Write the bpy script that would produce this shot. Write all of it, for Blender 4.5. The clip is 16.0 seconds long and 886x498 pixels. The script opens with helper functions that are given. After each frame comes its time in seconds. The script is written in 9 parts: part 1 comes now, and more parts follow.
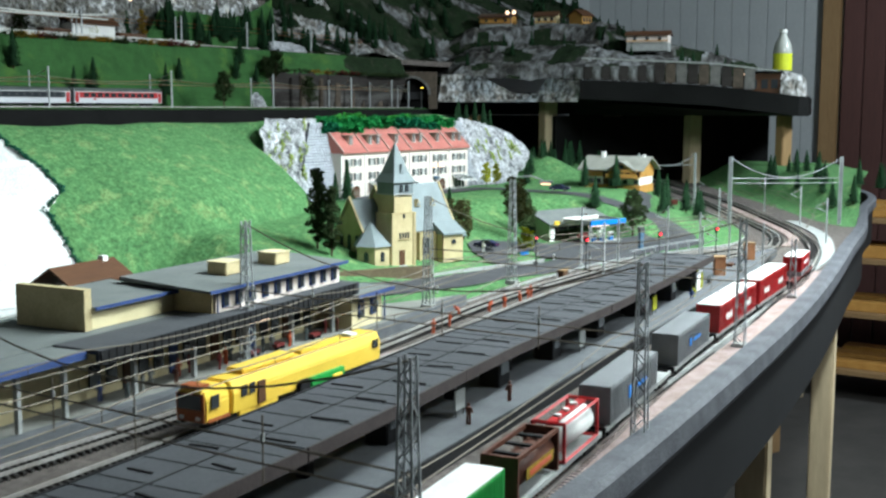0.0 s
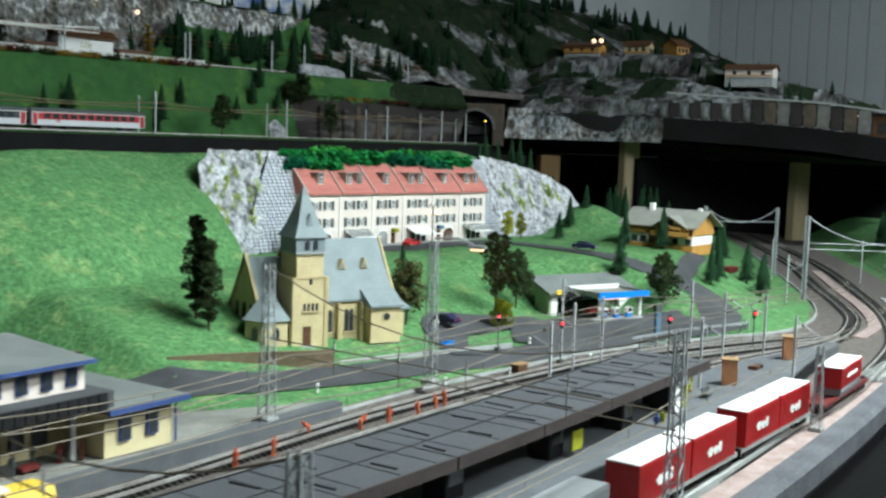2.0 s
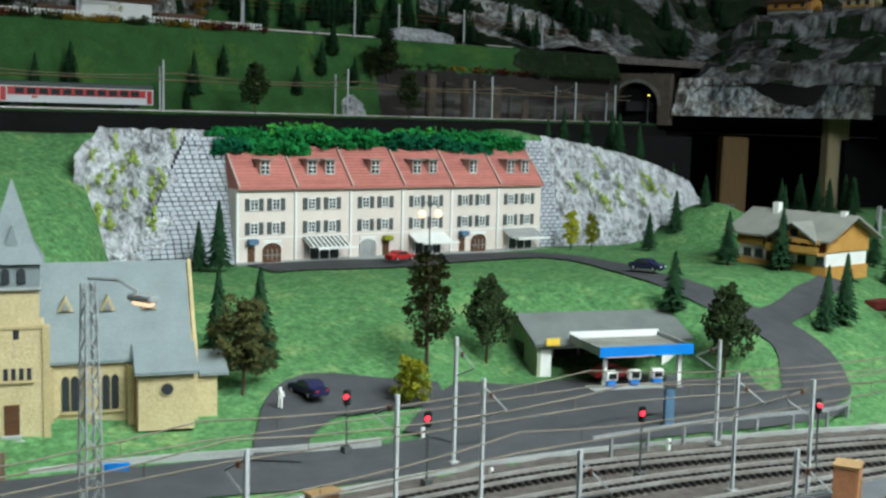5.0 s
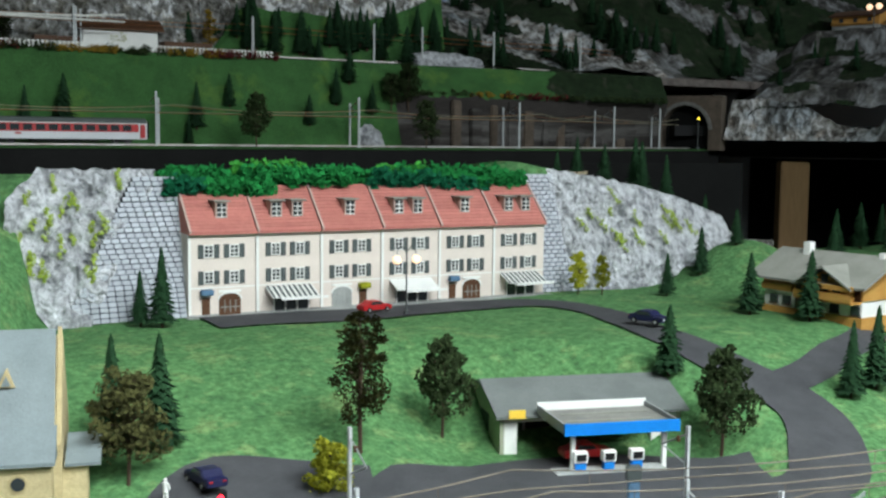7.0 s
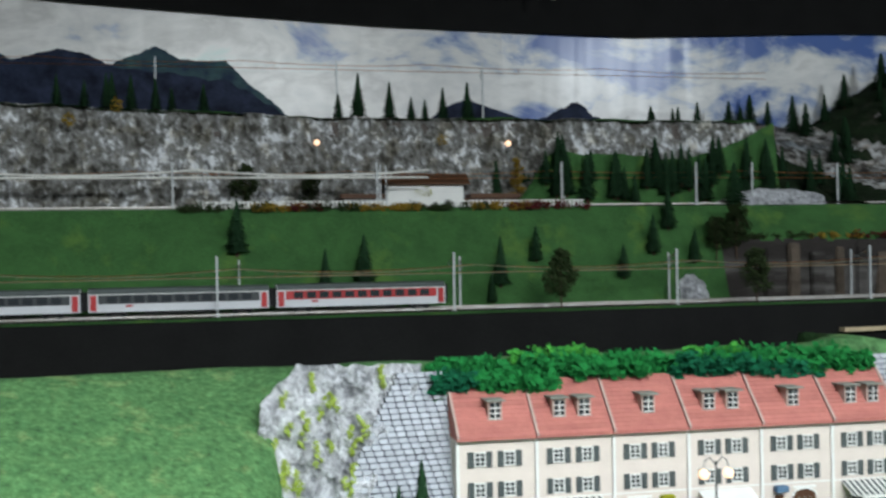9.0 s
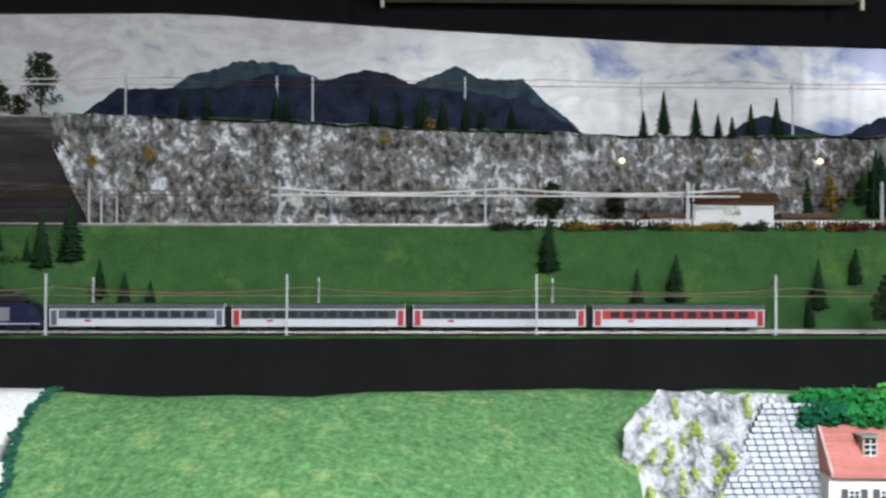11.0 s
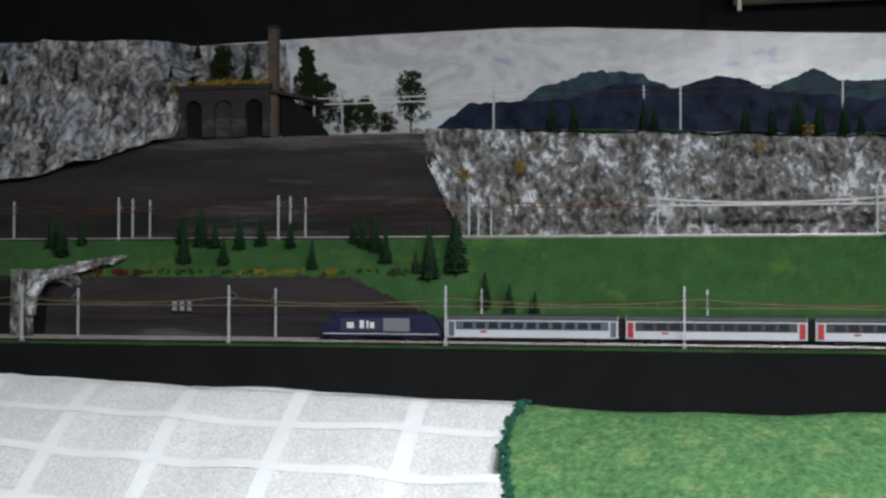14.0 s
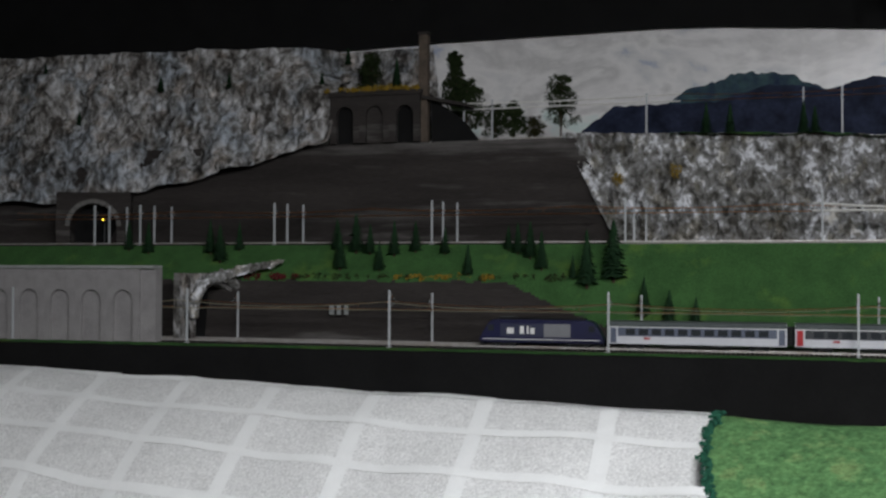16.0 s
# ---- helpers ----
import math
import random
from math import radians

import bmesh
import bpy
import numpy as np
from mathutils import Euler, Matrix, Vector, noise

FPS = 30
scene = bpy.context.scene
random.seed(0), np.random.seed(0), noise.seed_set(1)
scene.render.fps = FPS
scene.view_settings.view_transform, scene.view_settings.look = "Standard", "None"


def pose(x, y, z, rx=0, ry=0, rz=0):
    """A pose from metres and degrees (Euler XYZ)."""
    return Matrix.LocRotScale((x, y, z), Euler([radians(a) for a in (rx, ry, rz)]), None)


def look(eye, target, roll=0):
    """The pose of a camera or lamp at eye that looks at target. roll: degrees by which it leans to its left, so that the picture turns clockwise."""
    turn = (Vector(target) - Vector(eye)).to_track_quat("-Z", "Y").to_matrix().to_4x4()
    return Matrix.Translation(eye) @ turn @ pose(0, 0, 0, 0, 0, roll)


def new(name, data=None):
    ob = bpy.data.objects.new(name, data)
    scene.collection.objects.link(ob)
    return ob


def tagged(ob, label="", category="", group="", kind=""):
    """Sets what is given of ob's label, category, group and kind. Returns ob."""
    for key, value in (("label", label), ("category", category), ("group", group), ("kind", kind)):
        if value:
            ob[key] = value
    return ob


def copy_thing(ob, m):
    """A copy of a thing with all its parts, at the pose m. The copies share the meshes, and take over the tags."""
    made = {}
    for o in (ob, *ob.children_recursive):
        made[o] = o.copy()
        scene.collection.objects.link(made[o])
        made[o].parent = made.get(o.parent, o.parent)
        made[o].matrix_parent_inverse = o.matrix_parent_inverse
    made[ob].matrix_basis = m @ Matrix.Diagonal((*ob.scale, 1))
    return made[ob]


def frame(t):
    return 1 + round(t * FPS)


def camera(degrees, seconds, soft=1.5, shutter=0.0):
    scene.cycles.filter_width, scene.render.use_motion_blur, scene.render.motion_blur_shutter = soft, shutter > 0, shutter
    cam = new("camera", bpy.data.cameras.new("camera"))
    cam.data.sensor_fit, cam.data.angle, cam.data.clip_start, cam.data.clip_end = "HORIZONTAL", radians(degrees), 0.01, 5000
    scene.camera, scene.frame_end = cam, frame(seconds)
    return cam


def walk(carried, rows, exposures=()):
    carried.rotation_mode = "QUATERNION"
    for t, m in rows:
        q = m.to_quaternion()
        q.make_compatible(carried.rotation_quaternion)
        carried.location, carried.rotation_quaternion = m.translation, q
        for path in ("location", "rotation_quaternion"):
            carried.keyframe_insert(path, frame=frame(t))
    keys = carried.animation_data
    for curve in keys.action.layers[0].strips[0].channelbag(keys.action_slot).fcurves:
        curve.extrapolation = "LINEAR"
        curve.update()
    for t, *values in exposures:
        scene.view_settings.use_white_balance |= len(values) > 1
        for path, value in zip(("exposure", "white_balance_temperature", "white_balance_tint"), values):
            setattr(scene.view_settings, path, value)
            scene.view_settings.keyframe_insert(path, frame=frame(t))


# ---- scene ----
cam = camera(42.6, 16.0, soft=2.5, shutter=0.3)
PATH = [
    (0, (0.17, -0.037, 1.291), (0.027, 1.943, 1.045), 0.1),
    (0.5, (0.208, 0.073, 1.298), (-0.027, 2.046, 1.068), -0.1),
    (1, (0.298, 0.222, 1.299), (-0.14, 2.164, 1.112), 0.9),
    (1.5, (0.389, 0.354, 1.3), (-0.054, 2.296, 1.125), 1.6),
    (2, (0.425, 0.482, 1.295), (0.025, 2.433, 1.107), 1.9),
    (2.5, (0.456, 0.681, 1.292), (0.076, 2.633, 1.078), 1.5),
    (3, (0.482, 0.795, 1.292), (0.068, 2.737, 1.05), 0.6),
    (3.5, (0.526, 0.917, 1.282), (-0.056, 2.808, 0.993), 0.9),
    (4, (0.604, 1.037, 1.282), (-0.125, 2.879, 1.009), 1.8),
    (6.5, (0.703, 1.391, 1.306), (-0.284, 3.119, 1.105), 0.2),
    (7, (0.717, 1.439, 1.306), (-0.301, 3.15, 1.116), 0.6),
    (7.5, (0.671, 1.492, 1.318), (-0.301, 3.231, 1.151), -0.2),
    (8, (0.639, 1.573, 1.329), (-0.475, 3.229, 1.197), -0.9),
    (8.5, (0.65, 1.65, 1.36), (-0.705, 3.119, 1.279), -0.7),
    (9, (0.64, 1.65, 1.385), (-0.853, 2.981, 1.394), -1.0),
    (9.5, (0.633, 1.634, 1.394), (-0.95, 2.855, 1.43), -1.1),
    (12, (0.507, 1.459, 1.408), (-1.288, 2.341, 1.434), 0.2),
    (12.5, (0.491, 1.425, 1.413), (-1.339, 2.231, 1.449), -0.2),
    (13, (0.477, 1.382, 1.41), (-1.383, 2.117, 1.45), 0.1),
    (13.5, (0.462, 1.344, 1.412), (-1.424, 2.009, 1.455), 0.1),
    (14, (0.448, 1.316, 1.41), (-1.454, 1.933, 1.451), 0.0),
    (14.5, (0.438, 1.283, 1.415), (-1.479, 1.851, 1.462), 0.5),
    (15, (0.434, 1.257, 1.42), (-1.497, 1.78, 1.463), 0.3),
    (15.5, (0.427, 1.236, 1.419), (-1.514, 1.719, 1.465), 0.3),
    (16, (0.419, 1.22, 1.418), (-1.53, 1.666, 1.46), 0.2),
]
walk(cam, [(t, pose(0, 0, 0, 0, 0, -61) @ look(eye, target, roll)) for t, eye, target, roll in PATH],
     [(0.0, 0.50, 6250, 4), (2.0, 0.18, 6350, 3), (4.0, -0.22, 6400, 2), (8.0, -0.10, 6500, 8), (9.5, 0.05, 6450, 10), (12.0, 0.66, 6500, 18), (12.5, 0.54, 6500, 17), (15.0, -0.12, 6600, 17), (16.0, -0.30, 6700, 18)])

# ---- world and light ----
world = bpy.data.worlds.new("room_air")
scene.world = world
world.use_nodes = True
world.node_tree.nodes["Background"].inputs[0].default_value = (0.75, 0.85, 1.0, 1)
world.node_tree.nodes["Background"].inputs[1].default_value = 0.02


def area_lamp(name, at, target, sx, sy, watts, colour, spread=180):
    data = bpy.data.lights.new(name, "AREA")
    data.shape, data.size, data.size_y, data.energy, data.color = "RECTANGLE", sx, sy, watts, colour
    data.spread = math.radians(spread)
    ob = new(name, data)
    ob.matrix_world = look(at, target)
    return ob


area_lamp("tube_light_town", (2.18, 0.02, 2.08), (2.08, 0.48, 1.0), 1.0, 0.12, 28.0, (0.90, 0.98, 1.0), 150)
area_lamp("tube_light_yard", (1.45, 0.05, 2.12), (0.55, 0.98, 1.0), 1.0, 0.12, 9.0, (0.90, 0.98, 1.0), 118)
area_lamp("tube_light_window_side", (4.05, -0.4, 2.4), (4.4, 1.4, 1.2), 0.35, 0.25, 36.0, (0.86, 0.94, 1.0))

# added fill from the south side to lift the dark fronts; not a known fixture
area_lamp("tube_light_aisle", (2.1, -1.4, 2.52), (1.5, 0.6, 1.0), 1.2, 0.15, 28.0, (0.92, 0.98, 1.0))

# ---- materials ----


def node(tree, kind, **inputs):
    n = tree.nodes.new(kind)
    for key, value in inputs.items():
        n.inputs[key.replace("_", " ")].default_value = value
    return n


def surface(name, colour, second=None, rough=0.75, metal=0.0, scale=60.0, fine=400.0, mix=0.5, bump=0.15, depth=0.001,
            grain=0.12, stretch=(1, 1, 1), third=None, per_piece=0.0, spec=0.3):
    """A worn surface: two colours in patches, fine grain, optional spots of a third colour, relief."""
    m = bpy.data.materials.new(name)
    m.use_nodes = True
    t = m.node_tree
    b = t.nodes["Principled BSDF"]
    b.inputs["Roughness"].default_value, b.inputs["Metallic"].default_value = rough, metal
    b.inputs["Specular IOR Level"].default_value = spec
    co = t.nodes.new("ShaderNodeTexCoord")
    mp = t.nodes.new("ShaderNodeMapping")
    mp.inputs["Scale"].default_value = stretch
    t.links.new(co.outputs["Object"], mp.inputs["Vector"])
    n1 = node(t, "ShaderNodeTexNoise", Scale=scale, Detail=5.0, Roughness=0.6)
    n2 = node(t, "ShaderNodeTexNoise", Scale=fine, Detail=3.0, Roughness=0.7)
    for n in (n1, n2):
        t.links.new(mp.outputs["Vector"], n.inputs["Vector"])
    ramp = t.nodes.new("ShaderNodeMapRange")
    ramp.inputs["From Min"].default_value, ramp.inputs["From Max"].default_value = 0.35, 0.65
    t.links.new(n1.outputs["Fac"], ramp.inputs["Value"])
    second = second or tuple(c * 0.8 for c in colour)
    mx = t.nodes.new("ShaderNodeMix")
    mx.data_type = "RGBA"
    mx.inputs[6].default_value, mx.inputs[7].default_value = (*colour, 1), (*second, 1)
    scl = t.nodes.new("ShaderNodeMath")
    scl.operation = "MULTIPLY"
    scl.inputs[1].default_value = min(1.0, mix * 2)
    t.links.new(ramp.outputs["Result"], scl.inputs[0])
    t.links.new(scl.outputs[0], mx.inputs[0])
    out = mx.outputs[2]
    if third:
        n3 = node(t, "ShaderNodeTexNoise", Scale=scale * 0.45, Detail=4.0, Roughness=0.65)
        sh = t.nodes.new("ShaderNodeVectorMath")
        sh.operation = "ADD"
        sh.inputs[1].default_value = (3.1, 7.7, 1.3)
        t.links.new(mp.outputs["Vector"], sh.inputs[0])
        t.links.new(sh.outputs[0], n3.inputs["Vector"])
        r3 = t.nodes.new("ShaderNodeMapRange")
        r3.inputs["From Min"].default_value, r3.inputs["From Max"].default_value = 0.55, 0.66
        t.links.new(n3.outputs["Fac"], r3.inputs["Value"])
        m3 = t.nodes.new("ShaderNodeMix")
        m3.data_type = "RGBA"
        m3.inputs[7].default_value = (*third, 1)
        t.links.new(r3.outputs["Result"], m3.inputs[0])
        t.links.new(out, m3.inputs[6])
        out = m3.outputs[2]
    hs = t.nodes.new("ShaderNodeHueSaturation")
    gr = t.nodes.new("ShaderNodeMapRange")
    gr.inputs["To Min"].default_value, gr.inputs["To Max"].default_value = 1 - grain, 1 + grain
    gr.inputs["From Min"].default_value, gr.inputs["From Max"].default_value = 0.3, 0.7
    t.links.new(n2.outputs["Fac"], gr.inputs["Value"])
    val = gr.outputs["Result"]
    if per_piece:
        oi = t.nodes.new("ShaderNodeObjectInfo")
        pr = t.nodes.new("ShaderNodeMapRange")
        pr.inputs["To Min"].default_value, pr.inputs["To Max"].default_value = 1 - per_piece, 1 + per_piece
        t.links.new(oi.outputs["Random"], pr.inputs["Value"])
        mu = t.nodes.new("ShaderNodeMath")
        mu.operation = "MULTIPLY"
        t.links.new(val, mu.inputs[0])
        t.links.new(pr.outputs["Result"], mu.inputs[1])
        val = mu.outputs[0]
    t.links.new(val, hs.inputs["Value"])
    t.links.new(out, hs.inputs["Color"])
    t.links.new(hs.outputs["Color"], b.inputs["Base Color"])
    if bump:
        add = t.nodes.new("ShaderNodeMath")
        add.operation = "ADD"
        t.links.new(n1.outputs["Fac"], add.inputs[0])
        t.links.new(n2.outputs["Fac"], add.inputs[1])
        bp = node(t, "ShaderNodeBump", Strength=min(1.0, bump * 3), Distance=depth)
        t.links.new(add.outputs[0], bp.inputs["Height"])
        t.links.new(bp.outputs["Normal"], b.inputs["Normal"])
    return m


def glowing(name, colour, strength):
    m = bpy.data.materials.new(name)
    m.use_nodes = True
    b = m.node_tree.nodes["Principled BSDF"]
    b.inputs["Base Color"].default_value = (*colour, 1)
    b.inputs["Emission Color"].default_value = (*colour, 1)
    b.inputs["Emission Strength"].default_value = strength
    return m


M_grass = surface("grass_mat", (0.098, 0.218, 0.082), (0.066, 0.160, 0.062), 0.95, scale=60, fine=150, bump=0.35, depth=0.002,
                  grain=0.42, third=(0.150, 0.245, 0.095), spec=0.1)
M_grass_dark = surface("dark_grass_mat", (0.052, 0.135, 0.042), (0.038, 0.10, 0.032), 0.95, scale=25, fine=450, bump=0.3, depth=0.002,
                       grain=0.3, third=(0.08, 0.16, 0.04), spec=0.1)
M_ballast = surface("ballast_mat", (0.175, 0.152, 0.140), (0.098, 0.084, 0.077), 0.95, scale=90, fine=900, bump=0.4, depth=0.002, grain=0.4,
                    third=(0.13, 0.105, 0.095), spec=0.15)
M_pink = surface("pink_gravel_mat", (0.42, 0.33, 0.31), (0.30, 0.22, 0.20), 0.95, scale=50, fine=700, bump=0.4, depth=0.002, grain=0.35, spec=0.1)
M_asphalt = surface("asphalt_mat", (0.066, 0.067, 0.072), (0.050, 0.051, 0.056), 0.85, scale=30, fine=700, bump=0.1, grain=0.15, spec=0.2)
M_kerb = surface("kerb_mat", (0.35, 0.36, 0.35), (0.26, 0.27, 0.26), 0.85, scale=40, fine=500, grain=0.15)
M_platform = surface("platform_mat", (0.105, 0.11, 0.118), (0.078, 0.082, 0.09), 0.85, scale=30, fine=500, grain=0.15)
M_platform_light = surface("pale_platform_mat", (0.235, 0.232, 0.21), (0.17, 0.168, 0.155), 0.85, scale=30, fine=500, grain=0.15)
M_roof_dark = surface("bitumen_roof_mat", (0.062, 0.065, 0.072), (0.05, 0.052, 0.058), 0.8, scale=20, fine=400, grain=0.12)
M_canopy_side = surface("brown_canopy_side_mat", (0.050, 0.038, 0.036), (0.035, 0.027, 0.026), 0.8, scale=30, fine=300, grain=0.15)
M_sign_blue = surface("grey_blue_sign_mat", (0.10, 0.19, 0.30), (0.08, 0.15, 0.24), 0.6, scale=60, fine=400)
M_black = surface("black_paint_mat", (0.012, 0.012, 0.013), (0.008, 0.008, 0.009), 0.7, scale=15, fine=300, grain=0.2, spec=0.2)
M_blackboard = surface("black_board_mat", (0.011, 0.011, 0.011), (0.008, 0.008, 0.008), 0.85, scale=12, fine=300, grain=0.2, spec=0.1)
M_edge = surface("edge_board_mat", (0.105, 0.108, 0.120), (0.062, 0.064, 0.074), 0.7, scale=25, fine=300, grain=0.3, bump=0.3)
M_plaster = surface("plaster_cloth_mat", (0.745, 0.75, 0.74), (0.69, 0.695, 0.685), 0.9, scale=45, fine=330, bump=0.5, depth=0.002, grain=0.24, per_piece=0.03, spec=0.15)
M_plaster_band = surface("plaster_overlap_mat", (0.80, 0.81, 0.80), (0.77, 0.78, 0.77), 0.9, scale=45, fine=500, bump=0.2, depth=0.0008, grain=0.03, per_piece=0.02, spec=0.15)


def rock_surface(name, pale, mid, dark, tint, size, relief, rough=0.8, steps=(0.60, 0.73, 0.83, 0.94), tall=0.6, patchy=0.5, cool=None):
    """Dry-brushed plaster rock: dark hollows, grey body, pale crests and streaks of a tint."""
    m = bpy.data.materials.new(name)
    m.use_nodes = True
    t = m.node_tree
    b = t.nodes["Principled BSDF"]
    b.inputs["Roughness"].default_value, b.inputs["Specular IOR Level"].default_value = rough, 0.25 if rough > 0.7 else 0.6
    co = t.nodes.new("ShaderNodeTexCoord")
    mp = t.nodes.new("ShaderNodeMapping")
    mp.inputs["Scale"].default_value, mp.inputs["Rotation"].default_value = (1.0, 1.0, tall), (0, 0.4, 0)
    t.links.new(co.outputs["Object"], mp.inputs["Vector"])
    fine = node(t, "ShaderNodeTexNoise", Scale=size, Detail=5.0, Roughness=0.60, Distortion=0.35)
    broad = node(t, "ShaderNodeTexNoise", Scale=size * 0.22, Detail=4.0, Roughness=0.6)
    patch = node(t, "ShaderNodeTexNoise", Scale=size * 0.4, Detail=3.0, Roughness=0.6)
    for n in (fine, broad):
        t.links.new(mp.outputs["Vector"], n.inputs["Vector"])
    sh = t.nodes.new("ShaderNodeVectorMath")
    sh.operation = "ADD"
    sh.inputs[1].default_value = (5.3, 1.9, 8.8)
    t.links.new(co.outputs["Object"], sh.inputs[0])
    t.links.new(sh.outputs[0], patch.inputs["Vector"])
    mixed = t.nodes.new("ShaderNodeMath")
    mixed.operation = "MULTIPLY_ADD"
    mixed.inputs[1].default_value = patchy
    t.links.new(broad.outputs["Fac"], mixed.inputs[0])
    t.links.new(fine.outputs["Fac"], mixed.inputs[2])
    ramp = t.nodes.new("ShaderNodeValToRGB")
    e = ramp.color_ramp.elements
    e[0].position, e[0].color = steps[0], (*dark, 1)
    e[1].position, e[1].color = steps[3], (*pale, 1)
    k = e.new(steps[1])
    k.color = (*mid, 1)
    k = e.new(steps[2])
    k.color = (*[a * 0.8 + c * 0.2 for a, c in zip(mid, pale)], 1) if steps[2] < 0.82 else (*[(a + c) / 2 for a, c in zip(mid, pale)], 1)
    scaled = t.nodes.new("ShaderNodeMath")
    scaled.operation = "MULTIPLY"
    scaled.inputs[1].default_value = 0.75 / (0.5 + 0.5 * patchy)
    t.links.new(mixed.outputs[0], scaled.inputs[0])
    t.links.new(scaled.outputs[0], ramp.inputs[0])
    amount = t.nodes.new("ShaderNodeMapRange")
    amount.inputs["From Min"].default_value, amount.inputs["From Max"].default_value = 0.52, 0.66
    amount.inputs["To Max"].default_value = 0.75
    t.links.new(patch.outputs["Fac"], amount.inputs["Value"])
    mx = t.nodes.new("ShaderNodeMix")
    mx.data_type, mx.blend_type = "RGBA", "MULTIPLY"
    mx.inputs[7].default_value = (*tint, 1)
    t.links.new(amount.outputs["Result"], mx.inputs[0])
    t.links.new(ramp.outputs[0], mx.inputs[6])
    out = mx.outputs[2]
    if cool:
        wide = node(t, "ShaderNodeTexNoise", Scale=size * 0.09, Detail=3.0, Roughness=0.6)
        t.links.new(co.outputs["Object"], wide.inputs["Vector"])
        edge = t.nodes.new("ShaderNodeMapRange")
        edge.inputs["From Min"].default_value, edge.inputs["From Max"].default_value = 0.50, 0.60
        t.links.new(wide.outputs["Fac"], edge.inputs["Value"])
        m2 = t.nodes.new("ShaderNodeMix")
        m2.data_type, m2.blend_type = "RGBA", "MULTIPLY"
        m2.inputs[7].default_value = (*cool, 1)
        t.links.new(edge.outputs["Result"], m2.inputs[0])
        t.links.new(out, m2.inputs[6])
        out = m2.outputs[2]
    t.links.new(out, b.inputs["Base Color"])
    bp = node(t, "ShaderNodeBump", Strength=1.0, Distance=relief)
    t.links.new(mixed.outputs[0], bp.inputs["Height"])
    t.links.new(bp.outputs["Normal"], b.inputs["Normal"])
    return m


M_rock = rock_surface("painted_rock_mat", (0.80, 0.81, 0.85), (0.52, 0.525, 0.56), (0.25, 0.255, 0.28), (0.88, 0.87, 0.87), 105, 0.018, 0.36, patchy=0.6)
M_rock_dark = rock_surface("weathered_rock_mat", (0.72, 0.72, 0.73), (0.27, 0.26, 0.245), (0.065, 0.058, 0.052), (0.86, 0.74, 0.64), 62, 0.022, patchy=0.55, cool=(0.70, 0.77, 0.84))
M_rock_brushed = rock_surface("dry_brushed_rock_mat", (0.78, 0.79, 0.82), (0.20, 0.197, 0.185), (0.075, 0.071, 0.062), (0.84, 0.78, 0.64), 66, 0.016, 0.8, (0.60, 0.69, 0.795, 0.87), 0.8, 0.7)
# rock in a darker copy: the shadow over the far terraces is in its colour
M_rock_shaded = rock_surface("dark_hill_rock_mat", (0.26, 0.27, 0.28), (0.085, 0.083, 0.08), (0.025, 0.024, 0.023), (0.7, 0.66, 0.55), 34, 0.012)
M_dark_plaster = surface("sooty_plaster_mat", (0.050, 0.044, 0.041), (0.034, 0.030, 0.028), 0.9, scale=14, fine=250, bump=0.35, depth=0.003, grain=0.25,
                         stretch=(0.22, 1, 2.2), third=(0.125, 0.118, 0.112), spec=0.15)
M_brick_w = surface("pale_brick_mat", (0.47, 0.49, 0.54), (0.38, 0.40, 0.44), 0.85, scale=90, fine=500, grain=0.12, per_piece=0.12)
M_mortar_d = surface("dark_mortar_mat", (0.10, 0.10, 0.13), (0.07, 0.07, 0.09), 0.95, scale=80, fine=500)
M_wall_cream = surface("cream_render_mat", (0.70, 0.615, 0.555), (0.64, 0.56, 0.505), 0.85, scale=25, fine=500, grain=0.05)
M_station_cream = surface("station_cream_mat", (0.64, 0.56, 0.34), (0.57, 0.49, 0.29), 0.85, scale=25, fine=500, grain=0.06)
M_wall_white = surface("white_render_mat", (0.75, 0.74, 0.70), (0.66, 0.65, 0.62), 0.85, scale=25, fine=500, grain=0.05)
M_tile_red = surface("red_tile_mat", (0.47, 0.175, 0.145), (0.40, 0.14, 0.12), 0.75, scale=60, fine=500, grain=0.12, per_piece=0.10)
M_red_ridge = surface("roof_verge_mat", (0.50, 0.36, 0.32), (0.42, 0.31, 0.28), 0.8, scale=60, fine=400)
M_shutter = surface("grey_shutter_mat", (0.08, 0.095, 0.095), None, 0.6, scale=60, fine=500, grain=0.1)
M_glass_dark = surface("dark_pane_mat", (0.035, 0.04, 0.045), None, 0.15, scale=20, fine=200, bump=0, grain=0.05, spec=0.6)
M_white = surface("white_paint_mat", (0.78, 0.78, 0.75), (0.70, 0.70, 0.68), 0.6, scale=40, fine=400, grain=0.05)
M_stone_y = surface("sandstone_mat", (0.53, 0.44, 0.255), (0.45, 0.365, 0.205), 0.85, scale=40, fine=350, grain=0.12, bump=0.25)
M_stone_y2 = surface("sandstone_trim_mat", (0.46, 0.37, 0.20), (0.39, 0.31, 0.165), 0.85, scale=60, fine=400, grain=0.12)
M_slate = surface("slate_roof_mat", (0.195, 0.23, 0.24), (0.165, 0.195, 0.205), 0.7, scale=40, fine=500, grain=0.08)
M_slate_d = surface("station_roof_mat", (0.155, 0.168, 0.162), (0.12, 0.132, 0.128), 0.8, scale=25, fine=500, grain=0.1)
M_felt = surface("brown_grey_roof_mat", (0.27, 0.27, 0.24), (0.22, 0.22, 0.195), 0.85, scale=35, fine=500, grain=0.1)
M_wood = surface("dark_wood_mat", (0.10, 0.045, 0.02), (0.07, 0.03, 0.015), 0.6, scale=30, fine=300, stretch=(0.2, 1, 1))
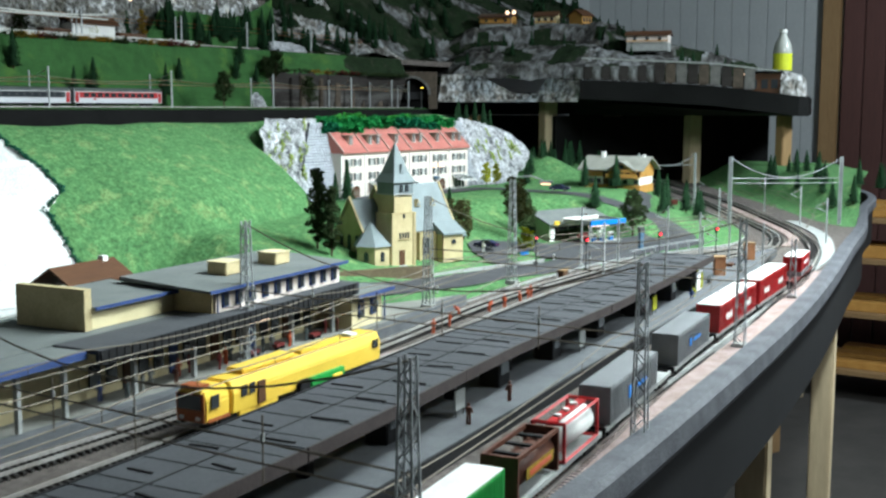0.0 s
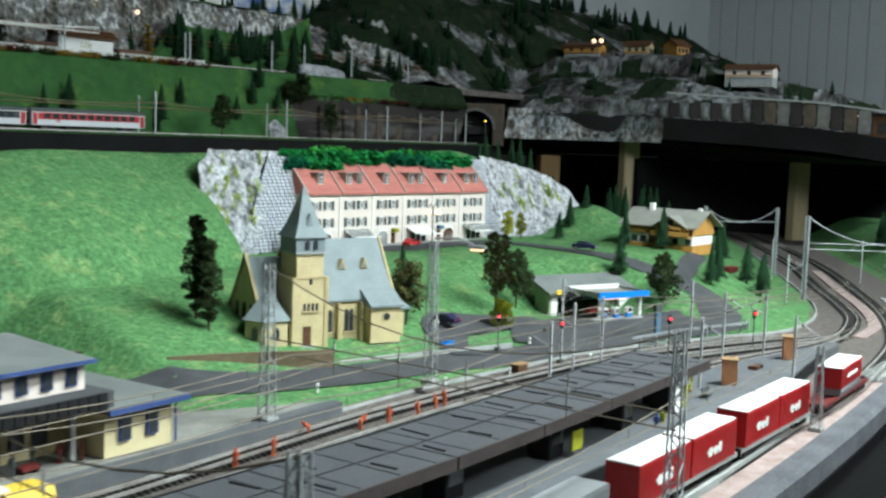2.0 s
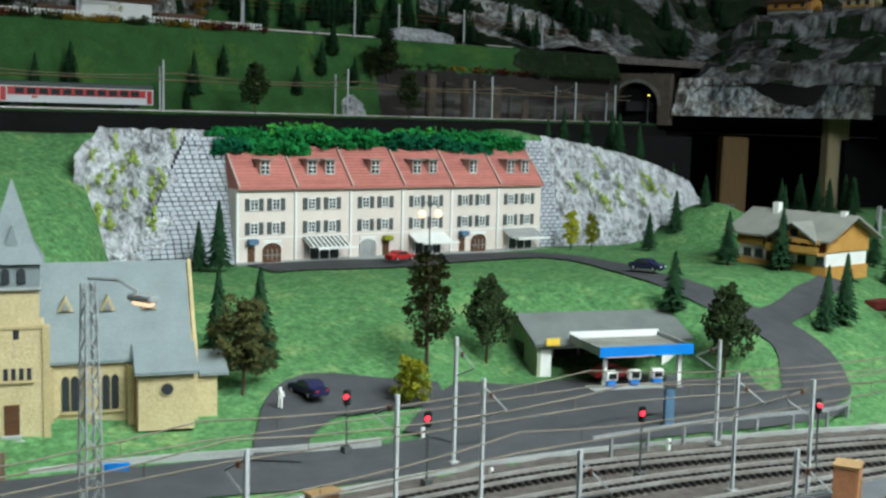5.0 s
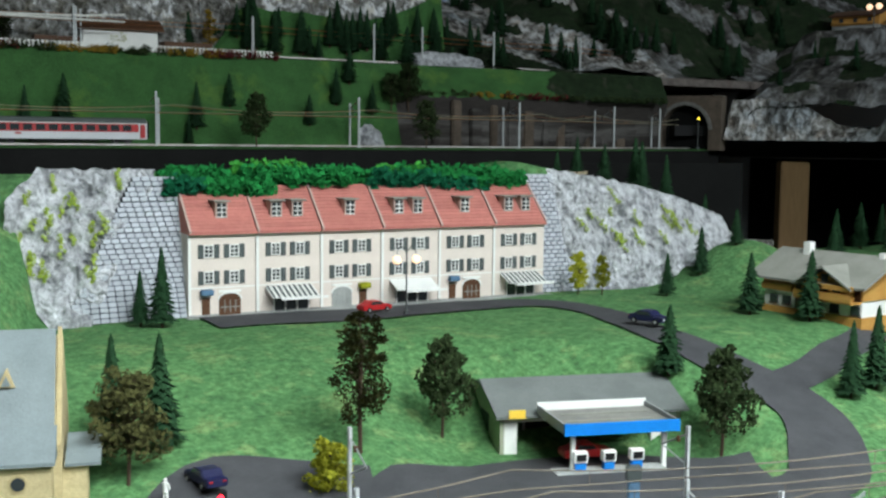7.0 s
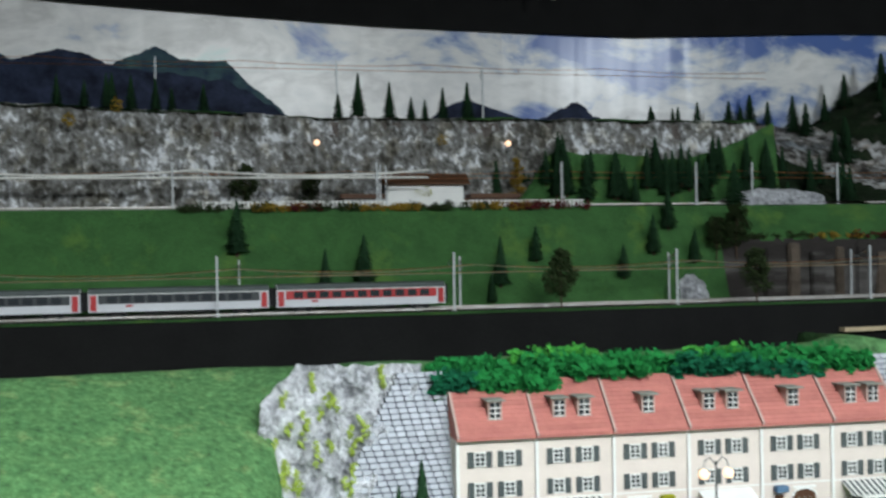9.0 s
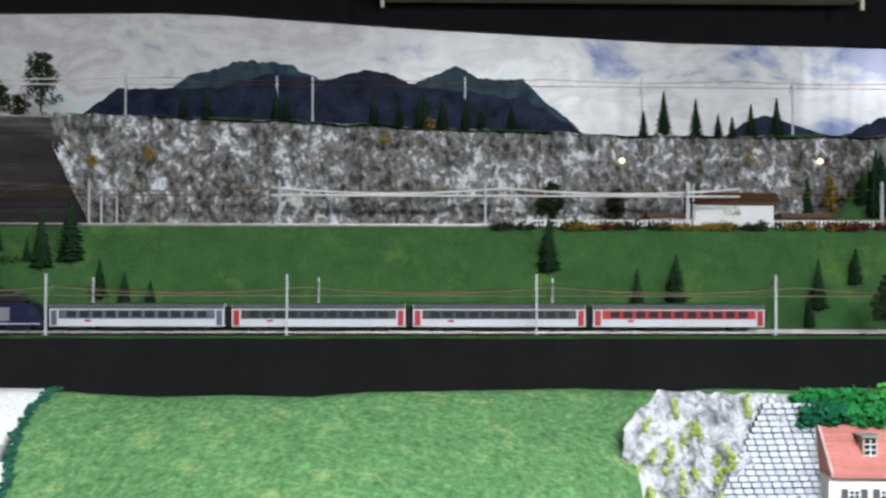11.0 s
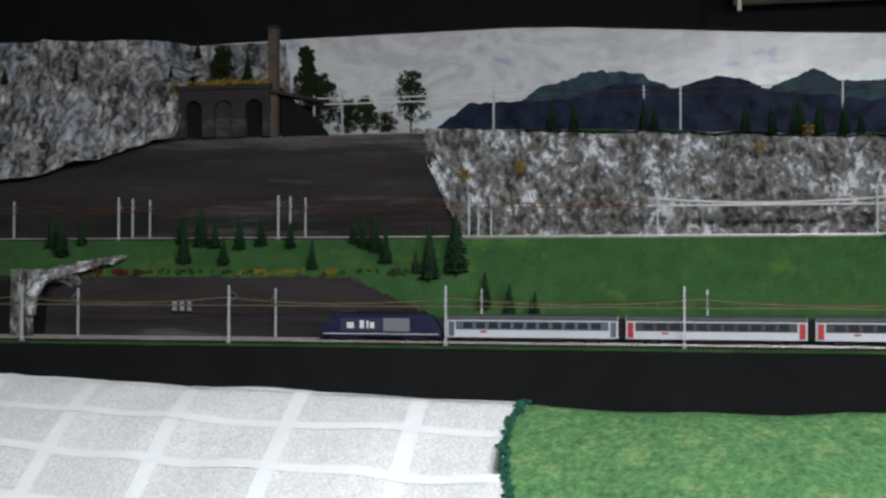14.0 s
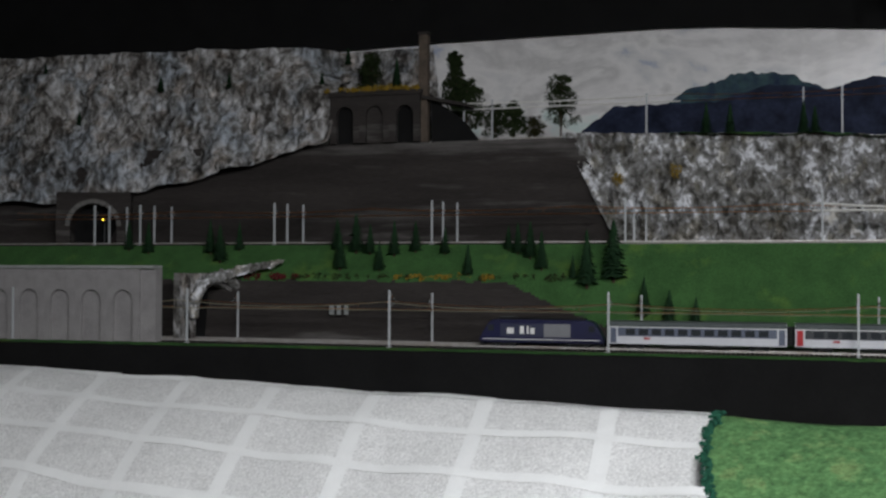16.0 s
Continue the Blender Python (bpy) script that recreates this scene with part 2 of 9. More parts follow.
M_wood_or = surface("orange_wood_mat", (0.50, 0.27, 0.07), (0.42, 0.21, 0.05), 0.65, scale=30, fine=300, stretch=(0.2, 1, 1))
M_pale_wood = surface("pale_timber_mat", (0.50, 0.40, 0.26), (0.43, 0.34, 0.22), 0.7, scale=12, fine=120, stretch=(1, 1, 0.15), grain=0.1)
M_timber = surface("brown_timber_mat", (0.30, 0.19, 0.09), (0.25, 0.15, 0.07), 0.7, scale=12, fine=120, stretch=(1, 1, 0.15), grain=0.12)
M_blue = surface("blue_paint_mat", (0.01, 0.20, 0.62), (0.01, 0.17, 0.55), 0.4, scale=30, fine=300, grain=0.05)
M_blue_trim = surface("blue_fascia_mat", (0.045, 0.075, 0.20), (0.035, 0.06, 0.16), 0.5, scale=30, fine=300, grain=0.08)
M_yellow = surface("yellow_paint_mat", (0.80, 0.55, 0.075), (0.75, 0.50, 0.06), 0.32, scale=30, fine=300, grain=0.04, bump=0.03, spec=0.5)
M_green_p = surface("green_paint_mat", (0.02, 0.30, 0.05), None, 0.4, scale=30, fine=300, grain=0.05, spec=0.5)
M_orange = surface("orange_paint_mat", (0.52, 0.11, 0.045), (0.42, 0.08, 0.03), 0.6, scale=60, fine=500)
M_brown_loco = surface("brown_paint_mat", (0.10, 0.035, 0.02), None, 0.5, scale=40, fine=400)
M_red = surface("red_paint_mat", (0.42, 0.012, 0.015), (0.36, 0.01, 0.012), 0.4, scale=30, fine=300, grain=0.05, spec=0.5)
M_red_dk = surface("maroon_paint_mat", (0.13, 0.02, 0.018), None, 0.5, scale=30, fine=300)
M_grey_box = surface("grey_container_mat", (0.205, 0.21, 0.22), (0.18, 0.185, 0.195), 0.5, scale=30, fine=300, grain=0.05)
M_steel = surface("galvanised_mat", (0.34, 0.355, 0.36), (0.26, 0.275, 0.28), 0.55, 0.3, scale=60, fine=500, grain=0.1)
M_mast = surface("mast_mat", (0.50, 0.52, 0.53), (0.40, 0.42, 0.43), 0.5, 0.1, scale=60, fine=500, grain=0.08)
M_iron = surface("dark_iron_mat", (0.10, 0.11, 0.11), (0.07, 0.075, 0.075), 0.6, 0.3, scale=60, fine=500)
M_rail = surface("rail_mat", (0.56, 0.55, 0.53), (0.38, 0.34, 0.30), 0.38, 0.55, scale=40, fine=400, grain=0.15)
M_sleeper = surface("sleeper_mat", (0.03, 0.027, 0.025), (0.02, 0.018, 0.017), 0.85, scale=40, fine=500, per_piece=0.2)
M_wire_pale = surface("pale_wire_mat", (0.42, 0.38, 0.27), (0.34, 0.30, 0.2), 0.4, 0.4, scale=20, fine=200, bump=0)
M_copper = surface("copper_wire_mat", (0.62, 0.30, 0.14), (0.5, 0.22, 0.1), 0.35, 0.9, scale=20, fine=200, bump=0)
# near-white wire colour that paints in the glint of the lamps
M_glint_wire = surface("bright_wire_mat", (0.85, 0.84, 0.80), (0.7, 0.69, 0.65), 0.3, 0.1, scale=20, fine=200, bump=0)
M_wire = surface("wire_mat", (0.15, 0.125, 0.095), (0.10, 0.085, 0.065), 0.6, 0.3, scale=20, fine=200, bump=0)
M_bark = surface("bark_mat", (0.07, 0.045, 0.03), None, 0.95, scale=80, fine=500)
M_fir = surface("fir_needle_mat", (0.022, 0.06, 0.025), (0.012, 0.035, 0.016), 0.95, scale=150, fine=700, grain=0.35, spec=0.1)
M_leaf_ol = surface("olive_leaf_mat", (0.075, 0.075, 0.025), (0.04, 0.042, 0.016), 0.95, scale=150, fine=700, grain=0.35, spec=0.1)
M_leaf_dk = surface("dark_leaf_mat", (0.035, 0.055, 0.02), (0.02, 0.03, 0.012), 0.95, scale=150, fine=700, grain=0.35, spec=0.1)
M_leaf_yl = surface("yellow_green_leaf_mat", (0.36, 0.36, 0.03), (0.24, 0.25, 0.02), 0.95, scale=150, fine=700, grain=0.3, spec=0.1)
M_leaf_br = surface("bright_leaf_mat", (0.02, 0.22, 0.05), (0.012, 0.12, 0.03), 0.9, scale=90, fine=600, grain=0.3, spec=0.1)
M_leaf_br2 = surface("lime_leaf_mat", (0.07, 0.34, 0.05), (0.04, 0.22, 0.04), 0.9, scale=90, fine=600, grain=0.3, spec=0.1)
M_leaf_teal = surface("dark_ivy_mat", (0.010, 0.125, 0.055), (0.006, 0.07, 0.035), 0.9, scale=90, fine=600, grain=0.3, spec=0.1)
M_leaf_rd = surface("red_leaf_mat", (0.11, 0.02, 0.02), (0.07, 0.015, 0.015), 0.95, scale=150, fine=700, grain=0.3, spec=0.1)
M_leaf_or = surface("ochre_leaf_mat", (0.30, 0.20, 0.03), (0.22, 0.14, 0.02), 0.95, scale=150, fine=700, grain=0.3, spec=0.1)
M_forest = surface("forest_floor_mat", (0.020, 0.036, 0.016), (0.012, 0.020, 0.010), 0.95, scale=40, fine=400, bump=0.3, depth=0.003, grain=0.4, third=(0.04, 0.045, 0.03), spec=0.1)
M_fringe = surface("teal_fringe_mat", (0.02, 0.10, 0.06), (0.012, 0.06, 0.04), 0.95, scale=150, fine=600, grain=0.3, spec=0.1)
M_moss = surface("moss_mat", (0.42, 0.52, 0.10), (0.30, 0.40, 0.08), 0.95, scale=90, fine=600, grain=0.3, spec=0.1)
M_door_red = surface("red_brown_boards_mat", (0.10, 0.045, 0.04), (0.075, 0.034, 0.03), 0.6, scale=8, fine=100, stretch=(1, 1, 0.1))
M_wallboard = surface("pale_wall_mat", (0.42, 0.44, 0.45), (0.38, 0.40, 0.41), 0.8, scale=4, fine=80, grain=0.05)
M_floor = surface("concrete_floor_mat", (0.06, 0.054, 0.05), (0.042, 0.039, 0.036), 0.9, scale=5, fine=120)
M_cream = surface("cream_enamel_mat", (0.70, 0.64, 0.48), None, 0.5, scale=10, fine=100, grain=0.04)
M_red_glow = glowing("red_signal_mat", (1.0, 0.02, 0.04), 4.0)
M_warm_glow = glowing("warm_lamp_mat", (1.0, 0.66, 0.44), 1.35)
M_white_glow = glowing("headlight_mat", (1.0, 0.9, 0.7), 10.0)
M_yel_glow = glowing("amber_signal_mat", (1.0, 0.75, 0.05), 6.0)

# ---- building helpers ----


def part(name, bm, material, parent=None, label="", at=None, smooth=False):
    """Links a bmesh as one mesh object, under a thing or part."""
    me = bpy.data.meshes.new(name)
    bm.normal_update()
    bm.to_mesh(me)
    bm.free()
    for m in (material if isinstance(material, (list, tuple)) else [material]):
        me.materials.append(m)
    if smooth:
        for p in me.polygons:
            p.use_smooth = True
    ob = new(name, me)
    if parent:
        ob.parent = parent
    if at is not None:
        ob.matrix_basis = at
    if label:
        tagged(ob, label)
    return ob


def share(ob, m, parent=None):
    """Another piece on the same mesh."""
    o = new(ob.name.split(".")[0], ob.data)
    o.parent = parent or ob.parent
    o.matrix_basis = m
    return o


def thing(name, at, label, category, group="", kind=""):
    ob = new(name)
    ob.empty_display_size = 0.02
    ob.matrix_basis = at
    return tagged(ob, label, category, group, kind)


def box(bm, x0, y0, z0, x1, y1, z1, m=None):
    v = [bm.verts.new(p) for p in ((x0, y0, z0), (x1, y0, z0), (x1, y1, z0), (x0, y1, z0), (x0, y0, z1), (x1, y0, z1), (x1, y1, z1), (x0, y1, z1))]
    f = [bm.faces.new([v[i] for i in q]) for q in ((3, 2, 1, 0), (4, 5, 6, 7), (0, 1, 5, 4), (1, 2, 6, 5), (2, 3, 7, 6), (3, 0, 4, 7))]
    if m is not None:
        bmesh.ops.transform(bm, matrix=m, verts=v)
    return v


def boxes(*spans):
    bm = bmesh.new()
    for s in spans:
        box(bm, *s)
    return bm


def cbox(cx, cy, z0, sx, sy, sz, bev=0.0):
    bm = bmesh.new()
    box(bm, cx - sx / 2, cy - sy / 2, z0, cx + sx / 2, cy + sy / 2, z0 + sz)
    if bev:
        bmesh.ops.bevel(bm, geom=bm.edges[:], offset=bev, segments=2, affect="EDGES")
    return bm


def prism(profile, depth, axis="y"):
    """A flat outline (a, b) pushed along an axis by depth, from 0."""
    bm = bmesh.new()
    put = {"y": lambda a, b, d: (a, d, b), "x": lambda a, b, d: (d, a, b), "z": lambda a, b, d: (a, b, d)}[axis]
    lo = [bm.verts.new(put(a, b, 0)) for a, b in profile]
    hi = [bm.verts.new(put(a, b, depth)) for a, b in profile]
    n = len(profile)
    bm.faces.new(lo), bm.faces.new(hi[::-1])
    for i in range(n):
        bm.faces.new((lo[i], hi[i], hi[(i + 1) % n], lo[(i + 1) % n]))
    bmesh.ops.recalc_face_normals(bm, faces=bm.faces[:])
    return bm


def tube(bm, points, r, sides=5):
    """A thin round bar along points."""
    rings = []
    for i, p in enumerate(points):
        p = Vector(p)
        d = (Vector(points[min(i + 1, len(points) - 1)]) - Vector(points[max(i - 1, 0)])).normalized()
        a = d.orthogonal().normalized() if abs(d.z) > 0.95 else d.cross(Vector((0, 0, 1))).normalized()
        b = d.cross(a)
        rings.append([bm.verts.new(p + r * (math.cos(k * math.tau / sides) * a + math.sin(k * math.tau / sides) * b)) for k in range(sides)])
    for r0, r1 in zip(rings, rings[1:]):
        for k in range(sides):
            bm.faces.new((r0[k], r0[(k + 1) % sides], r1[(k + 1) % sides], r1[k]))
    bm.faces.new(rings[0][::-1]), bm.faces.new(rings[-1])
    return bm


def tubes(r, *lines, sides=5):
    bm = bmesh.new()
    for ln in lines:
        tube(bm, ln, r, sides)
    return bm


def cyl(r, h, at=(0, 0, 0), sides=12, r2=None):
    bm = bmesh.new()
    bmesh.ops.create_cone(bm, cap_ends=True, segments=sides, radius1=r, radius2=r if r2 is None else r2, depth=h,
                          matrix=Matrix.Translation((at[0], at[1], at[2] + h / 2)))
    return bm


def interp(pts, x):
    if x <= pts[0][0]:
        return pts[0][1]
    for (a, b), (c, d) in zip(pts, pts[1:]):
        if x <= c:
            return b + (d - b) * (x - a) / (c - a)
    return pts[-1][1]


def sstep(a, b, x):
    t = max(0.0, min(1.0, (x - a) / (b - a)))
    return t * t * (3 - 2 * t)


def smooth_path(pts, step=0.02):
    """A Catmull-Rom line through (x, y) points, resampled."""
    out = []
    p = [Vector(q) for q in pts]
    p = [2 * p[0] - p[1], *p, 2 * p[-1] - p[-2]]
    for i in range(1, len(p) - 2):
        n = max(2, int((p[i + 1] - p[i]).length / step))
        for k in range(n):
            t = k / n
            out.append(0.5 * ((2 * p[i]) + (p[i + 1] - p[i - 1]) * t + (2 * p[i - 1] - 5 * p[i] + 4 * p[i + 1] - p[i + 2]) * t * t
                              + (3 * p[i] - p[i - 1] - 3 * p[i + 1] + p[i + 2]) * t ** 3))
    out.append(p[-2])
    return out


def normals2(path):
    out = []
    for i, p in enumerate(path):
        d = (path[min(i + 1, len(path) - 1)] - path[max(i - 1, 0)]).normalized()
        out.append(Vector((-d.y, d.x)))
    return out


def along(path, s):
    """Point and heading (degrees) at arc length s of a 2D path."""
    for a, b in zip(path, path[1:]):
        ln = (b - a).length
        if s <= ln:
            return a + (b - a) * (s / ln if ln else 0), math.degrees(math.atan2((b - a).y, (b - a).x))
        s -= ln
    return path[-1], math.degrees(math.atan2((path[-1] - path[-2]).y, (path[-1] - path[-2]).x))


def length2(path):
    return sum((b - a).length for a, b in zip(path, path[1:]))

# ---- ground of the layout ----
EDGE = [(-0.8, 0.08), (0.3, 0.155), (0.77, 0.188), (1.11, 0.217), (1.5, 0.257), (1.8, 0.296), (2.14, 0.350), (2.5, 0.412),
        (2.91, 0.48), (3.4, 0.59), (3.97, 0.70), (4.6, 1.0)]
INNER = [(-0.8, 1.3), (1.1, 1.2), (1.3, 1.0), (1.40, 0.722), (1.62, 0.745), (1.81, 0.75), (2.02, 0.742), (2.25, 0.69), (2.4, 0.645), (2.55, 0.66),
         (2.73, 0.725), (3.0, 0.88), (3.27, 1.05), (3.7, 1.32), (4.6, 1.9)]
OUTER = [(2.6, 0.2), (2.9, 0.50), (3.1, 0.66), (3.5, 0.90), (3.9, 1.16), (4.6, 1.6)]
CLIFF = [(-0.8, 1.65), (0.36, 1.42), (1.0, 1.26), (1.2, 1.21), (1.5, 1.19), (1.8, 1.28), (1.88, 1.42), (2.0, 1.46), (2.5, 1.46), (2.56, 1.43), (2.75, 1.415),
         (2.95, 1.43), (3.1, 1.55), (4.6, 1.9)]
TOP = [(-0.8, 1.272), (1.2, 1.262), (1.85, 1.260), (2.48, 1.262), (2.56, 1.274), (2.8, 1.232), (2.98, 1.138), (3.2, 1.06), (4.6, 1.03)]
PLASTER_EDGE = [(1.15, 1.18), (1.25, 1.175), (1.30, 1.17), (1.313, 1.222), (1.35, 1.215), (1.43, 1.200), (1.52, 1.215), (1.65, 1.195), (2.1, 1.15)]


def height(x, y):
    d = y - interp(INNER, x)
    if d <= 0:
        z = 1.0
        out = interp(OUTER, x) - y
        if out > 0 and x > 2.85:
            z += 0.085 * sstep(0.0, 0.22, out) * sstep(2.95, 3.4, x)
    else:
        wide = interp([(1.3, 0.5), (2.1, 0.5), (2.4, 0.4), (2.7, 0.32)], x)
        z = 1.0025 + 0.005 * sstep(0.0, 0.07, d) + 0.0825 * sstep(interp([(2.06, 0.08), (2.16, 0.24), (2.33, 0.24), (2.42, 0.02)], x), wide, d) + 0.003 * noise.noise((x * 7, y * 7, 0))
    z += 0.068 * math.exp(-((x - 2.90) / 0.105) ** 2 - ((y - 1.355) / 0.10) ** 2)
    c = y - interp(CLIFF, x)
    fall = interp([(1.8, 0.30), (1.9, 0.10), (2.54, 0.10), (2.6, 0.28), (3.0, 0.35), (3.3, 2.0)], x)
    if c > 0:
        w = interp([(1.8, 0.28), (1.9, 0.05), (2.9, 0.06), (3.2, 0.3)], x)
        f = min(1.0, c / w)
        z += (interp(TOP, x) - z) * (f ** 0.62 if x < 1.85 else sstep(0, 1, f)) * (1 - sstep(fall, fall + 0.05, c))
        z += 0.006 * noise.noise((x * 9, y * 9, 4)) * sstep(0, 0.1, c)
    return z


def plaster_x(y):
    return interp(PLASTER_EDGE, y) + 0.004 * noise.noise((y * 60, 0.3, 0)) + 0.004 * noise.noise((y * 190, 1.3, 0))


bm = bmesh.new()
NX, NY = 360, 142
rows_v = []
for i in range(NX + 1):
    x = -0.6 + 5.1 * i / NX
    e = interp(EDGE, x) + 0.012
    rows_v.append([bm.verts.new((x, e + (2.06 - e) * j / NY, height(x, e + (2.06 - e) * j / NY))) for j in range(NY + 1)])
for i in range(NX):
    for j in range(NY):
        f = bm.faces.new((rows_v[i][j], rows_v[i + 1][j], rows_v[i + 1][j + 1], rows_v[i][j + 1]))
        c = f.calc_center_median()
        bank = c.x > 2.95 and c.y < interp(OUTER, c.x)
        f.material_index = 0 if (c.y < interp(INNER, c.x) and not bank) else (2 if c.y > interp(CLIFF, c.x) - 0.05 and c.x < plaster_x(c.y) - 0.004 else 1)
        f.smooth = True
tagged(part("ground", bm, [M_ballast, M_grass, M_plaster]), "scenic base of ballast, grass mats and plaster", "ground", kind="structure")

# patches of plaster bandage laid over the bare slope; where they overlap the cloth is doubled
sheet = thing("plaster_sheet", pose(0, 0, 0), "unpainted white plaster bandage patches laid over the slope", "plaster sheet", kind="structure")


def cloth(name, x0, x1, w0, w1, lift, material, nx, ny):
    """A piece of bandage between two x values and two rows, following the slope."""
    bm = bmesh.new()
    g = []
    for a in range(nx + 1):
        line = []
        for b in range(ny + 1):
            w = w0 + (w1 - w0) * b / ny
            x = x0 + (x1 - x0) * a / nx
            x += 0.004 * noise.noise((x0 * 5 + 2, w * 8, 3.0))
            y = w - 0.234 * x + 0.004 * noise.noise((x * 5, w0 * 7, 6.0))
            x = min(x, plaster_x(y))
            line.append(bm.verts.new((x, y, height(x, y) + lift)))
        g.append(line)
    for a in range(nx):
        for b in range(ny):
            if min((g[a + 1][b].co - g[a][b].co).length, (g[a + 1][b + 1].co - g[a][b + 1].co).length) > 0.001:
                bm.faces.new((g[a][b], g[a + 1][b], g[a + 1][b + 1], g[a][b + 1]))
    if not bm.faces:
        bm.free()
        return
    bmesh.ops.delete(bm, geom=[v for v in bm.verts if not v.link_faces], context="VERTS")
    part(name, bm, material, sheet, smooth=True)


CX, CW = 0.153, 0.062
for i in range(12):
    for j in range(9):
        x0, w0 = 0.015 + CX * (i - 4), 1.402 + CW * j
        cloth("patch", x0, x0 + CX + 0.01, w0, w0 + CW + 0.008, 0.0020 + 0.0004 * ((i + j) % 2), M_plaster, 8, 6)
        cloth("overlap", x0 - 0.002, x0 + 0.018, w0, w0 + CW, 0.0030, M_plaster_band, 2, 6)
        cloth("overlap", x0, x0 + CX, w0 - 0.001, w0 + 0.0095, 0.0034, M_plaster_band, 10, 2)

# front edge of the table: a rounded rim board and the fascia below it
rim = smooth_path([(x, y) for x, y in EDGE], 0.05)
nrm = normals2(rim)


def swept(path, profile, flip=1):
    """A profile of (out, z) swept along a 2D path; out is to its right."""
    bm = bmesh.new()
    nn = normals2(path)
    lines = [[bm.verts.new((p.x - n.x * o, p.y - n.y * o, z)) for o, z in profile] for p, n in zip(path, nn)]
    for a, b in zip(lines, lines[1:]):
        for k in range(len(profile)):
            k2 = (k + 1) % len(profile)
            bm.faces.new((a[k], b[k], b[k2], a[k2]))
    bm.faces.new(lines[0]), bm.faces.new(lines[-1][::-1])
    bmesh.ops.recalc_face_normals(bm, faces=bm.faces[:])
    return bm


tagged(part("table_rim", swept(rim, [(-0.016, 1.012), (0.004, 1.013), (0.009, 1.008), (0.010, 0.988), (0.004, 0.978), (-0.016, 0.978)]), M_edge, smooth=False),
       "dark blue-grey rim board along the table edge", "trim", kind="structure")
tagged(part("table_fascia", swept(rim, [(-0.02, 0.977), (0.0, 0.977), (0.0, 0.875), (-0.02, 0.875)]), M_black),
       "dark fascia board under the table edge", "trim", kind="structure")
tagged(part("table_board", boxes((-0.6, 0.42, 0.93, 2.3, 2.06, 0.95), (2.302, 0.65, 0.93, 3.3, 2.06, 0.95), (3.302, 1.1, 0.93, 4.4, 2.06, 0.95)), M_timber), "chipboard base under the layout", "table board", kind="structure")


def ribbon(name, pts, width, lift, material, across=6, label="", category="road", widths=None):
    path = smooth_path(pts, 0.015)
    nn = normals2(path)
    bm = bmesh.new()
    lines = []
    for i, (p, n) in enumerate(zip(path, nn)):
        w = width if widths is None else interp(widths, i / (len(path) - 1))
        w *= 1 + 0.03 * noise.noise((p.x * 20, p.y * 20, 0))
        lines.append([bm.verts.new((p.x + n.x * w * (k / across - 0.5), p.y + n.y * w * (k / across - 0.5),
                                    height(p.x + n.x * w * (k / across - 0.5), p.y + n.y * w * (k / across - 0.5)) + lift)) for k in range(across + 1)])
    for a, b in zip(lines, lines[1:]):
        for k in range(across):
            f = bm.faces.new((a[k], b[k], b[k + 1], a[k + 1]))
            f.smooth = True
    bmesh.ops.recalc_face_normals(bm, faces=bm.faces[:])
    return tagged(part(name, bm, material), label, category, kind="structure")


ribbon("road", [(1.05, 1.10), (1.22, 1.02), (1.34, 0.935), (1.45, 0.863), (1.56, 0.834), (1.69, 0.817), (1.83, 0.794), (1.95, 0.780), (2.1, 0.765), (2.3, 0.72), (2.38, 0.71)],
       0.09, 0.0018, M_asphalt, label="dark asphalt village street", widths=[(0, 0.12), (0.25, 0.07), (0.45, 0.082), (0.8, 0.070), (1, 0.05)])
ribbon("road_hill", [(2.27, 0.750), (2.38, 0.742), (2.43, 0.775), (2.465, 0.82), (2.472, 0.865), (2.462, 0.91), (2.452, 0.965), (2.455, 1.03), (2.483, 1.13), (2.503, 1.21), (2.48, 1.29), (2.41, 1.322), (2.2, 1.328), (2.03, 1.333)],
       0.075, 0.0022, M_asphalt, label="dark asphalt lane winding up to the terrace", widths=[(0, 0.06), (0.1, 0.07), (0.2, 0.075), (0.4, 0.052), (0.6, 0.055), (0.72, 0.085), (1, 0.085)])
ribbon("road_branch", [(2.48, 0.885), (2.55, 0.902), (2.624, 0.936), (2.70, 0.962), (2.75, 0.99)], 0.04, 0.0026, M_asphalt, label="short asphalt drive to the chalet")
ribbon("forecourt", [(1.95, 0.815), (2.05, 0.85), (2.15, 0.855), (2.25, 0.83), (2.36, 0.78)], 0.13, 0.0030, M_asphalt, label="asphalt forecourt of the filling station", category="forecourt",
       widths=[(0, 0.06), (0.3, 0.15), (0.7, 0.16), (1, 0.10)])
ribbon("road_drive", [(1.80, 0.815), (1.84, 0.88), (1.90, 0.935), (1.98, 0.925), (2.03, 0.91)], 0.07, 0.0034, M_asphalt, label="asphalt parking bay beside the church", widths=[(0, 0.04), (0.3, 0.05), (0.6, 0.09), (1, 0.05)])
# kerb wall between village and railway
kerb_path = smooth_path([(x, y - 0.004) for x, y in INNER if 1.39 < x < 4], 0.03)
tagged(part("retaining_kerb", swept(kerb_path, [(-0.0015, 0.998), (-0.0015, 1.0042), (0.0015, 1.0042), (0.002, 0.998)]), M_kerb), "low pale concrete edging beside the tracks", "kerb", kind="structure")
tagged(part("road_kerb", swept(smooth_path([(1.62, 0.878), (1.70, 0.868), (1.80, 0.84), (1.90, 0.818)], 0.02), [(-0.0015, 1.0), (-0.0015, 1.0150), (0.0015, 1.0150), (0.0015, 1.0)]), M_kerb),
       "pale kerb stones beside the street", "kerb", kind="structure")

